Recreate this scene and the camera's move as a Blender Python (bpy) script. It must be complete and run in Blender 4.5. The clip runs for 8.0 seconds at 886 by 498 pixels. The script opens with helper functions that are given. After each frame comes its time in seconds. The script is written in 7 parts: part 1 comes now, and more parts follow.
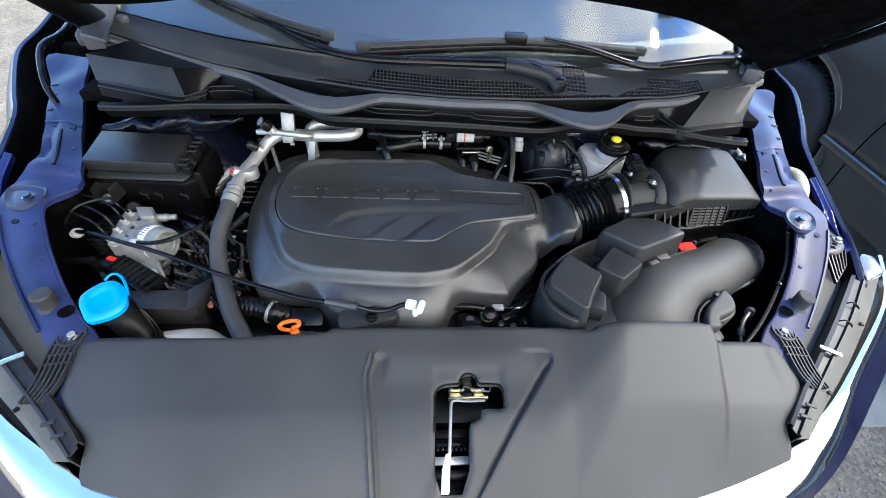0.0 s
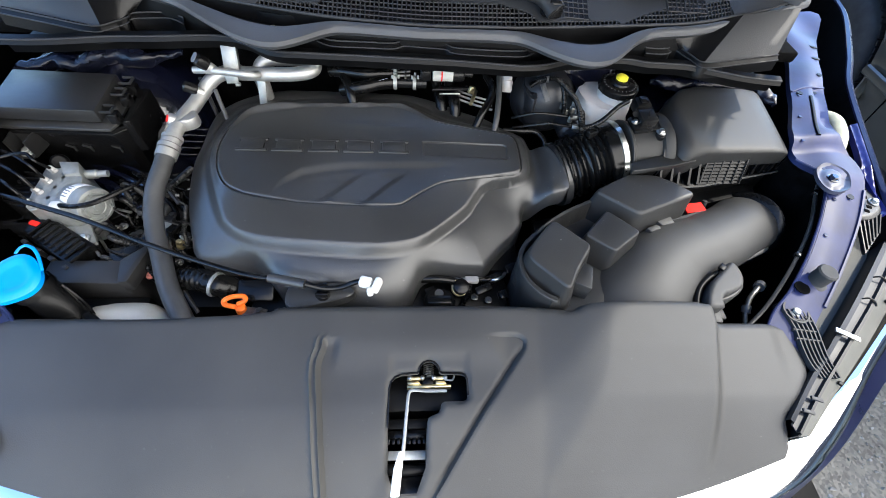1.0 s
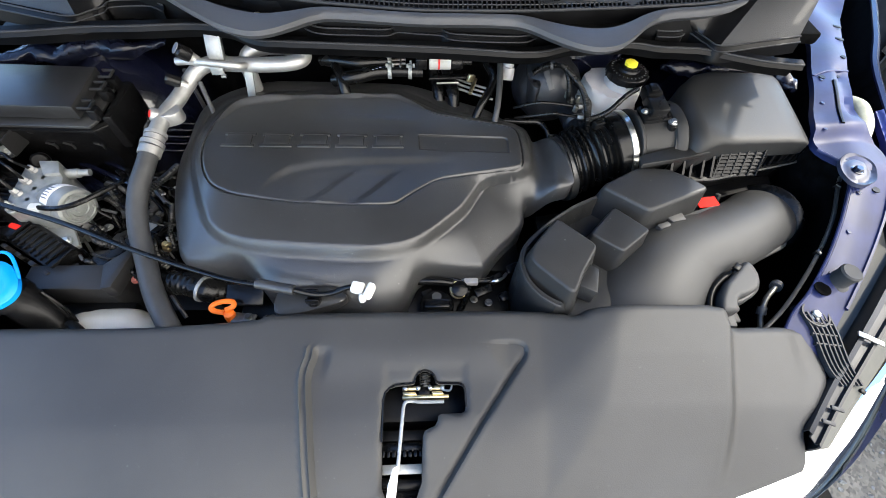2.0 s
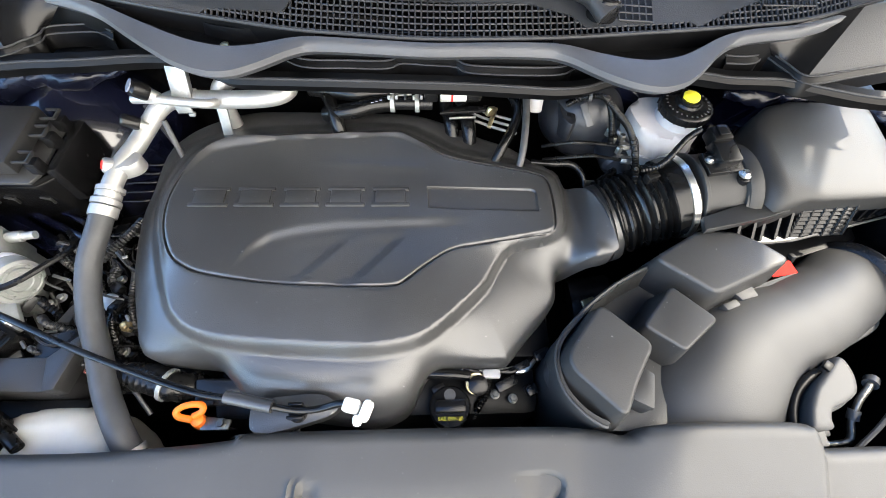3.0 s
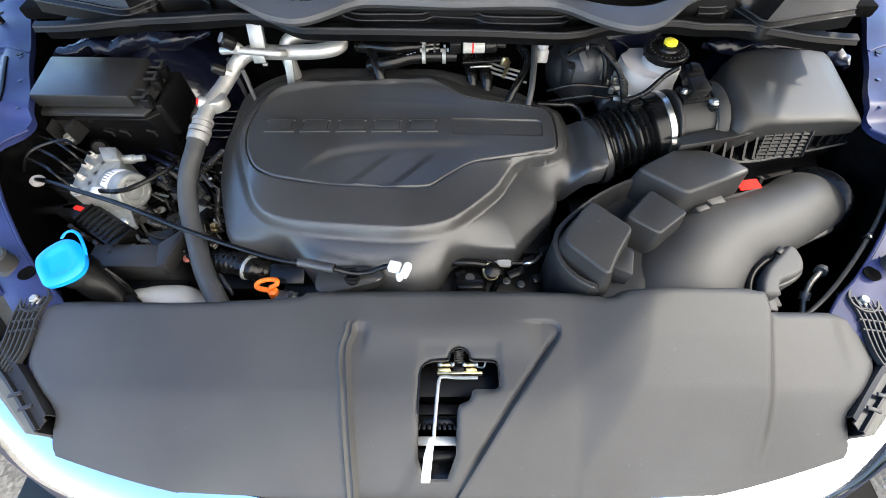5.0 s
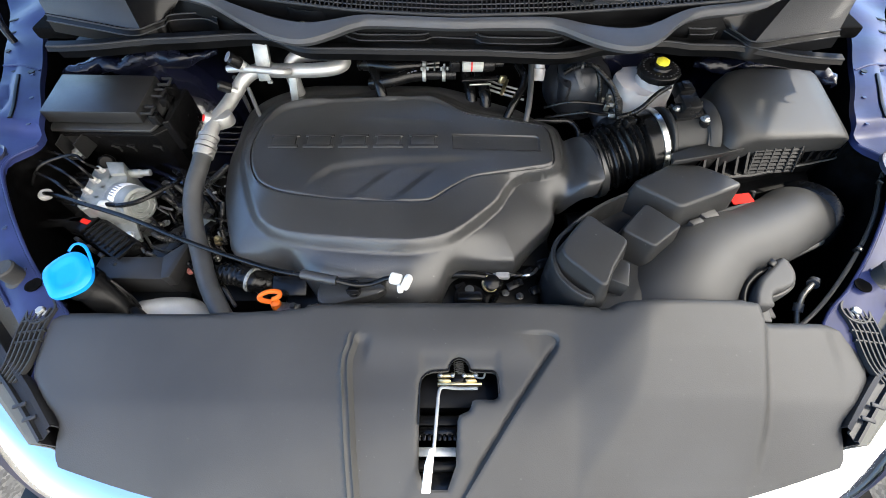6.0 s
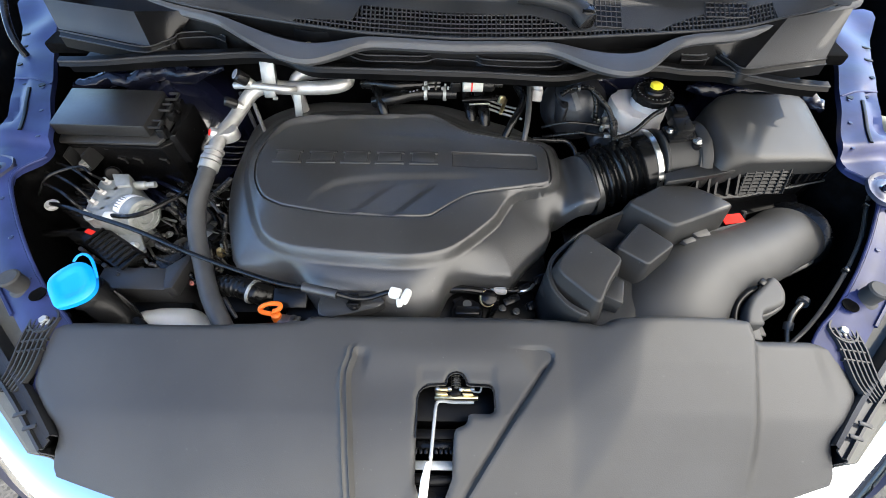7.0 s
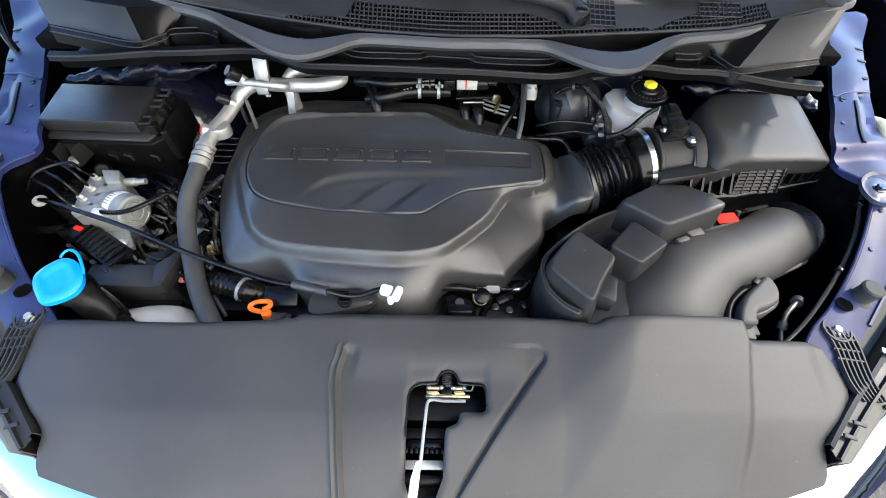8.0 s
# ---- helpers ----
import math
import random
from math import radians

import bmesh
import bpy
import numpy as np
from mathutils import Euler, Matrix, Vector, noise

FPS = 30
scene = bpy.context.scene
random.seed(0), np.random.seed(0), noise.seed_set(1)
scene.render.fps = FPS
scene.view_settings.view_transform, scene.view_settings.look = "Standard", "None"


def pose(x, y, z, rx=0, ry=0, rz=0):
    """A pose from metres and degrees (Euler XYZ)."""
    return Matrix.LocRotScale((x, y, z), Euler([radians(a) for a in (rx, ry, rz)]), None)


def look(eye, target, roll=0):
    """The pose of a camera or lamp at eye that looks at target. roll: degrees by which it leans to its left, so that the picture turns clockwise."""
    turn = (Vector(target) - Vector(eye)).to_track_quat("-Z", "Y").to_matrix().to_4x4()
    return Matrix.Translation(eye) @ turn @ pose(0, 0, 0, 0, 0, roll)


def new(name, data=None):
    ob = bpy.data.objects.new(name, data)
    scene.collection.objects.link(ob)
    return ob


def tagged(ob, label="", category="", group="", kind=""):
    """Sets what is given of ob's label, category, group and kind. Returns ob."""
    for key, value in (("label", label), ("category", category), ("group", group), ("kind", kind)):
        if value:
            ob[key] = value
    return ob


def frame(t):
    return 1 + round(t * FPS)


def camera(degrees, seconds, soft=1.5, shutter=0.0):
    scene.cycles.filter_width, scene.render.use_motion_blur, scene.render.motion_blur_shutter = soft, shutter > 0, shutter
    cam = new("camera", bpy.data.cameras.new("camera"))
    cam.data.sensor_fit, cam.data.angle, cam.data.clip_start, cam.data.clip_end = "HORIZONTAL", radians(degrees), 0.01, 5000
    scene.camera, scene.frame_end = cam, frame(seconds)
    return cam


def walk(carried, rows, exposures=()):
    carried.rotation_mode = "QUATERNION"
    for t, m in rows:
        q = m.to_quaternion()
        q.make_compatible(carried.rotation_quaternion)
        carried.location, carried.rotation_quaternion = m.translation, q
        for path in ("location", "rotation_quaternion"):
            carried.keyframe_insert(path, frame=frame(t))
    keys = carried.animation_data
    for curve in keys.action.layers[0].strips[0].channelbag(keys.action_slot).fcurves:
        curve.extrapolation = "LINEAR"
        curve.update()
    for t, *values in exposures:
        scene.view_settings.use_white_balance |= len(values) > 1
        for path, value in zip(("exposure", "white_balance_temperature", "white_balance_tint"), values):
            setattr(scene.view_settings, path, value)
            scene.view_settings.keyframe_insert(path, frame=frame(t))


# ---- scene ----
cam = camera(93.6, 8.0, soft=0.75)
PATH = [
    (0, (-0.073, -0.324, 1.425), (0.107, 1.054, -0.012), 6.1),
    (0.5, (-0.03, -0.264, 1.405), (0.129, 0.992, -0.144), 6.4),
    (1, (-0.005, -0.234, 1.393), (0.137, 0.906, -0.244), 6.1),
    (1.2, (0.003, -0.231, 1.391), (0.136, 0.896, -0.256), 5.8),
    (2.3, (0.008, -0.152, 1.364), (0.122, 0.904, -0.331), 4.8),
    (2.5, (0.004, -0.081, 1.349), (0.114, 0.953, -0.359), 4.8),
    (3, (0.008, -0.041, 1.352), (0.083, 0.968, -0.373), 3.3),
    (3.5, (0.005, -0.063, 1.353), (0.038, 0.934, -0.38), 1.6),
    (4, (-0.001, -0.154, 1.361), (0.006, 0.844, -0.372), 0.4),
    (4.5, (-0.002, -0.199, 1.375), (-0.013, 0.818, -0.346), -0.5),
    (6, (-0.004, -0.222, 1.393), (-0.009, 0.875, -0.279), -0.2),
    (6.5, (-0.002, -0.222, 1.4), (-0.005, 0.904, -0.253), 0.2),
    (7, (-0.006, -0.225, 1.406), (0.001, 0.919, -0.234), 1.1),
    (7.5, (-0.006, -0.226, 1.399), (0.012, 0.934, -0.23), 1.6),
    (8, (0.001, -0.229, 1.397), (0.02, 0.93, -0.233), 1.8),
]
EXPOSURE = 2.26
GAIN = [(0.0, -0.19, 6050), (0.5, -0.03, 6100), (1.0, -0.08, 6200), (2.5, 0.04, 6500), (3.0, 0.74, 6620), (3.5, 0.98, 6750), (4.0, 0.80, 6650), (4.5, 0.4, 6550), (6.0, -0.06, 6500), (7.0, 0.0, 6450), (8.0, 0.0, 6450)]
walk(cam, [(t, look(eye, target, roll)) for t, eye, target, roll in PATH], [(t, EXPOSURE + g, kelvin, 10.0) for t, g, kelvin in GAIN])


# ---------------------------------------------------------------- light
world = bpy.data.worlds.new("sky")
scene.world = world
world.use_nodes = True
SUN_DIR = Vector((0.86, 0.30, 1.0)).normalized()      # towards the sun
wn, wl = world.node_tree.nodes, world.node_tree.links
wn.clear()
w_out, w_bg = wn.new("ShaderNodeOutputWorld"), wn.new("ShaderNodeBackground")
w_sky = wn.new("ShaderNodeTexSky")
w_sky.sky_type, w_sky.sun_disc = "NISHITA", False
w_sky.dust_density, w_sky.air_density, w_sky.ozone_density = 0.0, 1.0, 6.0
w_sky.sun_elevation = math.asin(SUN_DIR.z)
w_sky.sun_rotation = math.atan2(SUN_DIR.x, SUN_DIR.y)
w_tc, w_no, w_rp, w_mx = wn.new("ShaderNodeTexCoord"), wn.new("ShaderNodeTexNoise"), wn.new("ShaderNodeValToRGB"), wn.new("ShaderNodeMixRGB")
w_no.inputs["Scale"].default_value, w_no.inputs["Detail"].default_value = 2.0, 8.0
w_rp.color_ramp.elements[0].position, w_rp.color_ramp.elements[1].position = 0.83, 0.915
w_mx.inputs[2].default_value = (7.9, 7.5, 6.9, 1)
wl.new(w_tc.outputs["Generated"], w_no.inputs["Vector"])
# the cloud bank thickens towards the sun's side and ahead of the car
w_sep, w_add = wn.new("ShaderNodeSeparateXYZ"), wn.new("ShaderNodeMath")
w_add.operation, w_add.inputs[1].default_value = "MULTIPLY_ADD", 0.55
wl.new(w_tc.outputs["Generated"], w_sep.inputs["Vector"])
w_mix = wn.new("ShaderNodeMath")
w_mix.operation, w_mix.inputs[1].default_value = "MULTIPLY_ADD", -0.75
wl.new(w_sep.outputs["Y"], w_mix.inputs[0])
wl.new(w_sep.outputs["X"], w_mix.inputs[2])
wl.new(w_mix.outputs["Value"], w_add.inputs[0])
wl.new(w_no.outputs["Fac"], w_add.inputs[2])
# and thins out towards the horizon
w_min, w_hor = wn.new("ShaderNodeMath"), wn.new("ShaderNodeMath")
w_min.operation, w_min.inputs[1].default_value = "MINIMUM", 0.45
w_hor.operation, w_hor.inputs[1].default_value = "MULTIPLY_ADD", 0.5
wl.new(w_sep.outputs["Z"], w_min.inputs[0])
wl.new(w_min.outputs["Value"], w_hor.inputs[0])
wl.new(w_add.outputs["Value"], w_hor.inputs[2])
wl.new(w_hor.outputs["Value"], w_rp.inputs["Fac"])
wl.new(w_rp.outputs["Color"], w_mx.inputs["Fac"])
wl.new(w_sky.outputs["Color"], w_mx.inputs[1])
wl.new(w_mx.outputs["Color"], w_bg.inputs["Color"])
wl.new(w_bg.outputs["Background"], w_out.inputs["Surface"])
w_bg.inputs["Strength"].default_value = 0.21
sun = new("sun", bpy.data.lights.new("sun", "SUN"))
sun.data.energy, sun.data.angle, sun.data.color = 1.40, radians(2.0), (1.0, 0.93, 0.80)
sun.matrix_basis = look(SUN_DIR * 20, (0, 0, 0))


# ---------------------------------------------------------------- materials
def material(name, color, rough=0.5, metal=0.0, spread=0.25, scale=30.0, bump=0.0, bump_scale=400.0, spec=0.5, coat=0.0,
             trans=0.0, ior=1.45, speck=0.0, color2=None, rough_var=0.08, sss=0.0, speck_scale=420.0):
    """A surface with large stains, fine grain, uneven gloss and, where speck is given, light dust specks."""
    m = bpy.data.materials.new(name)
    m.use_nodes = True
    n, l = m.node_tree.nodes, m.node_tree.links
    b = n["Principled BSDF"]
    tc = n.new("ShaderNodeTexCoord")
    big, fine = n.new("ShaderNodeTexNoise"), n.new("ShaderNodeTexNoise")
    big.inputs["Scale"].default_value, big.inputs["Detail"].default_value = scale, 5
    fine.inputs["Scale"].default_value, fine.inputs["Detail"].default_value = bump_scale, 3
    l.new(tc.outputs["Object"], big.inputs["Vector"])
    l.new(tc.outputs["Object"], fine.inputs["Vector"])
    ramp = n.new("ShaderNodeValToRGB")
    c2 = color2 or tuple(min(1, c * (1 + spread) + 0.002) for c in color)
    ramp.color_ramp.elements[0].color = (*[c * (1 - spread) for c in color], 1)
    ramp.color_ramp.elements[1].color = (*c2, 1)
    ramp.color_ramp.elements[0].position, ramp.color_ramp.elements[1].position = 0.35, 0.68
    l.new(big.outputs["Fac"], ramp.inputs["Fac"])
    col = ramp.outputs["Color"]
    if speck:
        sp, sr, mx = n.new("ShaderNodeTexNoise"), n.new("ShaderNodeValToRGB"), n.new("ShaderNodeMixRGB")
        sp.inputs["Scale"].default_value, sp.inputs["Detail"].default_value = speck_scale, 1
        sr.color_ramp.elements[0].position, sr.color_ramp.elements[1].position = 0.765, 0.80
        mx.inputs[2].default_value = (speck, speck, speck * 0.95, 1)
        l.new(tc.outputs["Object"], sp.inputs["Vector"])
        l.new(sp.outputs["Fac"], sr.inputs["Fac"])
        l.new(sr.outputs["Color"], mx.inputs["Fac"])
        l.new(col, mx.inputs[1])
        col = mx.outputs["Color"]
    l.new(col, b.inputs["Base Color"])
    rr = n.new("ShaderNodeMapRange")
    rr.inputs["To Min"].default_value, rr.inputs["To Max"].default_value = max(0.02, rough - rough_var), min(1, rough + rough_var)
    l.new(big.outputs["Fac"], rr.inputs["Value"])
    l.new(rr.outputs["Result"], b.inputs["Roughness"])
    b.inputs["Metallic"].default_value = metal
    b.inputs["Specular IOR Level"].default_value = spec
    b.inputs["Coat Weight"].default_value, b.inputs["Coat Roughness"].default_value = coat, 0.05
    b.inputs["Transmission Weight"].default_value, b.inputs["IOR"].default_value = trans, ior
    if sss:
        b.inputs["Subsurface Weight"].default_value = sss
        b.inputs["Subsurface Radius"].default_value = (0.02, 0.02, 0.02)
    if bump:
        bp = n.new("ShaderNodeBump")
        bp.inputs["Strength"].default_value, bp.inputs["Distance"].default_value = bump, 0.001
        l.new(fine.outputs["Fac"], bp.inputs["Height"])
        l.new(bp.outputs["Normal"], b.inputs["Normal"])
    return m


M_COVER = material("satin_black_plastic", (0.0245, 0.0245, 0.0242), 0.35, spread=0.2, scale=9, bump=0.22, bump_scale=900, speck=0.20, spec=0.68)
M_FRONT = material("moulded_grey_black_plastic", (0.0255, 0.0255, 0.0252), 0.57, spread=0.18, scale=7, bump=0.10, bump_scale=800, spec=0.41, speck=0.055, speck_scale=300)
M_BOX = material("matt_black_box_plastic", (0.0125, 0.0125, 0.0121), 0.52, spread=0.15, scale=9, bump=0.2, bump_scale=800, spec=0.34)
M_LID = material("fuse_lid_plastic", (0.014, 0.014, 0.0143), 0.36, spread=0.2, scale=12, bump=0.25, bump_scale=700, spec=0.34)
M_PLAST = material("black_plastic", (0.0038, 0.0038, 0.0040), 0.25, spread=0.25, scale=20, bump=0.12, bump_scale=600, spec=0.26)
# near-black; serves dark parts and places whose deep shade is put into colour
M_DARK = material("dark_plastic_and_shade", (0.0011, 0.0011, 0.0013), 0.42, spread=0.3, scale=18, bump=0.15, spec=0.16)
M_COWL = material("weathered_black_plastic", (0.0185, 0.0190, 0.0202), 0.50, spread=0.2, scale=14, bump=0.3, bump_scale=700, spec=0.28)
M_BAND = material("faded_grey_plastic", (0.044, 0.0452, 0.049), 0.46, spread=0.14, scale=11, bump=0.25, bump_scale=700, spec=0.40)
M_RUBBER = material("black_rubber", (0.0026, 0.0026, 0.0026), 0.26, spread=0.3, scale=40, bump=0.12, spec=0.28)
M_HOSE = material("grey_rubber_hose", (0.038, 0.039, 0.040), 0.5, spread=0.25, scale=22, bump=0.25, bump_scale=300)
M_ALU = material("bare_aluminium", (0.36, 0.36, 0.347), 0.46, metal=0.7, spread=0.10, scale=60, bump=0.12, bump_scale=350)
M_STEEL = material("zinc_plated_steel", (0.62, 0.62, 0.60), 0.30, metal=1.0, spread=0.2, scale=90, bump=0.1)
M_BRASS = material("yellow_zinc_steel", (0.62, 0.52, 0.30), 0.35, metal=1.0, spread=0.3, scale=120, bump=0.1)
M_CAST = material("cast_aluminium", (0.30, 0.31, 0.30), 0.5, metal=0.8, spread=0.2, scale=50, bump=0.3, bump_scale=500)
M_ZINC = material("matt_cast_zinc", (0.26, 0.27, 0.26), 0.52, metal=0.5, spread=0.16, scale=60, bump=0.2, bump_scale=500)
M_DULL = material("dull_bolt_steel", (0.16, 0.155, 0.14), 0.42, metal=0.9, spread=0.3, scale=90, bump=0.15)
M_PAINT = material("dark_blue_car_paint", (0.0045, 0.0065, 0.028), 0.30, spread=0.18, scale=8, coat=0.25, bump=0.04, bump_scale=900, spec=0.3)
M_TOWER = material("glossy_blue_black_paint", (0.003, 0.004, 0.012), 0.22, spread=0.2, scale=8, coat=1.0, bump=0.15, bump_scale=25)
M_INNER = material("thin_blue_inner_paint", (0.0095, 0.0150, 0.060), 0.48, spread=0.40, scale=14, bump=0.30, bump_scale=38, spec=0.34)
M_WHITE = material("white_plastic", (0.55, 0.55, 0.52), 0.4, spread=0.06, scale=40)
M_TANK = material("milky_plastic", (0.30, 0.29, 0.285), 0.42, spread=0.12, scale=18, sss=0.3, bump=0.1, bump_scale=200)
M_MILK = material("milky_tank_plastic", (0.38, 0.372, 0.335), 0.42, spread=0.12, scale=18, sss=0.3, bump=0.1, bump_scale=200)
M_CHROME = material("chrome", (0.86, 0.87, 0.88), 0.07, metal=1.0, spread=0.03, scale=20, rough_var=0.02)
M_BLUE = material("bright_blue_plastic", (0.0, 0.205, 0.62), 0.38, spread=0.06, scale=30)
M_ORANGE = material("orange_plastic", (0.85, 0.16, 0.01), 0.4, spread=0.08, scale=60)
M_YELLOW = material("yellow_plastic", (0.62, 0.55, 0.03), 0.45, spread=0.06, scale=60)
M_RED = material("red_label", (0.60, 0.022, 0.016), 0.8, spread=0.1, scale=60, spec=0.08)
M_FOAM = material("pale_foam", (0.30, 0.30, 0.22), 0.85, spread=0.12, scale=60, bump=0.4, bump_scale=300)
M_LABEL = material("paper_label", (0.72, 0.72, 0.72), 0.55, spread=0.08, scale=80)
M_INK = material("grey_ink", (0.12, 0.13, 0.16), 0.6, spread=0.1)
M_PLATE = material("pale_blue_primer", (0.034, 0.037, 0.060), 0.42, spread=0.2, scale=25, coat=0.1, bump=0.15, bump_scale=60, metal=0.1)
M_FOIL = material("wrinkled_dark_blue_sealer", (0.0032, 0.0040, 0.0095), 0.26, spread=0.5, scale=30, bump=1.0, bump_scale=90, spec=0.35)
# felt black, used also to put deep shade into hidden bay surfaces
M_MATT = material("black_felt_and_shade", (0.0009, 0.0009, 0.0010), 0.9, spread=0.5, scale=60, bump=0.3, bump_scale=250, spec=0.04)
M_TYRE = material("tyre_rubber", (0.022, 0.022, 0.022), 0.75, spread=0.3, scale=30, bump=0.3, bump_scale=150)
# olive base puts the sunlit ground's reflection into the dark paint
M_NCAR = material("black_car_paint_with_ground_reflection", (0.040, 0.038, 0.030), 0.30, spread=0.3, scale=2, coat=0.6, spec=0.5)
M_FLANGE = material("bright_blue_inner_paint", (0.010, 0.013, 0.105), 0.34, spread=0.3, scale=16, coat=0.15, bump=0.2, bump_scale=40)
M_LENS = material("clear_lamp_lens", (0.11, 0.12, 0.125), 0.22, spread=0.2, scale=40)
M_GLASS = material("windscreen_glass", (0.80, 0.90, 0.90), 0.0, spread=0.02, scale=3, trans=1.0, ior=1.5, rough_var=0.0)
M_LAMP = material("dark_grey_lamp_plastic", (0.015, 0.0155, 0.017), 0.48, spread=0.25, scale=16, bump=0.15, bump_scale=500, spec=0.36)
M_SHIELD = material("dusty_grey_plastic", (0.070, 0.069, 0.060), 0.66, spread=0.2, scale=12, bump=0.2, spec=0.3)
M_CHAMBER = material("satin_black_moulding", (0.017, 0.017, 0.0168), 0.46, spread=0.2, scale=14, bump=0.18, bump_scale=700, spec=0.42, speck=0.10, speck_scale=260)
M_SHELL = material("dark_grey_pressed_steel", (0.020, 0.021, 0.024), 0.38, metal=0.3, spread=0.25, scale=30, bump=0.15, bump_scale=300)
M_DASH = material("dark_dashboard", (0.0035, 0.0042, 0.006), 0.7, spread=0.2, scale=5)


def ground_material():
    m = material("gravelly_concrete", (0.185, 0.165, 0.130), 0.95, spread=0.12, scale=4.5, bump=1.0, bump_scale=85, spec=0.1, color2=(0.24, 0.215, 0.168))
    n, l = m.node_tree.nodes, m.node_tree.links
    b = n["Principled BSDF"]
    v, r, mx, tc = n.new("ShaderNodeTexVoronoi"), n.new("ShaderNodeValToRGB"), n.new("ShaderNodeMixRGB"), n.new("ShaderNodeTexCoord")
    v.inputs["Scale"].default_value = 105
    l.new(tc.outputs["Object"], v.inputs["Vector"])
    l.new(v.outputs["Color"], r.inputs["Fac"])
    r.color_ramp.elements[0].color, r.color_ramp.elements[1].color = (0.30, 0.29, 0.28, 1), (1.35, 1.3, 1.22, 1)
    mx.blend_type, mx.inputs["Fac"].default_value = "MULTIPLY", 0.7
    old = b.inputs["Base Color"].links[0].from_socket
    l.new(old, mx.inputs[1])
    l.new(r.outputs["Color"], mx.inputs[2])
    l.new(mx.outputs["Color"], b.inputs["Base Color"])
    return m


M_GROUND = ground_material()
M_SPECK = material("printed_rubber", (0.03, 0.03, 0.03), 0.5, spread=0.3, scale=60, speck=0.6, speck_scale=220)
M_SLAB = material("grey_concrete_slab", (0.20, 0.195, 0.175), 0.85, spread=0.3, scale=3, bump=0.5, bump_scale=90)


# ---------------------------------------------------------------- mesh helpers
def part(name, bm, mat, parent=None, label="", smooth=38, kind=""):
    """Links a bmesh, built in world places, as one mesh object under a thing or a part."""
    bmesh.ops.recalc_face_normals(bm, faces=bm.faces)
    me = bpy.data.meshes.new(name)
    bm.to_mesh(me)
    bm.free()
    me.materials.append(mat)
    if smooth:
        me.shade_smooth()
        me.set_sharp_from_angle(angle=radians(smooth))
    ob = new(name, me)
    if parent is not None:
        ob.parent = parent
        up = parent.matrix_basis
        if parent.parent is not None:
            up = parent.parent.matrix_basis @ parent.matrix_parent_inverse @ up
        ob.matrix_parent_inverse = up.inverted()
    return tagged(ob, label, kind=kind)


def thing(name, at, label, category, group=""):
    ob = new(name)
    ob.matrix_basis = pose(*at)
    ob.empty_display_size = 0.02
    return tagged(ob, label, category, group)


def join(*bms):
    out = bms[0]
    for other in bms[1:]:
        me = bpy.data.meshes.new("tmp")
        other.to_mesh(me)
        out.from_mesh(me)
        other.free()
        bpy.data.meshes.remove(me)
    return out


def moved(bm, m):
    bmesh.ops.transform(bm, matrix=m, verts=bm.verts)
    return bm


def rbox(at, size, bevel=0.003, rot=(0, 0, 0), seg=2):
    bm = bmesh.new()
    bmesh.ops.create_cube(bm, size=1, matrix=Matrix.Diagonal((*size, 1)))
    if bevel:
        bmesh.ops.bevel(bm, geom=bm.edges[:], offset=min(bevel, min(size) * 0.45), segments=seg, affect="EDGES", profile=0.5)
    return moved(bm, pose(*at, *rot))


def along(a, b):
    """A pose at a whose z axis points to b."""
    a, b = Vector(a), Vector(b)
    return Matrix.Translation(a) @ (b - a).to_track_quat("Z", "Y").to_matrix().to_4x4()


def lathe(profile, at, to=None, seg=32):
    """A turned body: rows (radius, height), from the foot at `at` towards `to`."""
    bm, rings = bmesh.new(), []
    for r, h in profile:
        rings.append([bm.verts.new((max(r, 1e-5) * math.cos(2 * math.pi * k / seg), max(r, 1e-5) * math.sin(2 * math.pi * k / seg), h)) for k in range(seg)])
    for a, b in zip(rings, rings[1:]):
        for k in range(seg):
            bm.faces.new((a[k], a[(k + 1) % seg], b[(k + 1) % seg], b[k]))
    bm.faces.new(rings[0][::-1])
    bm.faces.new(rings[-1])
    return moved(bm, along(at, to) if to else pose(*at))


def spline(points, per=8, closed=False):
    """A Catmull-Rom curve through the points."""
    P = [Vector(p) for p in points]
    n, out = len(P), []
    for i in range(n if closed else n - 1):
        if closed:
            p0, p1, p2, p3 = P[i - 1], P[i], P[(i + 1) % n], P[(i + 2) % n]
        else:
            p0, p1, p2, p3 = P[max(i - 1, 0)], P[i], P[i + 1], P[min(i + 2, n - 1)]
        for k in range(per):
            t = k / per
            out.append(0.5 * (2 * p1 + (p2 - p0) * t + (2 * p0 - 5 * p1 + 4 * p2 - p3) * t * t + (3 * p1 - p0 - 3 * p2 + p3) * t ** 3))
    if not closed:
        out.append(P[-1])
    return out


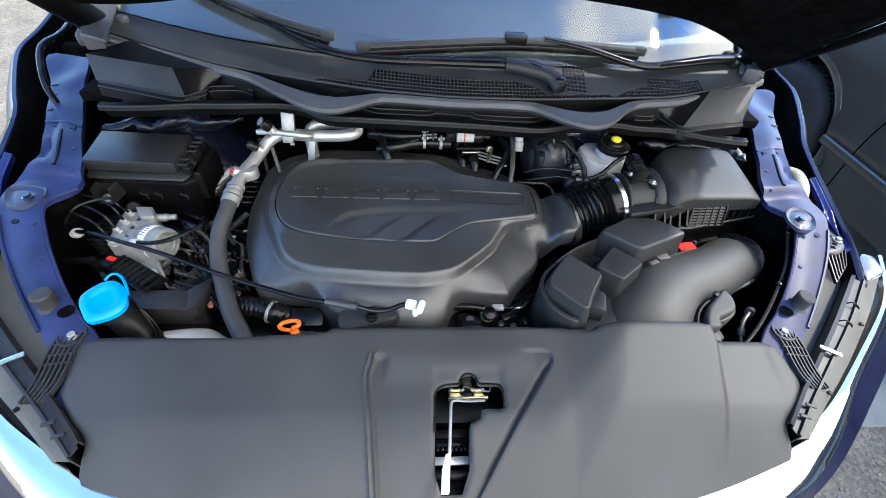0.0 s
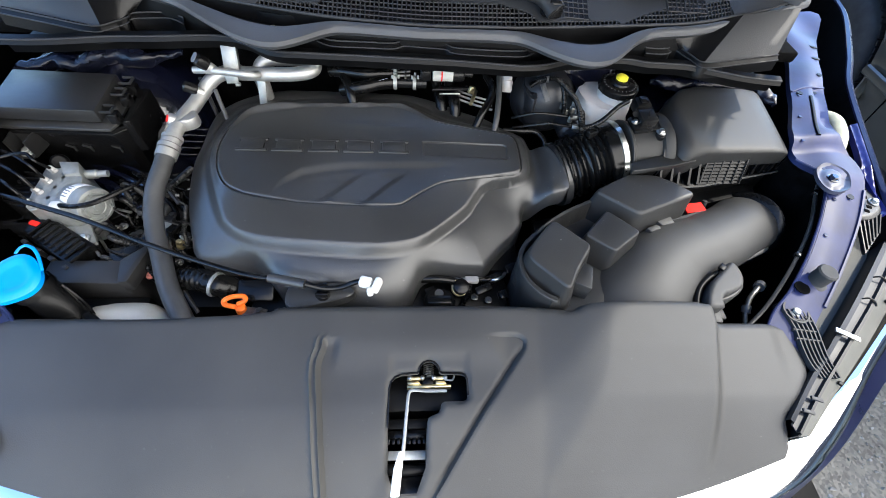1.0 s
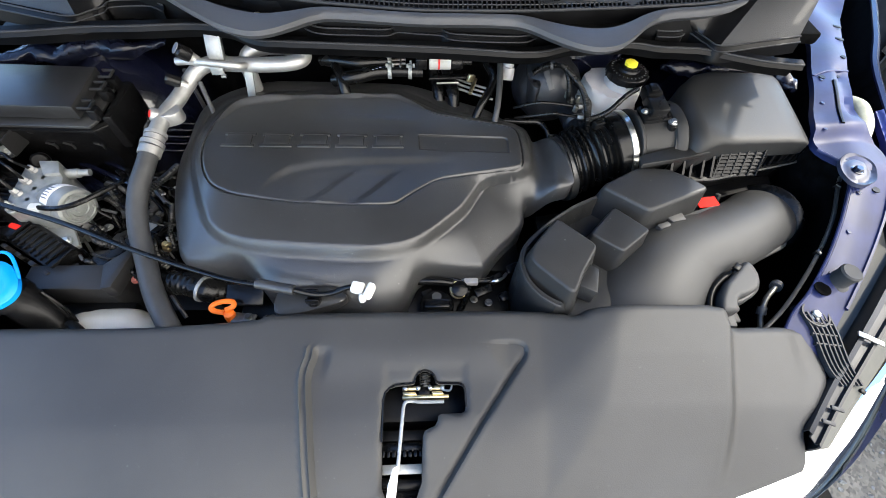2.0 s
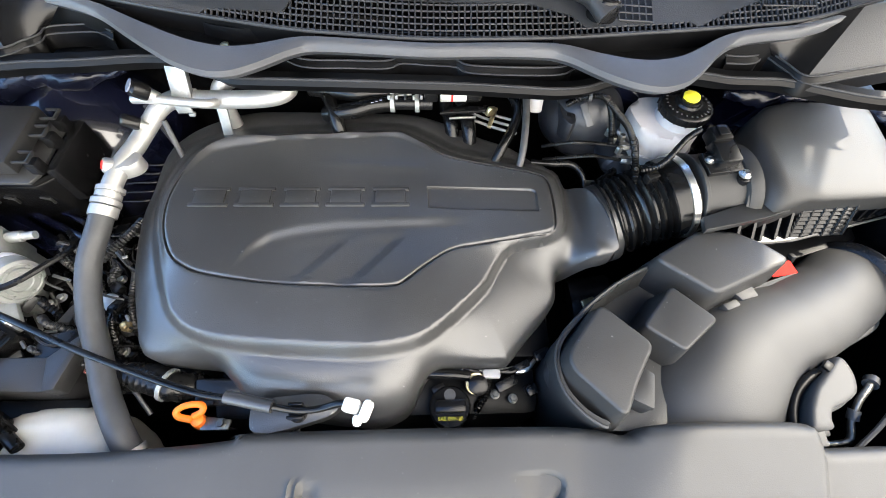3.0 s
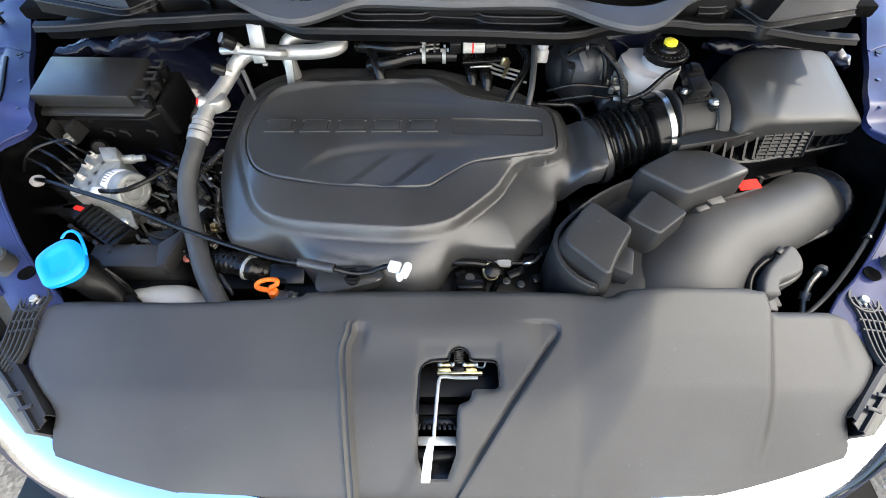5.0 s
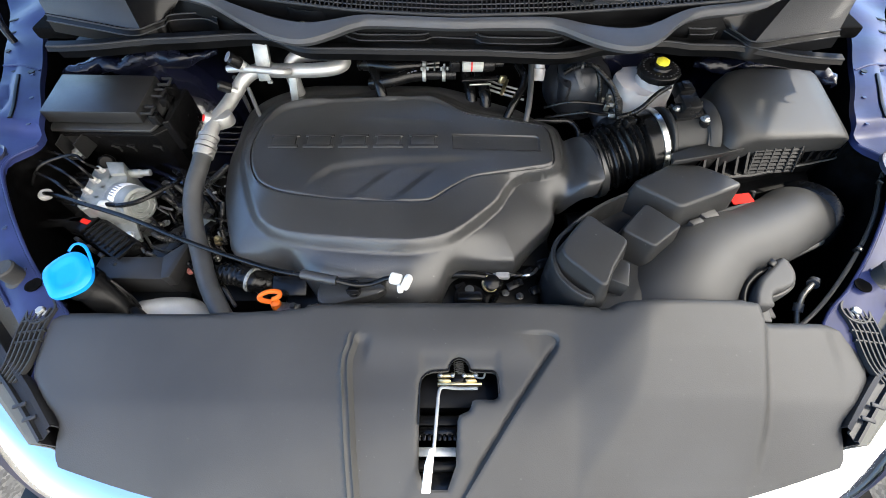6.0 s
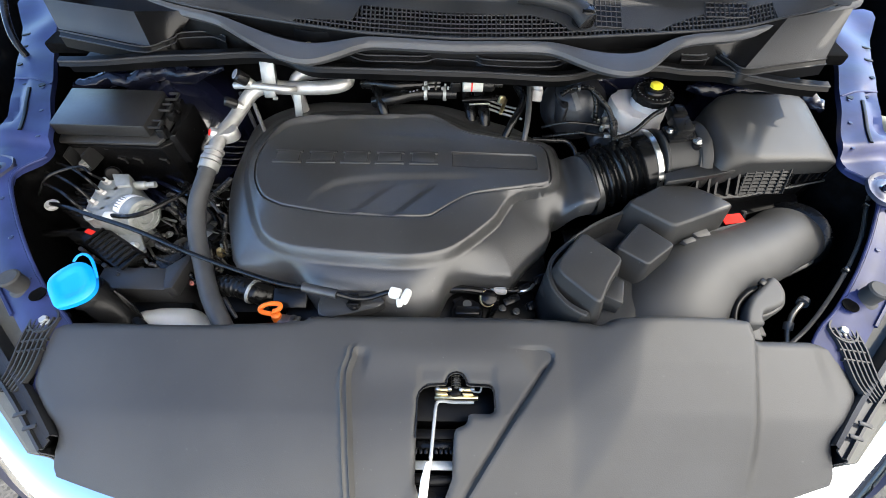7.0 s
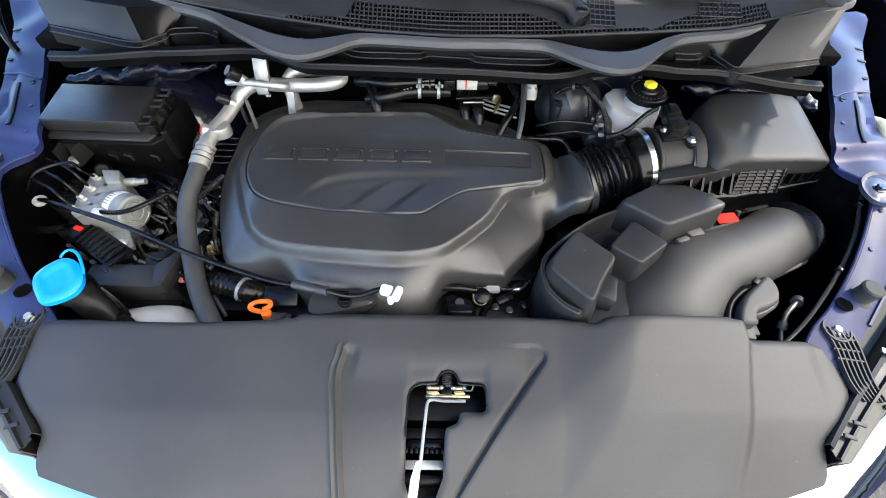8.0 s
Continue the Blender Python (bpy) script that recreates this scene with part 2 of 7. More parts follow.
def tube(points, r, seg=14, per=8, flat=1.0, ribs=0.0, pitch=0.006, radii=None, straight=False):
    """A pipe along a curve. flat: height over width; ribs: depth of corrugation; radii: a radius for each point."""
    P = [Vector(p) for p in points]
    if ribs:
        per = max(per, int(sum((b - a).length for a, b in zip(P, P[1:])) / pitch * 4 / max(1, len(P) - 1)))
    C = P if straight else spline(P, per)
    bm, rings, run = bmesh.new(), [], 0.0
    for i, p in enumerate(C):
        d = (C[min(i + 1, len(C) - 1)] - C[max(i - 1, 0)]).normalized()
        side = d.cross(Vector((0, 0, 1)))
        if side.length < 0.05:
            side = d.cross(Vector((0, 1, 0)))
        side.normalize()
        up = side.cross(d)
        if i:
            run += (p - C[i - 1]).length
        rad = r
        if radii:
            f = i / (len(C) - 1) * (len(radii) - 1)
            k = min(int(f), len(radii) - 2)
            rad = radii[k] + (radii[k + 1] - radii[k]) * (f - k)
        if ribs:
            rad += ribs * math.cos(2 * math.pi * run / pitch)
        rings.append([bm.verts.new(p + side * rad * math.cos(2 * math.pi * k / seg) + up * rad * flat * math.sin(2 * math.pi * k / seg)) for k in range(seg)])
    for a, b in zip(rings, rings[1:]):
        for k in range(seg):
            bm.faces.new((a[k], a[(k + 1) % seg], b[(k + 1) % seg], b[k]))
    bm.faces.new(rings[0][::-1])
    bm.faces.new(rings[-1])
    return bm


def seg_distance(pts, poly):
    """Distances from points (n, 2) to a closed outline (m, 2)."""
    best = np.full(len(pts), 1e9)
    for a, b in zip(poly, np.roll(poly, -1, axis=0)):
        ab = b - a
        t = np.clip(((pts - a) @ ab) / max(ab @ ab, 1e-12), 0, 1)
        best = np.minimum(best, np.linalg.norm(pts - a - t[:, None] * ab, axis=1))
    return best


def inside(pts, poly):
    x, y, hit = pts[:, 0], pts[:, 1], np.zeros(len(pts), bool)
    for (x0, y0), (x1, y1) in zip(poly, np.roll(poly, -1, axis=0)):
        if y0 != y1:
            hit ^= ((y0 > y) != (y1 > y)) & (x < (x1 - x0) * (y - y0) / (y1 - y0) + x0)
    return hit


def smooth_loop(points, per=6):
    return np.array([(p.x, p.y) for p in spline([(x, y, 0) for x, y in points], per, closed=True)])


def offset_loop(P, d):
    """An outline moved outwards by d (inwards: minus)."""
    t = np.roll(P, -1, axis=0) - np.roll(P, 1, axis=0)
    n = np.stack([t[:, 1], -t[:, 0]], 1) / np.linalg.norm(t, axis=1)[:, None]
    area = np.sum(P[:, 0] * np.roll(P[:, 1], -1) - np.roll(P[:, 0], -1) * P[:, 1])
    return P + n * d * (1 if area > 0 else -1)


def ease(t):
    t = np.clip(t, 0, 1)
    return t * t * (3 - 2 * t)


def sheet(outline, height, step=0.006, holes=(), thick=0.004, skirt=None, lines=()):
    """A moulded skin over an outline with holes: height(points) gives z; its rims are turned down by thick (or skirt at the outer rim)."""
    from mathutils.geometry import delaunay_2d_cdt
    loops = [np.asarray(outline)] + [np.asarray(h) for h in holes]
    verts, edges = [], []
    for lp in loops:
        k = len(verts)
        verts += [tuple(p) for p in lp]
        edges += [(k + i, k + (i + 1) % len(lp)) for i in range(len(lp))]
    for lp in lines:
        k = len(verts)
        verts += [tuple(p) for p in lp]
        edges += [(k + i, k + (i + 1) % len(lp)) for i in range(len(lp))]
    lo, hi = loops[0].min(0), loops[0].max(0)
    gx, gy = np.meshgrid(np.arange(lo[0], hi[0], step), np.arange(lo[1], hi[1], step))
    gx[::2] += step / 2
    g = np.stack([gx.ravel(), gy.ravel()], 1)
    keep = inside(g, loops[0]) & (seg_distance(g, loops[0]) > step * 0.4)
    for h in loops[1:]:
        keep &= ~inside(g, h) & (seg_distance(g, h) > step * 0.4)
    for lp in lines:
        keep &= seg_distance(g, np.asarray(lp)) > step * 0.35
    verts += [tuple(p) for p in g[keep]]
    v, _, f, *_ = delaunay_2d_cdt([Vector(p) for p in verts], edges, [], 0, 1e-6)
    P = np.array([(p.x, p.y) for p in v])
    tri = [t for t in f if len(t) == 3]
    mid = np.array([P[list(t)].mean(0) for t in tri])
    ok = inside(mid, loops[0])
    for h in loops[1:]:
        ok &= ~inside(mid, h)
    Z = height(P)
    bm = bmesh.new()
    bv = [bm.verts.new((x, y, z)) for (x, y), z in zip(P, Z)]
    for t, good in zip(tri, ok):
        if good:
            bm.faces.new([bv[i] for i in t])
    bmesh.ops.delete(bm, geom=[q for q in bm.verts if not q.link_faces], context="VERTS")
    rim = [e for e in bm.edges if len(e.link_faces) == 1]
    got = bmesh.ops.extrude_edge_only(bm, edges=rim)["geom"]
    outer = loops[0]
    for q in got:
        if isinstance(q, bmesh.types.BMVert):
            far = seg_distance(np.array([(q.co.x, q.co.y)]), outer)[0] > 1e-4
            q.co.z -= thick if far or skirt is None else skirt
    return bm


def prism(outline, z0, z1, bevel=0.003, top=1.0, seg=2):
    """An upright body over an outline; top: how much narrower its head is."""
    P = np.asarray(outline, float)
    c = P.mean(0)
    bm = bmesh.new()
    a = [bm.verts.new((x, y, z0)) for x, y in P]
    b = [bm.verts.new((c[0] + (x - c[0]) * top, c[1] + (y - c[1]) * top, z1)) for x, y in P]
    n = len(P)
    for k in range(n):
        bm.faces.new((a[k], a[(k + 1) % n], b[(k + 1) % n], b[k]))
    bm.faces.new(a[::-1])
    bm.faces.new(b)
    if bevel:
        rims = [e for e in bm.edges if len(P) < 10 or abs(e.verts[0].co.z - e.verts[1].co.z) < 1e-6]
        bmesh.ops.bevel(bm, geom=rims, offset=bevel, segments=seg, affect="EDGES", profile=0.5)
    return bm


def rounded(points, r, n=5):
    """A closed outline with its corners rounded off."""
    P, out = [Vector(p) for p in points], []
    for i, p in enumerate(P):
        a, b = P[i - 1] - p, P[(i + 1) % len(P)] - p
        a, b = p + a.normalized() * min(r, a.length * 0.48), p + b.normalized() * min(r, b.length * 0.48)
        for k in range(n + 1):
            t = k / n
            out.append(a * (1 - t) ** 2 + p * 2 * t * (1 - t) + b * t * t)
    return np.array([(v.x, v.y) for v in out])


def pillow(outline, z0, z1, r, flare=0.006, seg=5):
    """A moulded body with flared sides and a rounded upper edge."""
    rows = [(flare, z0), (0.0, z1 - r)] + [(-r * (1 - math.cos(a)), z1 - r + r * math.sin(a)) for a in np.linspace(0, math.pi / 2, seg + 1)[1:]]
    loops = [[(x, y, z) for x, y in offset_loop(np.asarray(outline), d)] for d, z in rows]
    bm = loft(loops, closed=True)
    bm.verts.ensure_lookup_table()
    n = len(outline)
    bm.faces.new([bm.verts[len(bm.verts) - n + k] for k in range(n)])
    return bm


def loft(rows, closed=False):
    """A skin through rows of points of equal length."""
    bm = bmesh.new()
    V = [[bm.verts.new(p) for p in r] for r in rows]
    for a, b in zip(V, V[1:]):
        n = len(a)
        for k in range(n if closed else n - 1):
            bm.faces.new((a[k], a[(k + 1) % n], b[(k + 1) % n], b[k]))
    return bm


def thickened(bm, t):
    bmesh.ops.recalc_face_normals(bm, faces=bm.faces)
    bmesh.ops.solidify(bm, geom=bm.faces[:], thickness=t)
    return bm


def bolt(at, parent, r=0.008, up=(0, 0, 1), mat=None, name="bolt"):
    """A hexagon-headed bolt with its washer flange."""
    a = Vector(at)
    u = Vector(up).normalized()
    bm = join(lathe([(r * 1.45, 0), (r * 1.45, r * 0.18), (r * 1.2, r * 0.3)], a, a + u, 20),
              lathe([(r, r * 0.25), (r, r * 0.95), (r * 0.85, r * 1.1)], a, a + u, 6))
    return part(name, bm, mat or M_STEEL, parent, smooth=25)


# ---------------------------------------------------------------- ground
bm = bmesh.new()
bmesh.ops.create_grid(bm, x_segments=40, y_segments=40, size=200)
tagged(part("ground", bm, M_GROUND), "pale gravelly concrete yard, sunlit", kind="structure")
slab = rbox((3.4, 2.60, -0.09), (5.2, 4.86, 0.2), 0.01)
tagged(part("pavement", slab, M_SLAB), "grey concrete slab with joints beside the cars", kind="structure")
for k, (a, b) in enumerate((((0.9, 1.55, 0.012), (5.9, 1.60, 0.012)), ((1.45, 0.25, 0.012), (1.45, 4.9, 0.012)))):
    part("joint", tube([a, b], 0.010, seg=6, straight=True, flat=0.4), M_DARK, bpy.data.objects["pavement"])
# loose stones near the bumper's corners
rng = random.Random(5)
stones = bmesh.new()
for k in range(1500):
    x, y = rng.uniform(0.72, 1.9), rng.uniform(-0.9, 0.16)
    if rng.random() < 0.35:
        x, y = rng.uniform(-3.6, -1.3), rng.uniform(-0.6, 4.0)
    s = 0.0028 + 0.006 * rng.random() ** 2
    bmesh.ops.create_icosphere(stones, subdivisions=1, radius=s, matrix=pose(x, y, s * 0.3, rng.uniform(0, 90), 0, rng.uniform(0, 180)) @ Matrix.Diagonal((1.2, 0.9, 0.6, 1)))
for v in stones.verts:
    v.co += Vector((rng.uniform(-1, 1), rng.uniform(-1, 1), rng.uniform(-0.5, 0.5))) * 0.0014
M_STONE = material("pebbles", (0.21, 0.195, 0.165), 0.95, spread=0.5, scale=60, bump=0.3, spec=0.1)
tagged(part("gravel", stones, M_STONE), "loose grey gravel lying on the yard", "gravel", kind="stuff")

# ---------------------------------------------------------------- body shell
car = thing("car_body", (0, 0.3, 0), "dark blue minivan front body with open engine bay", "car")

# line of the fender's upper edge: from the windscreen pillar forward to the lamp
EDGE = [(1.02, 1.25, 1.04), (0.985, 0.98, 1.02), (0.952, 0.80, 1.005), (0.930, 0.68, 1.0), (0.850, 0.525, 0.993), (0.802, 0.440, 0.985), (0.775, 0.355, 0.974), (0.738, 0.235, 0.963), (0.728, 0.160, 0.945), (0.735, 0.095, 0.905)]


def fender(edge, side):
    rows = []
    for p in spline(edge, 6):
        x, y, z = p
        fall = 0.05 * max(0.0, min(1.0, (0.3 - y) / 0.3))
        rows.append([(side * (x - 0.003), y, z - 0.006), (side * (x - 0.001), y, z - 0.002), (side * (x + 0.004), y - 0.002, z),
                     (side * (x + 0.012), y - 0.004, z - 0.005), (side * (x + 0.030), y - 0.012, z - 0.035 - fall), (side * (x + 0.060), y - 0.02, z - 0.15),
                     (side * (x + 0.085), y - 0.03, z - 0.38), (side * (x + 0.07), y - 0.03, z - 0.60)])
    return thickened(loft(rows), 0.002)


for side in (1, -1):
    part("fender", fender(EDGE, side), M_PAINT, car, "dark blue painted fender")

# inner rails on top of the aprons
RAIL_IN = [(0.445, -0.075), (0.470, -0.022), (0.490, 0.004), (0.520, 0.031), (0.563, 0.082), (0.604, 0.146), (0.626, 0.198), (0.604, 0.240), (0.609, 0.282), (0.643, 0.352), (0.683, 0.439), (0.723, 0.524), (0.780, 0.66)]
RAIL_OUT = [(0.860, 0.66), (0.790, 0.535), (0.746, 0.441), (0.704, 0.353), (0.682, 0.294), (0.700, 0.235), (0.684, 0.178), (0.656, 0.128), (0.608, 0.064), (0.556, 0.006), (0.522, -0.034), (0.500, -0.085)]


def rail_height(side):
    def f(P):
        y = P[:, 1]
        z = 0.905 + 0.30 * np.clip(y + 0.02, -0.08, 0.22)
        z = z + 0.014 * ease((y - 0.255) / 0.02) + 0.03 * np.clip(y - 0.3, 0, 1)
        x = np.abs(P[:, 0])
        centre = np.interp(y, [-0.08, 0.0, 0.08, 0.2, 0.33, 0.52], [0.475, 0.525, 0.585, 0.650, 0.672, 0.755])
        z = z + 0.0035 * np.cos((x - centre) * 60) + 0.0010 * np.sin(y * 55 + x * 20) * ease((y - 0.26) / 0.05) - 0.006 * np.exp(-((x - centre - 0.008) / 0.006) ** 2) * ease((y - 0.285) / 0.02) * ease((0.42 - y) / 0.03)
        return z
    return f


for side in (1, -1):
    line = [(side * x, y) for x, y in RAIL_IN + RAIL_OUT]
    part("apron_rail", sheet(smooth_loop(line, 4), rail_height(side), 0.008, thick=0.01, skirt=0.010), M_INNER, car, "blue painted inner rail")
    inner = [Vector((side * x, y, 0)) for x, y in RAIL_IN]
    rows = []
    for p in spline(inner, 4):
        z = float(rail_height(side)(np.array([(p.x, p.y)]))[0])
        rows.append([(p.x + side * 0.001, p.y, z - 0.0095), (p.x + side * 0.012, p.y, z - 0.08), (p.x + side * 0.02, p.y, 0.75), (p.x + side * 0.02, p.y, 0.3)])
    # black holds the lining and the deep shade on the apron's blue paint
    part("apron", loft(rows), M_MATT, car, "inner apron, black for its lining and deep shade")
    # folded seam lip along the inner edge of the rail
    lip = [(side * (x - 0.003), y, float(rail_height(side)(np.array([(side * x, y)]))[0]) - 0.0012) for x, y in RAIL_IN[1:8]]
    part("seam", tube(lip, 0.0022, seg=8, per=6), M_INNER, car)
    # small holes, the long curved slot and the joggle of the rail
    for x, y, sx in ((0.650, 0.165, 0.011), (0.672, 0.386, 0.010), (0.706, 0.392, 0.007), (0.736, 0.438, 0.009)):
        z = float(rail_height(side)(np.array([(side * x, y)]))[0])
        part("hole", lathe([(sx / 2, 0), (sx / 2, 0.0012)], (side * x, y, z + 0.0006), None, 14), M_DARK, car)

    def on_rail(x, y, up=0.0):
        return (side * x, y, float(rail_height(side)(np.array([(side * x, y)]))[0]) + up)

    part("groove", tube([on_rail(x, y, 0.0006) for x, y in ((0.684, 0.374), (0.670, 0.342), (0.656, 0.306), (0.645, 0.276))], 0.0030, seg=8, flat=0.6), M_DARK, car)
    part("joggle", tube([on_rail(x, y, 0.0004) for x, y in ((0.664, 0.394), (0.690, 0.402), (0.728, 0.404))], 0.0022, seg=8, flat=0.6), M_INNER, car)

# pressed pads, slots and spot welds on the upper rails
for side in (1, -1):
    def rail_z(x, y):
        return float(rail_height(side)(np.array([(side * x, y)]))[0])

    for k in range(2):
        x, y = 0.762 + 0.016 * k, 0.494 + 0.038 * k
        part("slot", rbox((side * x, y, rail_z(x, y) + 0.0012), (0.014, 0.007, 0.0014), 0.0005, (0, 0, -side * 24)), M_DARK, car)
    for k in range(7):
        y = 0.05 + 0.055 * k
        x = float(np.interp(y, [p[1] for p in RAIL_IN], [p[0] for p in RAIL_IN])) + 0.012
        part("spot_weld", lathe([(0.0035, 0), (0.0028, 0.0006), (0, 0.0007)], (side * x, y, rail_z(x, y) + 0.0005), None, 10), M_PAINT, car)
    part("hem", tube([(side * (x - 0.010), y, rail_z(x - 0.010, y) + 0.0005) for x, y in ((0.566, 0.006), (0.616, 0.064), (0.664, 0.128), (0.692, 0.178))], 0.0030, seg=6), M_INNER, car)

# shelf between the rail and the lamp
for side in (1, -1):
    line = [(side * x, y) for x, y in ((0.505, -0.060), (0.545, -0.012), (0.596, 0.050), (0.646, 0.112), (0.70, 0.20), (0.735, 0.20), (0.750, 0.152), (0.690, 0.086), (0.600, 0.004), (0.520, -0.066))]
    part("lamp_shelf", sheet(np.array(line), lambda P: 0.880 + 0.10 * np.clip(P[:, 1], -0.1, 0.2), 0.012, thick=0.004), M_SHIELD, car, "matt grey panel beside the lamp")

# gutter between the rails and the fenders, the firewall and the bay's dark bottom
# gutter, firewall and bottom hold the bay's deep shade in near-black colour
for side in (1, -1):
    rows = []
    for p in spline(EDGE[1:], 4):
        rows.append([(side * (p.x - 0.004), p.y, p.z - 0.003), (side * (p.x - 0.012), p.y, p.z - 0.03), (side * (p.x - 0.02), p.y, p.z - 0.30), (side * (p.x - 0.26), p.y + 0.02, p.z - 0.32)])
    part("wheel_house", loft(rows), M_MATT, car, "black wheel housing")
part("firewall", rbox((0, 0.56, 0.69), (1.36, 0.03, 0.66), 0.005), M_MATT, car, "firewall in near-black that stands for shade")
part("plenum", rbox((0, 0.60, 1.015), (1.36, 0.30, 0.02), 0.005), M_MATT, car, "black cowl plenum")
for side in (1, -1):
    part("side_bulkhead", rbox((side * 0.80, 0.80, 0.76), (0.24, 0.03, 0.42), 0.005), M_MATT, car)
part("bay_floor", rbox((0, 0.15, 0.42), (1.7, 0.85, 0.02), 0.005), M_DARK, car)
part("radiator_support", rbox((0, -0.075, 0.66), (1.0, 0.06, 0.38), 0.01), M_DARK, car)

# painted towers and the wrinkled sealer along the firewall
def dome(x, y, r, z0, z1):
    h = z1 - z0
    prof = [(r, 0), (r, h - 0.16)] + [(r * math.cos(a), h - 0.16 + 0.16 * math.sin(a)) for a in np.linspace(0.15, 1.25, 8)] + [(r * 0.26, h), (0.0, h)]
    return lathe(prof, (x, y, z0), None, 40)


part("strut_tower", dome(-0.525, 0.490, 0.145, 0.5, 0.955), M_TOWER, car, "glossy dark blue strut tower")
part("strut_tower", dome(0.56, 0.475, 0.145, 0.5, 0.965), M_TOWER, car, "glossy dark blue strut tower")
SEALERS = ([(-0.40 - 0.0325 * k, 0.462 - 0.0006 * k * k + 0.004 * math.sin(k * 2.3), 0.972 + 0.004 * math.cos(k * 1.9) - 0.0015 * k) for k in range(9)],
           [(0.412, 0.418, 0.975), (0.432, 0.418, 0.981), (0.461, 0.414, 0.983), (0.490, 0.411, 0.984), (0.518, 0.409, 0.984), (0.547, 0.408, 0.985), (0.584, 0.408, 0.985), (0.612, 0.396, 0.983), (0.622, 0.366, 0.976)])
for pts in SEALERS:
    bm = tube(pts, 0.014, seg=20, per=14, radii=[0.003, 0.010, 0.014, 0.014, 0.015, 0.014, 0.014, 0.012, 0.006])
    for v in bm.verts:
        v.co += Vector((1, 1, 1)) * 0.005 * noise.noise(v.co * 70) + Vector((0, 0, 0.006)) * noise.noise(v.co * 28)
    part("sealer", bm, M_FOIL, car, "wrinkled dark blue sound sealer")

# brackets between rail and fender: a pressed plate with its bolt
PLATES = {1: [(0.602, 0.180), (0.604, 0.194), (0.614, 0.212), (0.636, 0.224), (0.651, 0.218), (0.659, 0.206), (0.655, 0.190), (0.641, 0.170), (0.618, 0.162), (0.606, 0.167)],
          -1: [(0.629, 0.206), (0.632, 0.222), (0.642, 0.231), (0.676, 0.234), (0.690, 0.226), (0.684, 0.212), (0.676, 0.196), (0.662, 0.183), (0.642, 0.184)]}


def strut_plate(side):
    z = 0.974
    line = smooth_loop([(side * x, y) for x, y in PLATES[side]], 5)
    p = part("rail_plate", sheet(line, lambda P: z - 0.002 + 0.004 * (1 - ease(seg_distance(P, line) / 0.005)) + 0.003 * ease((seg_distance(P, line) - 0.008) / 0.005), 0.004, thick=0.006), M_PLATE, car, "pale blue pressed plate")
    x, y = {1: (0.626, 0.190), -1: (0.649, 0.206)}[side]
    bolt((side * x, y, z + 0.001), p, 0.0055, mat=M_TOWER)


for side in (1, -1):
    strut_plate(side)

# ---------------------------------------------------------------- bumper and flange
BUMP = [(0.0, -0.237), (0.16, -0.229), (0.31, -0.206), (0.42, -0.178), (0.50, -0.145), (0.58, -0.100), (0.68, -0.020), (0.78, 0.070), (0.85, 0.17)]
bumper = part("bumper", rbox((0, -0.12, 0.52), (1.1, 0.06, 0.10), 0.01), M_DARK, car, "black bumper beam")
full = [(-x, y, 0) for x, y in BUMP[:0:-1]] + [(x, y, 0) for x, y in BUMP]
rows = []
C = spline(full, 6)
for i, p in enumerate(C):
    d = (C[min(i + 1, len(C) - 1)] - C[max(i - 1, 0)]).normalized()
    o = Vector((d.y, -d.x, 0))
    z = 0.848 + 0.05 * ease(np.array([(abs(p.x) - 0.5) / 0.35]))[0]
    cw = ease(np.array([(0.62 - abs(p.x)) / 0.2]))[0]
    rows.append([p + o * a + Vector((0, 0, z + b)) for a, b in ((-0.002 + 0.024 * cw, -0.012), (0.006 + 0.024 * cw, -0.018), (0.014 + 0.026 * cw, -0.034), (0.024 + 0.024 * cw, -0.050), (0.060, -0.085), (0.072, -0.16), (0.080, -0.22), (0.080, -0.40), (0.065, -0.60))])
part("bumper_skin", thickened(loft(rows), 0.003), M_PAINT, bumper)
rows = []
for i, p in enumerate(C):
    d = (C[min(i + 1, len(C) - 1)] - C[max(i - 1, 0)]).normalized()
    o = Vector((d.y, -d.x, 0))
    z = 0.848 + 0.05 * ease(np.array([(abs(p.x) - 0.5) / 0.35]))[0]
    z -= 0.035 * ease(np.array([(0.44 - abs(p.x)) / 0.12]))[0]
    k = ease(np.array([(abs(p.x) - 0.45) / 0.06]))[0]
    rows.append([p + o * a + Vector((0, 0, z + b)) for a, b in ((-0.070 + 0.024 * k, 0.010 + 0.016 * k), (-0.045 + 0.006 * k, 0.014 + 0.020 * k), (-0.022, 0.010 + 0.008 * k), (-0.016, 0.002), (-0.014, -0.010))])
part("upper_flange", thickened(loft([r for p, r in zip(C, rows) if abs(p.x) < 0.445]), 0.002), M_SHIELD, bumper, "dusty grey plastic flange")

rows = []
for i, p in enumerate(C):
    d = (C[min(i + 1, len(C) - 1)] - C[max(i - 1, 0)]).normalized()
    o = Vector((d.y, -d.x, 0))
    z = 0.848 + 0.05 * ease(np.array([(abs(p.x) - 0.5) / 0.35]))[0]
    w = 0.024 + 0.028 * ease(np.array([(0.66 - abs(p.x)) / 0.2]))[0]
    rows.append([p + o * (-0.016 + w * a) + Vector((0, 0, z + b)) for a, b in ((0.0, -0.006), (0.05, 0.003), (0.25, 0.005), (0.5, 0.002), (0.8, -0.005), (0.97, -0.013), (1.0, -0.024))])
part("chrome_strip", thickened(loft(rows), 0.002), M_CHROME, bumper, "bright chrome trim strip")

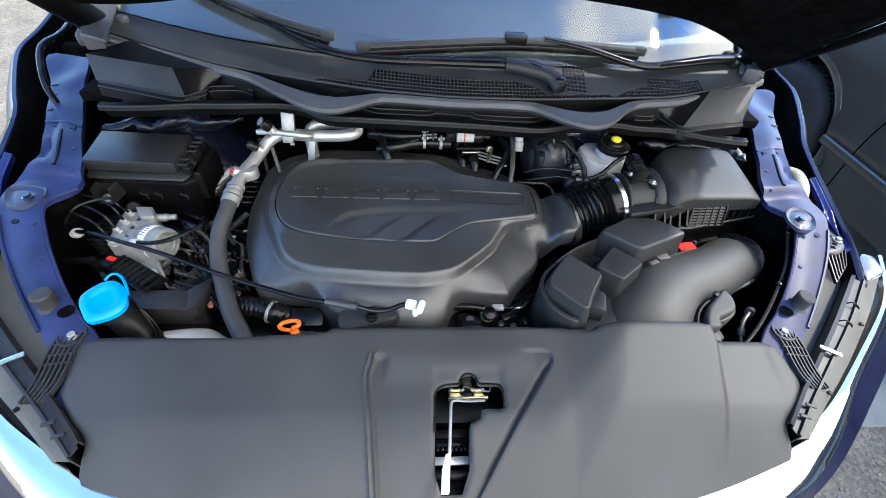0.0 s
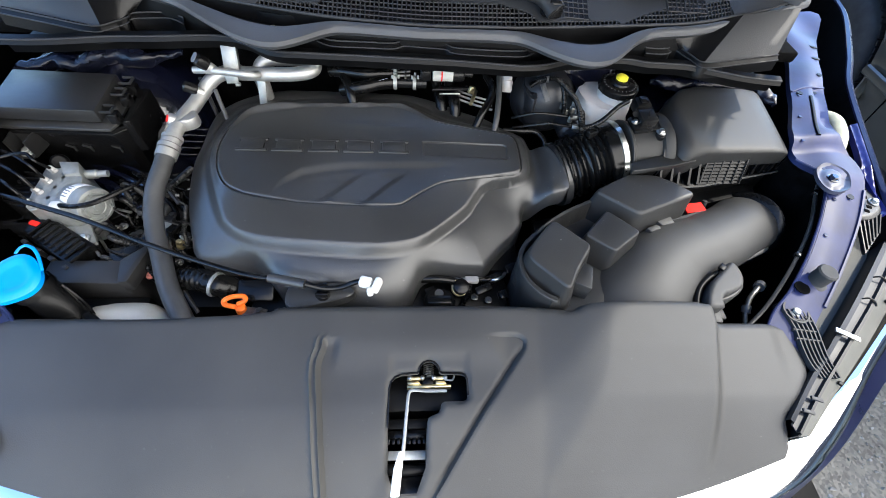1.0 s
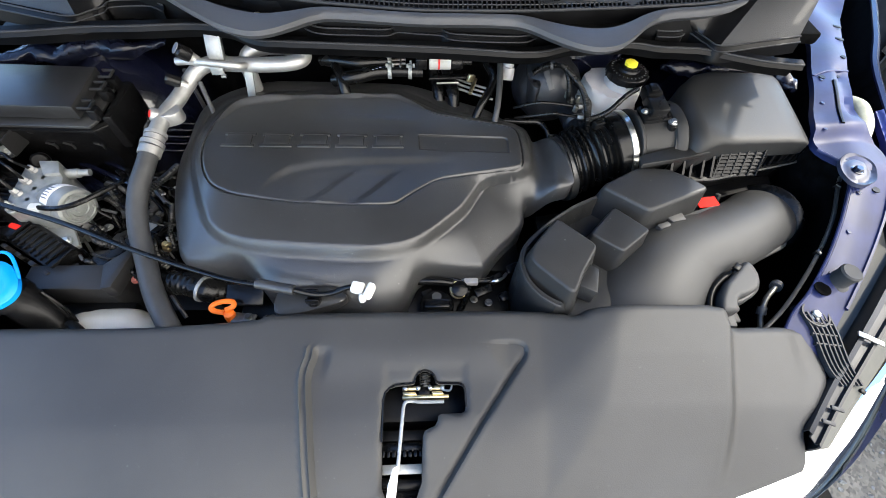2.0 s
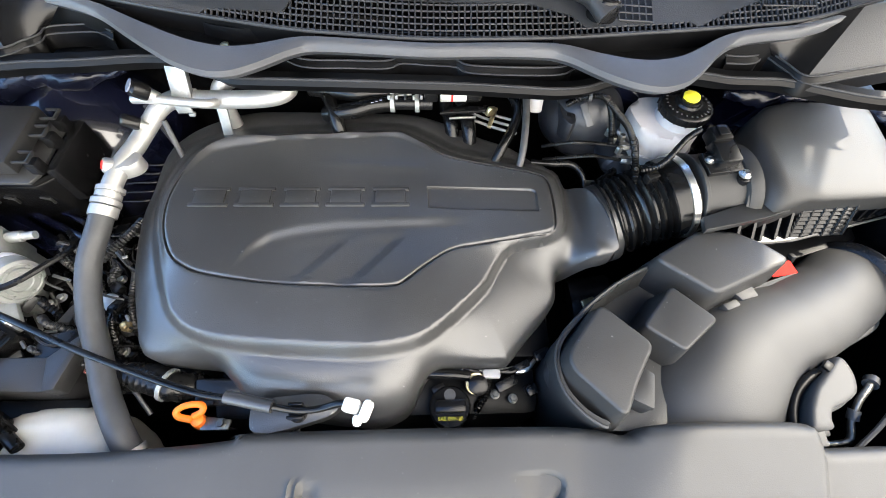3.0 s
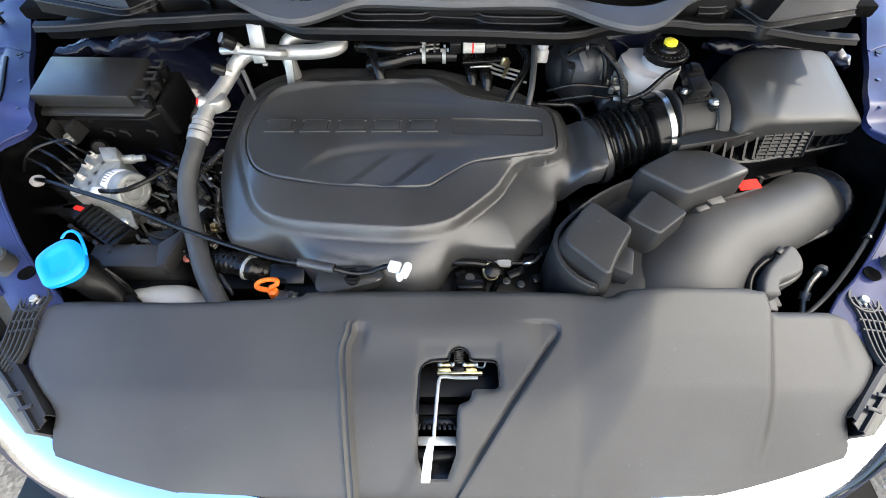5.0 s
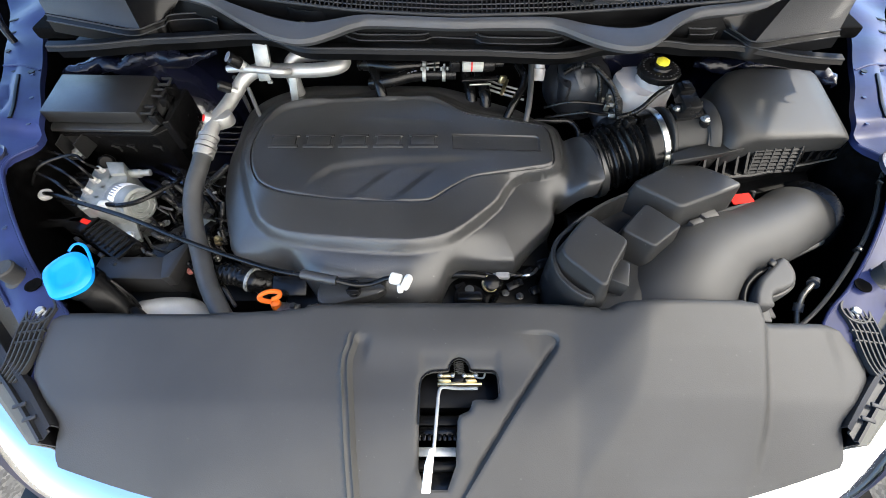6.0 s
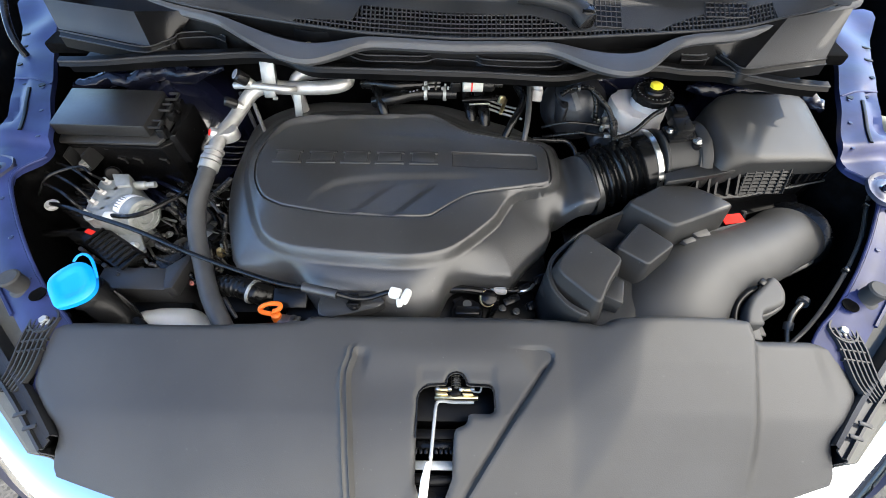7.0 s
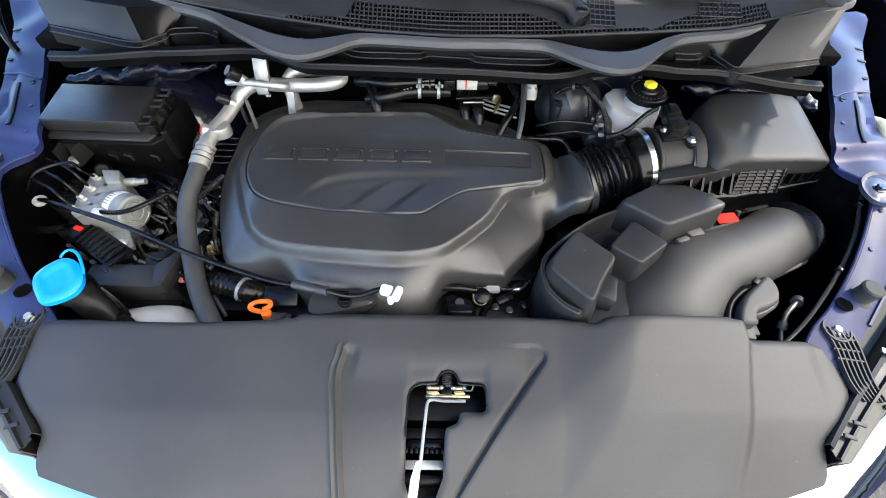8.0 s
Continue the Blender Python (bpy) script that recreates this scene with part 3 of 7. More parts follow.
# ---------------------------------------------------------------- headlamps
def headlamp(side):
    h = thing("headlamp", (side * 0.62, 0.0, 0.7), "black headlamp housing with clear lens edge", "headlight", "headlamps")
    inn = [(0.443, -0.132), (0.492, -0.086), (0.545, -0.041), (0.635, 0.038), (0.752, 0.146)]
    out = [(0.446, -0.152), (0.500, -0.104), (0.561, -0.054), (0.671, 0.037), (0.776, 0.138)]
    zt = lambda x: 0.899 + 0.05 * (x - 0.45)
    rows = []
    for a, b in zip(spline([(x, y, 0) for x, y in inn], 6), spline([(x, y, 0) for x, y in out], 6)):
        w = b - a
        rows.append([(side * p.x, p.y, zt(a.x) + dz) for p, dz in ((a, -0.09), (a, -0.004), (a + w * 0.06, 0.0), (a + w * 0.30, 0.0012), (a + w * 0.36, -0.003), (a + w * 0.74, -0.003), (a + w * 0.80, 0.0018), (a + w * 0.96, 0.0014), (b, -0.004), (b, -0.09))])
    part("housing", thickened(loft(rows), 0.0015), M_LAMP, h, smooth=30)
    lip = [(0.470, -0.150), (0.528, -0.104), (0.620, -0.034), (0.716, 0.048), (0.788, 0.118)]
    rows = [[(side * a.x, a.y, zt(a.x) - 0.008), (side * (a.x * 0.35 + b.x * 0.65), a.y * 0.35 + b.y * 0.65, zt(a.x) - 0.009), (side * b.x, b.y, zt(a.x) - 0.015), (side * b.x, b.y, zt(a.x) - 0.08)] for a, b in zip(spline([(x, y, 0) for x, y in out], 6), spline([(x, y, 0) for x, y in lip], 6))]
    part("lens_flange", thickened(loft(rows), 0.0015), M_SHIELD, h, "dusty grey lens flange")
    lens = [(0.735, 0.098), (0.790, 0.120), (0.800, 0.160), (0.780, 0.168), (0.752, 0.146)]
    part("lens", prism([(side * x, y) for x, y in lens], 0.83, 0.918, 0.006), M_LENS, h, "clear plastic lens")
    part("clip", rbox((side * 0.571, -0.032, 0.9085), (0.030, 0.007, 0.003), 0.001, (0, 0, -side * 32)), M_STEEL, h, "bright metal clip")
    for x, y in ((0.672, 0.052), (0.634, 0.018)):
        z = zt(x) + 0.002
        part("tab", tube([(side * (x - 0.007), y + 0.004, z - 0.003), (side * x, y + 0.002, z + 0.002), (side * (x + 0.007), y - 0.003, z), (side * (x + 0.008), y - 0.008, z - 0.003)], 0.0013, seg=6), M_DARK, h)
    for x, y in ((0.486, -0.112), (0.468, -0.126)):
        part("tab", rbox((side * x, y, zt(x) + 0.001), (0.014, 0.005, 0.003), 0.001, (0, 0, -side * 20)), M_LAMP, h)
    for x, y in ((0.536, -0.092), (0.672, 0.020)):
        part("lug", rbox((side * x, y, zt(x) - 0.0085), (0.006, 0.006, 0.003), 0.001, (0, 0, side * 40)), M_DARK, h)
    return h


for side in (1, -1):
    headlamp(side)


# ribbed plastic brackets beside the front cover
def ribbed_bracket(side):
    b = thing("ribbed_bracket", (side * 0.51, -0.03, 0.9), "black ribbed plastic bracket held by one bolt", "bracket", "ribbed brackets")
    zf = lambda P: 0.914 + 0.16 * np.clip(P[:, 1], -0.2, 0.0)
    plate = smooth_loop([(side * x, y) for x, y in ((0.492, 0.012), (0.515, 0.018), (0.530, 0.004), (0.529, -0.020), (0.533, -0.055), (0.536, -0.076), (0.524, -0.085), (0.508, -0.090), (0.501, -0.060), (0.497, -0.020))], 5)
    base = part("plate", sheet(plate, lambda P: zf(P) - 0.010, 0.006, thick=0.003), M_DARK, b)
    for k in range(6):
        f = k / 5
        pts = []
        for j, y in enumerate((0.004, -0.022, -0.045, -0.066, -0.086)):
            x0 = np.interp(y, [-0.086, -0.06, -0.02, 0.004], [0.508, 0.502, 0.498, 0.495])
            x1 = np.interp(y, [-0.086, -0.06, -0.02, 0.004], [0.533, 0.531, 0.528, 0.527])
            x = x0 + (x1 - x0) * f + 0.002 * math.sin(j * 1.7)
            pts.append((side * x, y, float(zf(np.array([(x, y)]))[0]) - 0.003))
        part("rib", tube(pts, 0.0017, seg=6, per=4, flat=2.6), M_COWL, b)
    for y in (-0.010, -0.024, -0.036):
        part("cross_rib", tube([(side * 0.497, y, zf(np.array([(0, y)]))[0] - 0.003), (side * 0.528, y - 0.004, zf(np.array([(0, y - 0.004)]))[0] - 0.003)], 0.0018, seg=6, straight=True, flat=2.2), M_COWL, b)
    ring = lathe([(0.0172, 0), (0.0172, 0.005), (0.0150, 0.005), (0.0150, 0.001)], (side * 0.512, 0.0, 0.909), None, 28)
    part("eye", ring, M_COWL, b)
    bolt((side * 0.512, 0.0, 0.911), b, 0.0052, mat=M_ZINC)
    for k in range(8):
        a = 2 * math.pi * k / 8
        part("spoke", rbox((side * 0.512 + 0.0128 * math.cos(a), 0.0128 * math.sin(a), 0.911), (0.005, 0.0012, 0.004), 0.0003, (0, 0, math.degrees(a))), M_COWL, b)


for side in (1, -1):
    ribbed_bracket(side)
    # rubber hood stops
    s = thing("hood_stop", (side * 0.556, 0.042, 0.92), "black rubber hood stop standing on the blue rail", "rubber stop", "hood stops")
    part("stem", lathe([(0.016, 0), (0.016, 0.004), (0.0120, 0.007), (0.0120, 0.022), (0.0130, 0.025), (0.0130, 0.028), (0.011, 0.030), (0.0, 0.0295)], (side * 0.556, 0.042, 0.918), (side * 0.556, 0.042, 1.0), 28), M_TYRE, s)
    part("socket", lathe([(0.010, 0), (0.010, 0.0012), (0.0, 0.0013)], (side * 0.530, 0.031, 0.9228), None, 22), M_MATT, s)
    # side brackets on the fender flange
    f = thing("fender_bracket", (side * 0.70, 0.15, 0.93), "black slotted plastic bracket bolted to the blue fender flange", "bracket", "fender brackets")
    outline = smooth_loop([(side * x, y) for x, y in ((0.711, 0.216), (0.731, 0.218), (0.730, 0.203), (0.719, 0.168), (0.711, 0.152), (0.688, 0.139), (0.668, 0.138), (0.664, 0.145), (0.688, 0.170), (0.694, 0.194))], 4)
    part("plate", sheet(outline, lambda P: 0.946 - 0.003 * (1 - ease(seg_distance(P, outline) / 0.004)), 0.004, thick=0.008), M_LID, f)
    for x, y in ((0.716, 0.205), (0.709, 0.196), (0.722, 0.193), (0.700, 0.181), (0.694, 0.160), (0.685, 0.152)):
        part("slot", rbox((side * x, y, 0.9462), (0.007, 0.006, 0.0012), 0.0003, (0, 0, -side * 25)), M_MATT, f)
    feet = []
    for k in range(6):
        u = k / 5
        a, b = Vector((side * (0.668 + 0.042 * u), 0.140 + 0.010 * u, 0.940)), Vector((side * (0.656 + 0.048 * u), 0.086 + 0.038 * u, 0.926))
        part("rib", tube([a, a.lerp(b, 0.5), b], 0.0017, seg=6, straight=True, flat=2.0), M_LID, f)
        feet.append(b)
    part("rib", tube(feet, 0.0018, seg=6, straight=True), M_LID, f)
    bolt((side * 0.706, 0.169, 0.947), f, 0.0052, mat=M_ZINC)
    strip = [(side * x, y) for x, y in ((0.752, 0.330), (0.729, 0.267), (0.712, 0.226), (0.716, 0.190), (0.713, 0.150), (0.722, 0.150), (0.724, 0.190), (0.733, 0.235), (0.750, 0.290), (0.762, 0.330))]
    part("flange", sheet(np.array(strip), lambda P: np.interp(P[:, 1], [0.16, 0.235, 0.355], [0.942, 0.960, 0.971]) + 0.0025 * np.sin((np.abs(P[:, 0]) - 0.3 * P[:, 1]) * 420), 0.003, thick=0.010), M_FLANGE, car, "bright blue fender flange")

# ---------------------------------------------------------------- front cover
front = thing("radiator_cover", (0, -0.1, 0.88), "large grey black plastic cover over the radiator with a latch opening", "engine cover")
FC = [(-0.508, -0.010), (-0.494, 0.001), (-0.35, -0.001), (-0.27, 0.001), (-0.185, 0.007), (-0.165, 0.013), (0.0, 0.014), (0.125, 0.013), (0.172, 0.009), (0.200, 0.003), (0.222, 0.010), (0.29, 0.012), (0.366, 0.010),
      (0.386, 0.004), (0.392, -0.011), (0.430, -0.012), (0.482, -0.012), (0.497, -0.019), (0.506, -0.050), (0.501, -0.080), (0.478, -0.106), (0.450, -0.130), (0.443, -0.148), (0.438, -0.168), (0.42, -0.176), (0.31, -0.204), (0.16, -0.227), (0.0, -0.235),
      (-0.16, -0.227), (-0.31, -0.204), (-0.42, -0.176), (-0.436, -0.168), (-0.440, -0.150), (-0.446, -0.128), (-0.474, -0.102), (-0.497, -0.076), (-0.503, -0.043)]
FC_LOOP = smooth_loop(FC, 6)
RECESS = smooth_loop([(-0.104, -0.026), (-0.05, -0.024), (0.09, -0.026), (0.128, -0.028), (0.135, -0.042), (0.118, -0.066), (0.075, -0.122), (0.022, -0.196), (-0.012, -0.244), (-0.030, -0.256), (-0.088, -0.256), (-0.097, -0.244), (-0.102, -0.19), (-0.106, -0.15), (-0.110, -0.11), (-0.116, -0.066), (-0.112, -0.044)], 6)
POCKET = np.array([(-0.032, -0.050), (0.062, -0.050), (0.062, -0.074), (-0.032, -0.074)])
LATCH = [(-0.033, -0.172), (-0.033, -0.130), (-0.0325, -0.088), (-0.0305, -0.080), (-0.026, -0.075), (-0.018, -0.072), (-0.006, -0.071), (0.001, -0.0705)]
LATCH += [(0.0145 + 0.0120 * math.cos(a), -0.0690 + 0.0125 * math.sin(a)) for a in np.linspace(math.pi, 0, 13)]
LATCH += [(0.030, -0.071), (0.053, -0.072), (0.0575, -0.0735), (0.0595, -0.078), (0.060, -0.097), (0.0585, -0.1015), (0.054, -0.1035), (0.0325, -0.1035), (0.0287, -0.1055), (0.0275, -0.1110),
          (0.0245, -0.1155), (0.0180, -0.1178), (0.0135, -0.1200), (0.0115, -0.1250), (0.010, -0.150), (0.010, -0.168), (0.000, -0.192), (-0.026, -0.192)]


def front_height(P):
    x, y = P[:, 0], P[:, 1]
    z = 0.9155 + 0.125 * y - 1.15 * np.clip(-0.105 - y, 0, 1) ** 1.5
    z -= 0.006 * np.clip((np.abs(x) - 0.36) / 0.14, 0, 1) ** 2
    # raised run over the intake duct, with a soft step at its end
    foot, head = 0.153 + 0.05 * y, np.interp(y, [-0.185, -0.144, -0.103, -0.05, 0.0], [0.148, 0.186, 0.214, 0.237, 0.246])
    bank = np.clip((x - foot) / np.maximum(head - foot, 0.004), 0, 1)
    run = np.clip((head - foot) / 0.092, 0, 1.05)
    z += 0.0155 * run * (0.5 * bank + 0.5 * ease(bank)) * ease((0.399 + 0.29 * y - x) / 0.014)
    z -= 0.003 * ease((x - 0.462 - 0.1 * y) / 0.02) * ease((y + 0.12) / 0.08)
    d = seg_distance(P, RECESS) * np.where(inside(P, RECESS), 1, -1)
    fade = np.maximum(np.maximum(ease((-0.030 - y) / 0.045), ease((x - 0.085) / 0.03)), ease((-0.090 - x) / 0.012) * ease((-0.028 - y) / 0.012))
    z -= 0.0055 * ease((d + 0.0005) / 0.0035) * fade
    # two narrow beads along one side of the recess, a wider groove along the other
    side = ease((-0.082 - x) / 0.012) * ease((-0.024 - y) / 0.012)
    z += 0.0026 * side * (np.clip(1 - np.abs(d + 0.0022) / 0.0022, 0, 1) + np.clip(1 - np.abs(d + 0.0095) / 0.0022, 0, 1))
    z -= 0.0035 * np.clip(1 - np.abs(d - 0.0040) / 0.0050, 0, 1) * ease((x - 0.004) / 0.03) * ease((-0.034 - y) / 0.02)
    d = seg_distance(P, POCKET) * np.where(inside(P, POCKET), 1, -1)
    z -= 0.0018 * ease((d + 0.001) / 0.004)
    # rounded outer rim
    r = seg_distance(P, FC_LOOP)
    z -= 0.011 * (1 - np.sqrt(np.clip(1 - (1 - np.clip(r / 0.013, 0, 1)) ** 2, 0, 1))) * ease((y + 0.16) / 0.05)
    # slightly turned lip round the latch opening
    r = seg_distance(P, np.array(LATCH))
    z -= 0.003 * (1 - np.clip(r / 0.004, 0, 1)) ** 2
    return z


part("panel", sheet(FC_LOOP, front_height, 0.0045, holes=[np.array(LATCH)], thick=0.006, skirt=0.018, lines=[RECESS, offset_loop(RECESS, -0.0030), offset_loop(RECESS, -0.0040), offset_loop(RECESS, -0.0090), offset_loop(RECESS, 0.0022), offset_loop(RECESS, 0.0044), offset_loop(RECESS, 0.0073), offset_loop(RECESS, 0.0095), offset_loop(RECESS, 0.0117), offset_loop(FC_LOOP, -0.006), offset_loop(FC_LOOP, -0.012)]), M_FRONT, front, smooth=50)

part("opening_rim", tube([(x, y, 0.9075 + 0.125 * y) for x, y in LATCH[1:26]], 0.0012, seg=6, straight=True), M_PLAST, front)

# latch seen through the opening
latch = thing("hood_latch", (0.015, -0.09, 0.86), "metal hood latch with a long white tipped release lever", "latch")
part("latch_plate", rbox((0.015, -0.0815, 0.8775), (0.054, 0.004, 0.010), 0.001), M_BRASS, latch)
for x, w in ((-0.0035, 0.017), (0.0290, 0.015)):
    part("claw", prism([(x - w / 2, -0.0705), (x + w / 2, -0.0705), (x + w / 2, -0.0752), (x - w / 2, -0.0752)], 0.880, 0.887, 0.0012), M_BRASS, latch, "yellow zinc claw")
    part("claw_jaw", prism([(x - w / 2, -0.0765), (x + w / 2 - 0.002, -0.0765), (x + w / 2, -0.0800), (x - w / 2 + 0.002, -0.0800)], 0.879, 0.8845, 0.001), M_BRASS, latch)
for x in (-0.0085, 0.0065, 0.0205, 0.0345):
    part("rivet", lathe([(0.0, 0.003), (0.0022, 0.0026), (0.0030, 0.0012), (0.0030, 0)][::-1], (x, -0.0732, 0.8865), (x, -0.0732, 0.90), 12), M_STEEL, latch)
part("pivot", rbox((0.0135, -0.0755, 0.8785), (0.0135, 0.009, 0.010), 0.002), M_DARK, latch)
coil = [(0.0145 + 0.0060 * math.cos(a * 0.4), -0.0535 - 0.00018 * a, 0.8835 + 0.0050 * math.sin(a * 0.4)) for a in range(100)]
part("spring", tube(coil, 0.0007, seg=6, per=2), M_DULL, latch, "dull steel coil spring")
part("hook", tube([(0.034, -0.0760, 0.889), (0.043, -0.0770, 0.889), (0.046, -0.0690, 0.889), (0.046, -0.0630, 0.887)], 0.0012, seg=6), M_STEEL, latch)
part("lever", tube([(0.036, -0.0885, 0.886), (0.012, -0.0885, 0.886), (-0.004, -0.0875, 0.887), (-0.0095, -0.0915, 0.887), (-0.0115, -0.108, 0.886), (-0.014, -0.138, 0.882), (-0.016, -0.160, 0.880)], 0.0021, seg=8, per=6, flat=0.6), M_CAST, latch)
part("lever_tip", prism([(-0.0205, -0.154), (-0.0145, -0.152), (-0.0155, -0.166), (-0.0185, -0.197), (-0.0285, -0.197), (-0.0255, -0.170)], 0.877, 0.884, 0.0015), M_WHITE, latch, "white rubber lever tip")
part("cross_bar", rbox((-0.012, -0.1535, 0.855), (0.06, 0.010, 0.004), 0.001), M_CAST, latch, "bare metal cross bar")
part("drip_lip", tube([(-0.045, -0.166, 0.846), (-0.012, -0.168, 0.848), (0.02, -0.166, 0.846)], 0.006, seg=12), M_DARK, latch, "glossy black lip")
part("catch_plate", rbox((-0.012, -0.182, 0.842), (0.06, 0.022, 0.004), 0.001, (-12, 0, 0)), M_PLAST, latch)
part("guide_bar", rbox((-0.012, -0.1180, 0.850), (0.055, 0.012, 0.006), 0.002), M_DARK, latch)
part("rail_step", rbox((-0.012, -0.1300, 0.846), (0.06, 0.010, 0.012), 0.002), M_PLAST, latch)
for k in range(8):
    part("tooth", rbox((-0.034 + 0.0062 * k, -0.1375, 0.853), (0.0042, 0.007, 0.003), 0.0006), M_PLAST, latch)

# ---------------------------------------------------------------- engine cover
ecov = thing("engine_cover", (-0.06, 0.25, 0.88), "satin black plastic engine cover with raised inset panel, lightly dusty", "engine cover")
E_OUT = [(-0.334, 0.160), (-0.320, 0.125), (-0.311, 0.106), (-0.294, 0.093), (-0.242, 0.087), (-0.220, 0.082), (-0.203, 0.068), (-0.183, 0.046), (-0.160, 0.038), (-0.118, 0.030), (-0.072, 0.024), (-0.045, 0.022), (-0.022, 0.030), (-0.009, 0.041), (-0.001, 0.057), (0.010, 0.073), (0.034, 0.081), (0.088, 0.081), (0.101, 0.086), (0.125, 0.112), (0.152, 0.141), (0.163, 0.160), (0.166, 0.178),
         (0.173, 0.193), (0.188, 0.197), (0.212, 0.197), (0.233, 0.202), (0.232, 0.215), (0.222, 0.250), (0.211, 0.280), (0.191, 0.315), (0.155, 0.355), (0.125, 0.379), (0.085, 0.398), (0.044, 0.422), (0.004, 0.439), (-0.038, 0.446), (-0.205, 0.449), (-0.251, 0.445), (-0.287, 0.430), (-0.317, 0.409), (-0.337, 0.383), (-0.352, 0.346), (-0.361, 0.302), (-0.360, 0.262), (-0.349, 0.205)]
E_LOW = [(-0.326, 0.246), (-0.310, 0.199), (-0.295, 0.165), (-0.276, 0.131), (-0.258, 0.113), (-0.232, 0.098), (-0.202, 0.089), (-0.142, 0.082), (-0.067, 0.078), (-0.019, 0.082), (0.004, 0.090), (0.033, 0.111), (0.064, 0.140), (0.080, 0.158), (0.092, 0.180), (0.104, 0.198), (0.119, 0.208), (0.153, 0.214), (0.174, 0.225), (0.183, 0.243), (0.187, 0.273), (0.188, 0.309), (0.180, 0.330), (0.149, 0.346),
         (0.084, 0.363), (0.046, 0.375), (0.009, 0.402), (-0.016, 0.414), (-0.039, 0.419), (-0.104, 0.417), (-0.198, 0.411), (-0.259, 0.402), (-0.294, 0.390), (-0.314, 0.370), (-0.328, 0.338), (-0.333, 0.295)]
E_TOP = [(-0.306, 0.244), (-0.291, 0.203), (-0.266, 0.144), (-0.254, 0.126), (-0.236, 0.112), (-0.200, 0.102), (-0.139, 0.096), (-0.059, 0.091), (-0.025, 0.094), (0.006, 0.104), (0.033, 0.125), (0.066, 0.157), (0.083, 0.183), (0.096, 0.199), (0.108, 0.205), (0.132, 0.211), (0.155, 0.219), (0.169, 0.233), (0.174, 0.250), (0.174, 0.278), (0.173, 0.297), (0.165, 0.312), (0.137, 0.323), (0.079, 0.337), (0.040, 0.350),
         (0.006, 0.372), (-0.018, 0.385), (-0.036, 0.390), (-0.099, 0.388), (-0.187, 0.383), (-0.238, 0.377), (-0.271, 0.367), (-0.291, 0.350), (-0.304, 0.320), (-0.310, 0.284)]
E_PAN = [(-0.293, 0.229), (-0.298, 0.254), (-0.298, 0.279), (-0.292, 0.312), (-0.279, 0.339), (-0.263, 0.354), (-0.232, 0.363), (-0.182, 0.369), (-0.096, 0.374), (-0.035, 0.376), (-0.015, 0.369), (0.006, 0.355), (0.025, 0.340), (0.050, 0.330), (0.134, 0.310), (0.153, 0.303), (0.160, 0.291), (0.162, 0.268), (0.161, 0.239), (0.158, 0.225), (0.149, 0.219), (0.115, 0.212), (0.068, 0.203), (0.035, 0.196), (0.005, 0.176), (-0.017, 0.157), (-0.029, 0.152), (-0.062, 0.151),
         (-0.146, 0.155), (-0.188, 0.160), (-0.232, 0.168), (-0.253, 0.176), (-0.271, 0.188), (-0.284, 0.207)]
L_OUT, L_LOW, L_TOP, L_PAN = (smooth_loop(p, 5) for p in (E_OUT, E_LOW, E_TOP, E_PAN))
WINDOW = np.array([(0.008, 0.2855), (0.137, 0.281), (0.1415, 0.2785), (0.143, 0.275), (0.142, 0.247), (0.009, 0.252)])


def saw(u, a, b, h):
    """A facet that sinks by h from a to b, then springs back over the bar behind b."""
    return h * np.clip((u - a) / (b - a), 0, 1) * np.clip(1 - (u - b) / 0.015, 0, 1)


def panel_relief(x, y):
    """The moulded sweep across the inset panel, with two slanted bars in the hollow under it."""
    crest = np.interp(x, [-0.205, -0.19, -0.17, -0.139, -0.095, -0.03, 0.06], [0.180, 0.205, 0.222, 0.231, 0.237, 0.240, 0.242])
    side = ease((x + 0.208) / 0.035) * ease((0.075 - x) / 0.075)
    drop = ease((crest - y) / 0.0145)
    rise = np.clip((y - 0.150) / np.maximum(crest - 0.0145 - 0.150, 0.004), 0, 1)
    z = -0.0048 * drop * np.where(crest - y > 0.0145, rise, 1) * side
    u = x - 0.86 * (y - 0.152)
    low = ease((crest - 0.016 - y) / 0.018) * side
    z -= (saw(u, -0.205, -0.146, 0.0028) + saw(u, -0.128, -0.084, 0.0037)) * low
    # a faint ridge along the upper half
    z += 0.0010 * np.exp(-((y - (0.322 - 0.075 * (x + 0.1))) / 0.007) ** 2) * ease((x + 0.16) / 0.08) * ease((0.02 - x) / 0.03)
    return z


def ramp(d, a, b):
    """A straight bank with slightly rounded top and foot."""
    t = np.clip(d / np.maximum(b, 1e-6), 0, 1)
    return a * (0.35 * t + 0.65 * t * t * (3 - 2 * t))


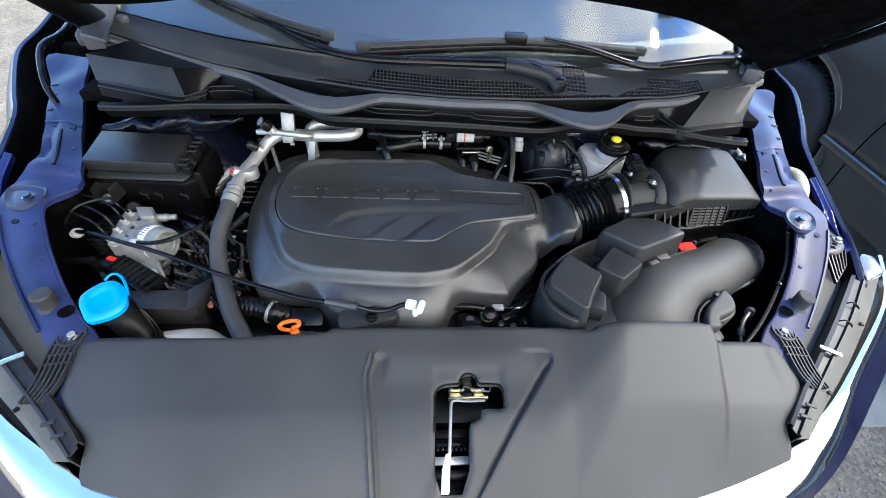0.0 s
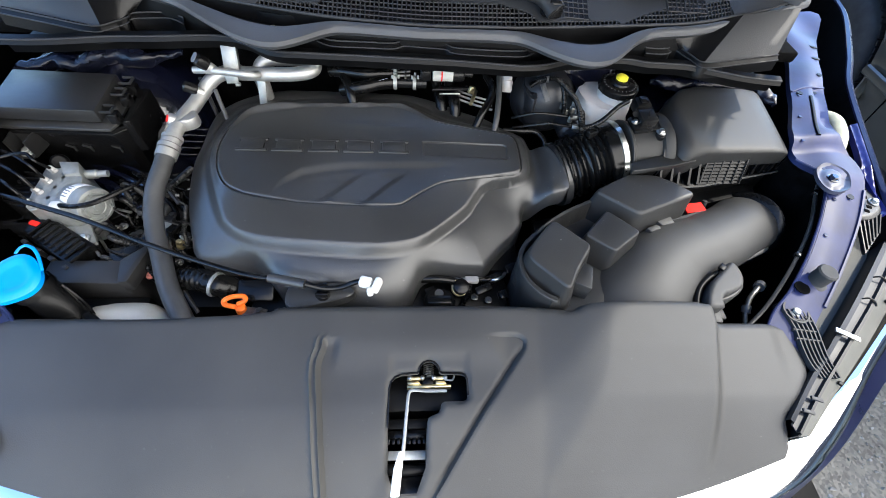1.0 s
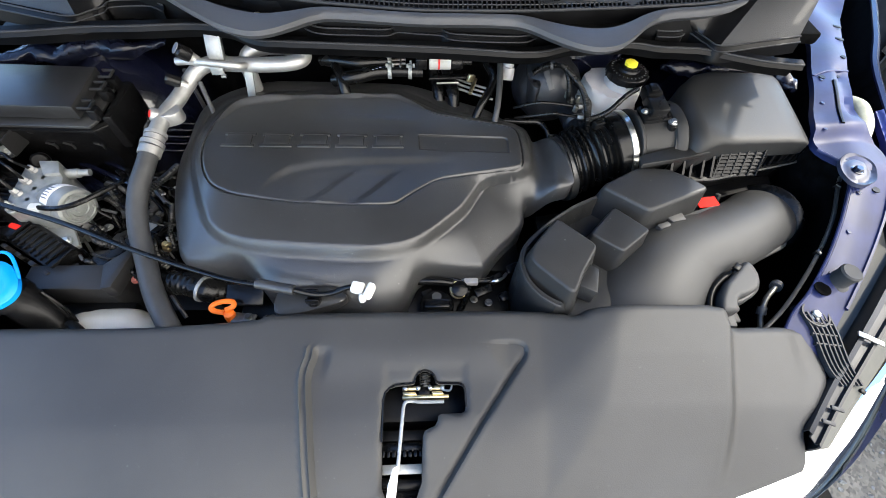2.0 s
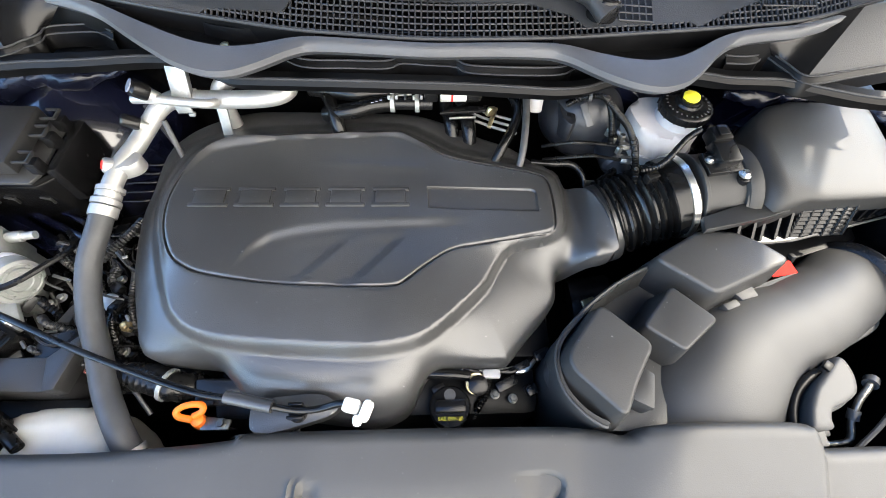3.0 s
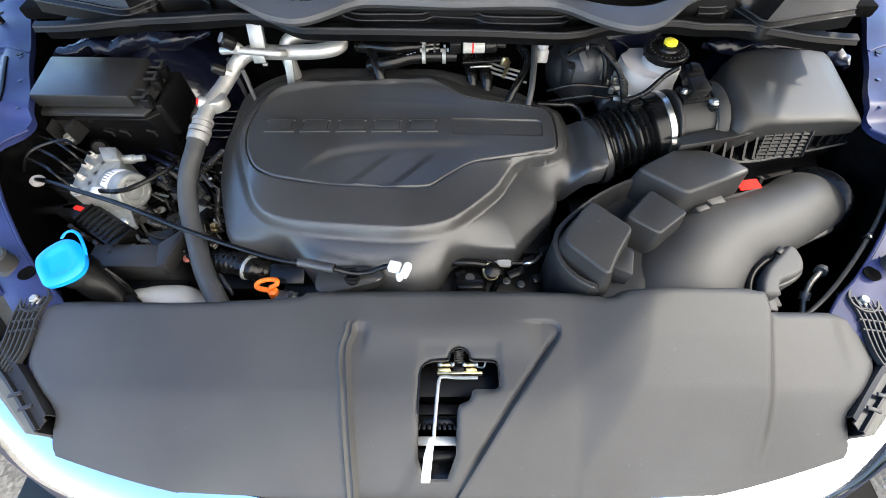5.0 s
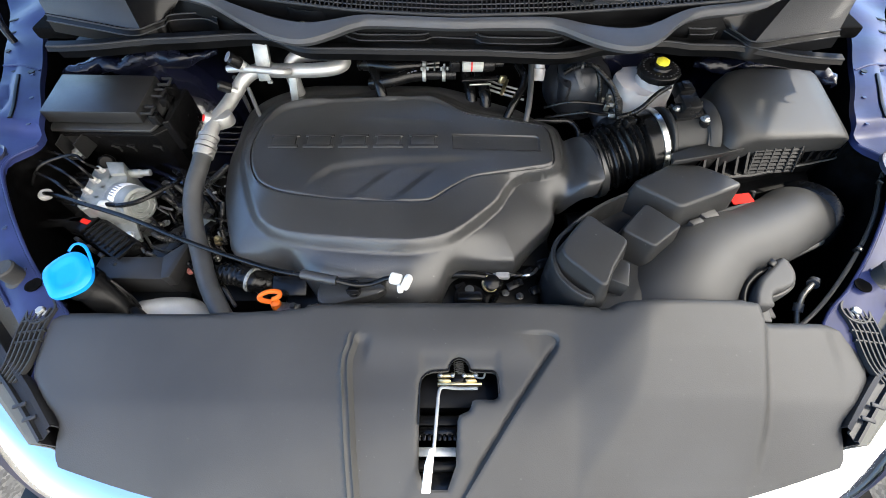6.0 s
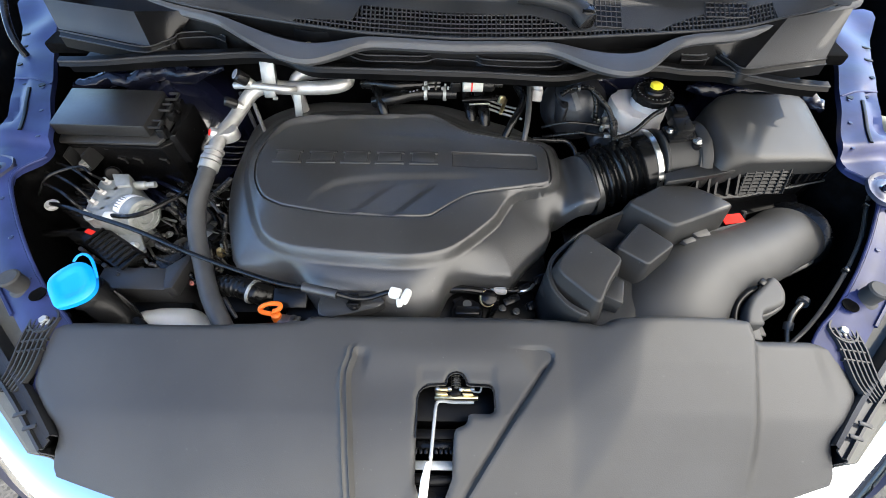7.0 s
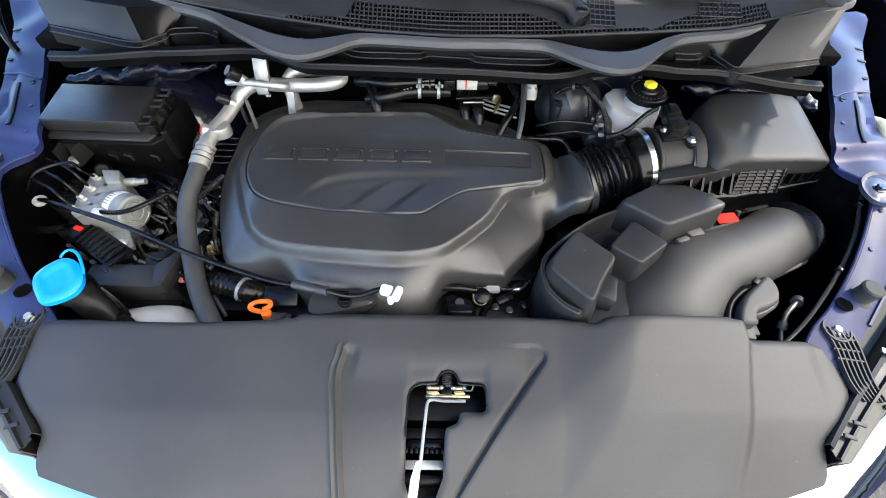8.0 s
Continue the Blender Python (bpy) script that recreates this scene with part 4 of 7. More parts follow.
def engine_height(P):
    x, y = P[:, 0], P[:, 1]
    d0, d1, d2, d3 = (seg_distance(P, lp) for lp in (L_OUT, L_LOW, L_TOP, L_PAN))
    i1, i2, i3 = (inside(P, lp) for lp in (L_LOW, L_TOP, L_PAN))
    q = ease((y - 0.30) / 0.08)
    low = 0.921 + 0.008 * q
    base = 0.895 + 0.026 * q - 0.016 * ease((0.075 - y) / 0.045)
    # the round neck towards the bellows
    neck = 0.916 + 0.032 * np.sqrt(np.clip(1 - ((y - 0.257) / 0.064) ** 2, 0, 1))
    n = ease((x - 0.178) / 0.035)
    base = base + (neck - base) * n
    t = d0 / np.maximum(d0 + d1, 1e-6)
    z_skirt = low - (low - base) * (1 - t) ** 1.25
    z_skirt -= 0.007 * (1 - np.clip(d0 / 0.007, 0, 1)) ** 2 * (1 - n)
    z_step = low + ramp(d1, 1.0, d1 + d2) * (0.0185 - 0.008 * q)
    f = d2 / np.maximum(d2 + d3, 1e-6)
    z_flat = 0.9395 + 0.0085 * f
    z = np.where(i3, 0.9480, np.where(i2, z_flat, np.where(i1, z_step, z_skirt)))
    z -= 0.0050 * (1 - np.clip((d3 - 0.0002) / 0.0016, 0, 1))
    z += np.where(i3, panel_relief(x, y), 0)
    # upturned wavy lip along the panel's back edge
    wide = np.interp(x, [-0.296, -0.28, -0.25, -0.215, -0.185, -0.155, -0.128, -0.09, -0.062, -0.03, 0.0, 0.03], [0.0, 0.007, 0.011, 0.011, 0.004, 0.007, 0.003, 0.008, 0.003, 0.007, 0.004, 0.0])
    z += np.where(i3 & (y > 0.30), 0.75 * np.clip(wide - np.maximum(d3 - 0.0018, 0), 0, 1), 0)
    d = seg_distance(P, WINDOW) * np.where(inside(P, WINDOW), 1, -1)
    z -= 0.0022 * ease((d + 0.0002) / 0.0010)
    return z


part("shell", sheet(L_OUT, engine_height, 0.0026, thick=0.004, skirt=0.030, lines=[L_LOW, offset_loop(L_LOW, 0.0025), offset_loop(L_LOW, -0.0025), offset_loop(L_LOW, -0.0055), L_TOP, offset_loop(L_TOP, -0.0025), L_PAN, offset_loop(L_PAN, 0.0016), offset_loop(L_PAN, -0.0016), offset_loop(L_PAN, -0.0045), offset_loop(L_PAN, -0.0080), WINDOW, offset_loop(WINDOW, 0.0003), offset_loop(WINDOW, -0.0010), offset_loop(L_OUT, -0.004), offset_loop(L_OUT, -0.008)]), M_COVER, ecov, smooth=60)


def emboss(x0, x1, y0=0.2545, y1=0.281):
    """A plain raised bar standing in for a moulded badge."""
    z = float(engine_height(np.array([[(x0 + x1) / 2, (y0 + y1) / 2]]))[0])
    return prism([(x0, y0), (x1, y0), (x1, y1), (x0, y1)], z - 0.003, z + 0.0021, 0.0011)


for k in range(5):
    x0 = -0.273 + k * 0.0535
    part("badge_bar", join(emboss(x0, x0 + 0.046, 0.2545, 0.2600), emboss(x0 + 0.005, x0 + 0.041, 0.2590, 0.2790), emboss(x0 + 0.001, x0 + 0.045, 0.2780, 0.2830)), M_COVER, ecov, "plain moulded badge bar")
part("neck_ring", tube([(0.2285, 0.258, 0.901), (0.2400, 0.261, 0.903)], 0.0515, seg=36, straight=True), M_COVER, ecov)
TAB = smooth_loop([(-0.168, 0.040), (-0.152, 0.045), (-0.124, 0.048), (-0.101, 0.048), (-0.088, 0.042), (-0.082, 0.034), (-0.100, 0.024), (-0.161, 0.012)], 4)
part("front_tab", prism(TAB, 0.893, 0.908, 0.002), M_COVER, ecov)
part("clip_boss", join(lathe([(0.009, 0), (0.009, 0.006), (0.0075, 0.008)], (-0.121, 0.030, 0.906), None, 20), rbox((-0.121, 0.0365, 0.921), (0.014, 0.003, 0.008), 0.001), rbox((-0.121, 0.0245, 0.917), (0.016, 0.003, 0.010), 0.001)), M_PLAST, ecov)

# ---------------------------------------------------------------- intake duct with its chambers
duct = thing("intake_duct", (0.33, 0.08, 0.80), "smooth grey black moulded air intake duct with stepped chambers", "air duct")
path = [(0.292, -0.045, 0.790), (0.300, -0.005, 0.826), (0.322, 0.045, 0.862), (0.378, 0.098, 0.880), (0.440, 0.124, 0.887), (0.500, 0.152, 0.886), (0.543, 0.178, 0.878), (0.568, 0.193, 0.852), (0.576, 0.198, 0.80), (0.576, 0.198, 0.76)]
part("trunk", tube(path, 0.06, seg=40, per=10, flat=0.78, radii=[0.090, 0.090, 0.082, 0.064, 0.053, 0.050, 0.051, 0.051, 0.051, 0.051]), M_FRONT, duct)
part("seal_ring", lathe([(0.044, 0), (0.0550, 0.001), (0.0585, 0.004), (0.0585, 0.010), (0.050, 0.013)], (0.549, 0.182, 0.868), (0.583, 0.2025, 0.842), 44), M_RUBBER, duct, "black rubber seal ring")
part("seam_lip", tube([(0.412, 0.060, 0.880), (0.428, 0.071, 0.886), (0.460, 0.084, 0.890), (0.509, 0.104, 0.891), (0.545, 0.121, 0.888), (0.562, 0.136, 0.880)], 0.0050, seg=10, flat=0.6), M_FRONT, duct)
part("mouth_lip", tube([(0.378, -0.010, 0.868), (0.381, 0.014, 0.878), (0.387, 0.036, 0.886), (0.402, 0.056, 0.890), (0.420, 0.068, 0.890)], 0.0045, seg=10), M_FRONT, duct)
TUB = [(0.178, 0.010), (0.172, 0.012), (0.157, 0.023), (0.143, 0.042), (0.138, 0.063), (0.140, 0.083), (0.150, 0.101), (0.169, 0.120), (0.191, 0.139), (0.225, 0.162), (0.267, 0.183), (0.306, 0.200), (0.350, 0.218), (0.385, 0.222)]
BASE = smooth_loop(TUB + [(0.425, 0.205), (0.432, 0.178), (0.370, 0.135), (0.310, 0.095), (0.262, 0.040), (0.250, 0.012), (0.215, 0.008)], 4)


def to_wall(P):
    """Distance from the tub's outer wall."""
    W = np.array([(p.x, p.y) for p in spline([(x, y, 0) for x, y in TUB], 8)])
    return np.min(np.linalg.norm(P[:, None, :] - W[None, :, :], axis=2), axis=1)


part("chamber_base", sheet(BASE, lambda P: 0.930 - 0.030 * ease((to_wall(P) - 0.005) / 0.006), 0.004, thick=0.02, skirt=0.16, lines=[offset_loop(BASE, -0.005), offset_loop(BASE, -0.011)]), M_CHAMBER, duct, "black chamber shell", smooth=45)
part("rim_bead", tube([(x + 0.001, y - 0.001, 0.9285) for x, y in TUB], 0.0022, seg=8, per=5), M_CHAMBER, duct)


def chamber(top, z0, z1, flare=0.009, soft=0.0055, corner=0.008):
    """A box with sloping sides and well rounded upper edges, over the outline of its top."""
    wide = offset_loop(rounded(top, corner), soft * 0.55)
    return part("chamber", pillow(wide, z0, z1, soft, flare), M_CHAMBER, duct, smooth=55)


chamber([(0.266, 0.180), (0.320, 0.138), (0.416, 0.177), (0.394, 0.197), (0.368, 0.212), (0.327, 0.214)], 0.885, 0.953)
chamber([(0.190, 0.124), (0.233, 0.082), (0.206, 0.044), (0.191, 0.016), (0.151, 0.058), (0.148, 0.069), (0.153, 0.080)], 0.888, 0.951, 0.011, 0.0045)
chamber([(0.276, 0.147), (0.313, 0.110), (0.270, 0.078), (0.235, 0.104)], 0.885, 0.945, 0.008, 0.0035, 0.005)
part("step", prism([(0.223, 0.066), (0.236, 0.056), (0.226, 0.022), (0.203, 0.034)], 0.905, 0.936, 0.003), M_CHAMBER, duct)
part("tab", prism([(0.343, 0.136), (0.362, 0.143), (0.366, 0.135), (0.348, 0.128)], 0.895, 0.921, 0.002), M_FRONT, duct)
part("tab", prism([(0.362, 0.152), (0.389, 0.159), (0.392, 0.146), (0.370, 0.141)], 0.895, 0.920, 0.002), M_FRONT, duct)
part("flange", prism([(0.352, 0.140), (0.395, 0.144), (0.437, 0.154), (0.474, 0.172), (0.496, 0.186), (0.486, 0.190), (0.445, 0.174), (0.385, 0.162)], 0.900, 0.909, 0.003), M_FRONT, duct)
part("sticker", rbox((0.445, 0.187, 0.908), (0.034, 0.018, 0.002), 0.0005, (0, 0, 8)), M_RED, duct, "red warning sticker")
part("bracket_box", prism([(0.455, 0.198), (0.560, 0.236), (0.585, 0.238), (0.590, 0.26), (0.455, 0.235)], 0.80, 0.892, 0.003), M_DARK, duct)
part("bracket_post", rbox((0.482, 0.207, 0.880), (0.007, 0.008, 0.036), 0.002, (-20, 0, 10)), M_FRONT, duct)
# curved clip in front of the duct's mouth
horn = thing("duct_clip", (0.43, 0.04, 0.80), "grey plastic curved clip hooked over the intake duct", "bracket")
HC = smooth_loop([(0.386, 0.004), (0.389, 0.018), (0.397, 0.031), (0.408, 0.044), (0.424, 0.057), (0.438, 0.069), (0.447, 0.075), (0.454, 0.070), (0.456, 0.055), (0.452, 0.041), (0.445, 0.033), (0.430, 0.026), (0.416, 0.021), (0.410, 0.012), (0.407, 0.003)], 5)
part("hook", sheet(HC, lambda P: 0.923 - 0.0055 * (1 - np.sqrt(np.clip(1 - (1 - np.clip(seg_distance(P, HC) / 0.0055, 0, 1)) ** 2, 0, 1))), 0.0022, thick=0.03, skirt=0.030, lines=[offset_loop(HC, -0.0015), offset_loop(HC, -0.0035)]), M_FRONT, horn, smooth=70)
FLAP = smooth_loop([(0.418, 0.020), (0.436, 0.024), (0.452, 0.033), (0.463, 0.045), (0.464, 0.060), (0.455, 0.068), (0.440, 0.060), (0.425, 0.040)], 4)
part("flap", sheet(FLAP, lambda P: 0.908 - 0.003 * (1 - np.clip(seg_distance(P, FLAP) / 0.003, 0, 1)) ** 2, 0.003, thick=0.02, skirt=0.02, lines=[offset_loop(FLAP, -0.002)]), M_FRONT, horn)
part("pad", rbox((0.4285, 0.0640, 0.9235), (0.011, 0.008, 0.004), 0.001, (0, 0, 40)), M_DARK, horn)
part("neck", rbox((0.4010, 0.0000, 0.895), (0.021, 0.022, 0.020), 0.003, (0, 0, -6)), M_FRONT, horn)
part("edge", tube([(0.379, -0.008, 0.905), (0.381, 0.016, 0.907), (0.392, 0.037, 0.909), (0.409, 0.052, 0.911), (0.426, 0.061, 0.912)], 0.0045, seg=10), M_DARK, horn, "black rubber edge")
part("foot", rbox((0.412, 0.008, 0.884), (0.030, 0.018, 0.02), 0.003), M_BOX, horn)

# ---------------------------------------------------------------- air box, sensor pipe, bellows
airbox = thing("air_cleaner_box", (0.51, 0.30, 0.80), "black plastic air cleaner box with ribbed lower half", "air filter")


def ring_box(x, y0, y1, z0, z1, round_, n=80):
    """One rounded cross-section across x."""
    out = []
    cy, cz, hy, hz = (y0 + y1) / 2, (z0 + z1) / 2, (y1 - y0) / 2, (z1 - z0) / 2
    for k in range(n):
        a = 2 * math.pi * k / n
        c, s = math.cos(a), math.sin(a)
        e = 2 / round_
        out.append((x, cy + hy * math.copysign(abs(c) ** e, c), cz + hz * math.copysign(abs(s) ** e, s)))
    return out


rows = [ring_box(0.382, 0.232, 0.340, 0.893, 0.990, 2), ring_box(0.398, 0.230, 0.342, 0.892, 0.992, 2), ring_box(0.404, 0.237, 0.336, 0.898, 0.986, 2), ring_box(0.412, 0.229, 0.352, 0.902, 0.994, 2.6), ring_box(0.428, 0.233, 0.370, 0.925, 0.994, 3.6), ring_box(0.450, 0.240, 0.384, 0.944, 0.992, 6), ring_box(0.480, 0.243, 0.389, 0.952, 0.990, 9),
        ring_box(0.560, 0.249, 0.390, 0.953, 0.987, 10), ring_box(0.586, 0.251, 0.389, 0.954, 0.984, 10), ring_box(0.596, 0.253, 0.387, 0.955, 0.979, 9), ring_box(0.602, 0.258, 0.382, 0.957, 0.970, 8)]
# the lid falls towards the front of the car
rows = [[(x, y, z + 0.13 * (y - 0.335) * min(1, max(0, (x - 0.41) / 0.06))) for x, y, z in row] for row in rows]
bm = loft(rows, closed=True)
bmesh.ops.contextual_create(bm, geom=[e for e in bm.edges if len(e.link_faces) == 1 and abs(e.verts[0].co.x - 0.602) < 1e-4])
part("lid", bm, M_BOX, airbox, smooth=60)
part("pipe", lathe([(0.049, 0), (0.052, 0.002), (0.052, 0.006), (0.048, 0.009), (0.048, 0.052), (0.053, 0.054), (0.056, 0.06), (0.056, 0.068), (0.052, 0.070)], (0.328, 0.279, 0.938), (0.40, 0.288, 0.943), 44), M_BOX, airbox, "round sensor pipe")
part("lower_half", prism([(0.400, 0.246), (0.590, 0.258), (0.598, 0.270), (0.598, 0.388), (0.44, 0.388), (0.400, 0.34)], 0.78, 0.952, 0.004), M_DARK, airbox)


def box_seam(x):
    return 0.243 + 0.075 * (x - 0.40)


def box_rim(x):
    return 0.212 + 0.10 * max(0, min(x, 0.46) - 0.40) + 0.25 * max(0, x - 0.46)


rim = [(x, box_rim(x)) for x in (0.385, 0.43, 0.46, 0.50, 0.54, 0.58, 0.605)] + [(0.625, 0.268), (0.634, 0.290), (0.634, 0.300), (0.60, 0.300), (0.385, 0.280)]
part("rim", prism(rim, 0.919, 0.926, 0.0015), M_PLAST, airbox)
part("rim_edge", tube([(x, y - 0.001, 0.9265) for x, y in rim[:9]], 0.0016, seg=6, straight=True), M_FRONT, airbox)
part("base", prism([(x, y + 0.012) for x, y in rim[:8]] + [(0.61, 0.36), (0.40, 0.36)], 0.76, 0.919, 0.003), M_DARK, airbox)
for k in range(15):
    x = 0.388 + 0.0155 * k
    if 0.455 < x < 0.535:
        continue
    bm = bmesh.new()
    ys, yr = box_seam(x), box_rim(x) + 0.003
    bm.faces.new([bm.verts.new(p) for p in ((x, ys + 0.004, 0.957), (x, ys - 0.002, 0.957), (x, yr, 0.928), (x, yr, 0.925), (x, ys + 0.004, 0.925))])
    part("rib", thickened(bm, 0.0035), M_PLAST, airbox, smooth=0)
# patch of slanted louvres
for i in range(8):
    f = i / 7
    part("louvre", rbox((0.498 - 0.006 * f, 0.2475 - 0.022 * f, 0.9575 - 0.031 * f), (0.074, 0.0046, 0.0018), 0.0004, (35, 0, 3)), M_PLAST, airbox)
for i in range(6):
    x = 0.463 + 0.0138 * i
    part("louvre_bar", tube([(x, 0.2455 + 0.04 * (x - 0.46), 0.9585), (x - 0.006, 0.2225 + 0.04 * (x - 0.46), 0.926)], 0.0016, seg=5, straight=True), M_PLAST, airbox)
part("wing", prism([(0.322, 0.206), (0.326, 0.226), (0.393, 0.249), (0.405, 0.248), (0.436, 0.234), (0.400, 0.224)], 0.958, 0.966, 0.002), M_BOX, airbox)

sensor = thing("air_flow_sensor", (0.355, 0.282, 0.985), "black air flow sensor with plug on the intake pipe", "sensor")
part("base", rbox((0.358, 0.286, 0.990), (0.052, 0.030, 0.008), 0.002, (8, 0, 8)), M_PLAST, sensor)
part("body", rbox((0.354, 0.292, 1.000), (0.026, 0.032, 0.016), 0.002, (8, 0, 8)), M_PLAST, sensor)
part("plug", rbox((0.350, 0.312, 1.006), (0.024, 0.020, 0.018), 0.003, (8, 0, 8)), M_DARK, sensor)
part("plug_clip", rbox((0.350, 0.312, 1.0165), (0.012, 0.014, 0.004), 0.001, (8, 0, 8)), M_PLAST, sensor)
bolt((0.338, 0.286, 0.994), sensor, 0.0040)
bolt((0.376, 0.268, 0.990), sensor, 0.0048)
part("boss", lathe([(0.0075, 0), (0.0075, 0.012), (0.006, 0.013)], (0.376, 0.266, 0.976), None, 18), M_PLAST, sensor)

bellows = thing("intake_bellows", (0.28, 0.27, 0.87), "ribbed black rubber intake hose with bright steel clamps", "hose")
part("hose", tube([(0.238, 0.262, 0.908), (0.256, 0.265, 0.914), (0.284, 0.2712, 0.923), (0.311, 0.2765, 0.932)], 0.0480, seg=40, ribs=0.0034, pitch=0.0092), M_RUBBER, bellows)
part("cuff", tube([(0.307, 0.2757, 0.931), (0.318, 0.2777, 0.9348), (0.330, 0.2795, 0.938)], 0.0522, seg=40, straight=True), M_RUBBER, bellows)
part("clamp", lathe([(0.0530, 0), (0.0542, 0.0005), (0.0542, 0.0080), (0.0530, 0.0085)], (0.3175, 0.2775, 0.9345), (0.3475, 0.2825, 0.9405), 48), M_STEEL, bellows, "bright steel hose clamp")
part("clamp_screw", rbox((0.326, 0.232, 0.918), (0.012, 0.007, 0.016), 0.002, (20, 10, 0)), M_STEEL, bellows)

# ---------------------------------------------------------------- cowl
LIP = [(-0.70, 0.597), (-0.55, 0.519), (-0.407, 0.452), (-0.25, 0.408), (-0.133, 0.381), (0.009, 0.367), (0.155, 0.373), (0.30, 0.390), (0.437, 0.410), (0.585, 0.468), (0.70, 0.532)]
SCALLOP = [(-0.70, 0.585), (-0.55, 0.507), (-0.43, 0.450), (-0.385, 0.434), (-0.350, 0.418), (-0.306, 0.382), (-0.245, 0.338), (-0.200, 0.324), (-0.165, 0.338), (-0.125, 0.364), (-0.08, 0.362), (0.009, 0.355), (0.10, 0.358), (0.155, 0.356),
           (0.190, 0.330), (0.233, 0.310), (0.268, 0.310), (0.300, 0.332), (0.330, 0.368), (0.365, 0.386), (0.437, 0.398), (0.585, 0.456), (0.70, 0.520)]
SEAL = [(-0.66, 0.372), (-0.592, 0.367), (-0.554, 0.368), (-0.514, 0.373), (-0.450, 0.386), (-0.389, 0.390), (-0.310, 0.400), (-0.262, 0.396), (-0.236, 0.374), (-0.213, 0.362), (-0.080, 0.359), (0.057, 0.355), (0.159, 0.347), (0.193, 0.352), (0.228, 0.370), (0.270, 0.374), (0.335, 0.380), (0.355, 0.370), (0.431, 0.368), (0.460, 0.356), (0.512, 0.339), (0.560, 0.332), (0.62, 0.330)]
SEAL_Z = 1.044


def on_curve(table, x):
    return float(np.interp(x, [p[0] for p in table], [p[1] for p in table]))


def lip_y(x):
    return sum(on_curve(LIP, x + d) for d in (-0.03, -0.015, 0, 0.015, 0.03)) / 5


def edge_y(x):
    return sum(on_curve(SCALLOP, x + d) for d in (-0.016, -0.008, 0, 0.008, 0.016)) / 5


def seal_y(x):
    return sum(on_curve(SEAL, x + d) for d in (-0.012, 0, 0.012)) / 3


def slope_z(x, y):
    return 1.086 + 0.45 * (y - lip_y(x))


XS = [-0.69 + 1.38 * k / 200 for k in range(201)]
cowl = thing("cowl_panel", (0, 0.40, 1.03), "weathered black plastic cowl panel with air grille and scalloped front lip", "cowl")
# front band that swings forward in two scallops
rows = []
for x in XS:
    e = edge_y(x)
    gap = lip_y(x) - e
    w = 0.009 + 0.48 * max(0.0, gap - 0.012)
    sag = 0.10 * max(0.0, gap - 0.014)
    rows.append([(x, e + 0.006, 1.068 - sag), (x, e, 1.075 - sag), (x, e + 0.0015, 1.081 - sag), (x, e + w * 0.5, 1.0845 - sag), (x, e + w, 1.0855 - sag), (x, e + w + 0.0015, 1.078 - sag)])
part("front_band", thickened(loft(rows), 0.0015), M_BAND, cowl, "pale weathered front lip")
# hollows behind the scallops, their shade put in as near-black colour
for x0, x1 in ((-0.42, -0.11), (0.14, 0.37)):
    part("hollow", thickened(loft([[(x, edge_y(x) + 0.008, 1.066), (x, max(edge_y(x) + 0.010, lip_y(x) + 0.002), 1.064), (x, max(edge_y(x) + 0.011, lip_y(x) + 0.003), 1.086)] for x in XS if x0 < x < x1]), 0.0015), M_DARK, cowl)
part("grille_sill", tube([(x, lip_y(x) + 0.002, 1.0865) for x in XS][::4], 0.0024, seg=8, per=3), M_COWL, cowl)
GX0, GX1 = -0.228, 0.505
PITCH = 0.0066


def grille_depth(x):
    return np.interp(x, [-0.228, -0.15, -0.14, -0.135, 0.12, 0.165, 0.18, 0.30, 0.31, 0.345, 0.40, 0.505], [0.0066, 0.0132, 0.0132, 0.0395, 0.0330, 0.0198, 0.0066, 0.0066, 0.0, 0.0132, 0.0264, 0.0264])


part("rear_panel", thickened(loft([[(x, y, slope_z(x, y)) for y in np.linspace(lip_y(x) + (0.004 + (grille_depth(x) if GX0 < x < GX1 else 0.0)), lip_y(x) + 0.105 + 0.05 * abs(x), 7)] for x in XS]), 0.002), M_COWL, cowl)
# air grille: cross bars and long bars over a chamber coloured near-black for shade
bars = bmesh.new()
n = int((GX1 - GX0) / PITCH)
for k in range(n + 1):
    x = GX0 + (GX1 - GX0) * k / n
    d = float(grille_depth(x))
    y0, y1 = lip_y(x) + 0.003, lip_y(x) + 0.005 + d
    bmesh.ops.create_cube(bars, size=1, matrix=Matrix.Translation((x, (y0 + y1) / 2, slope_z(x, (y0 + y1) / 2) - 0.001)) @ Euler((math.atan(0.45), 0, 0)).to_matrix().to_4x4() @ Matrix.Diagonal((0.0017, (y1 - y0) * 1.1, 0.003, 1)))
part("grille_lattice", bars, M_COWL, cowl, kind="stuff", smooth=0)
for j in range(6):
    cur, groups = [], []
    for x in XS:
        good = GX0 < x < GX1 and grille_depth(x) >= PITCH * (j + 1) - 0.0005
        if good:
            cur.append(x)
        elif cur:
            groups.append(cur)
            cur = []
    for g in groups:
        if len(g) > 2:
            part("grille_bar", tube([(x, lip_y(x) + 0.004 + PITCH * (j + 1), slope_z(x, lip_y(x) + 0.004 + PITCH * (j + 1)) - 0.0008) for x in g], 0.00105, seg=6, straight=True), M_COWL, cowl)
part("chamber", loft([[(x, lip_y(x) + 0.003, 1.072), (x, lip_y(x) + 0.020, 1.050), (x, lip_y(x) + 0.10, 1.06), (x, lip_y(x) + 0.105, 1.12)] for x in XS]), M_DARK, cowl)
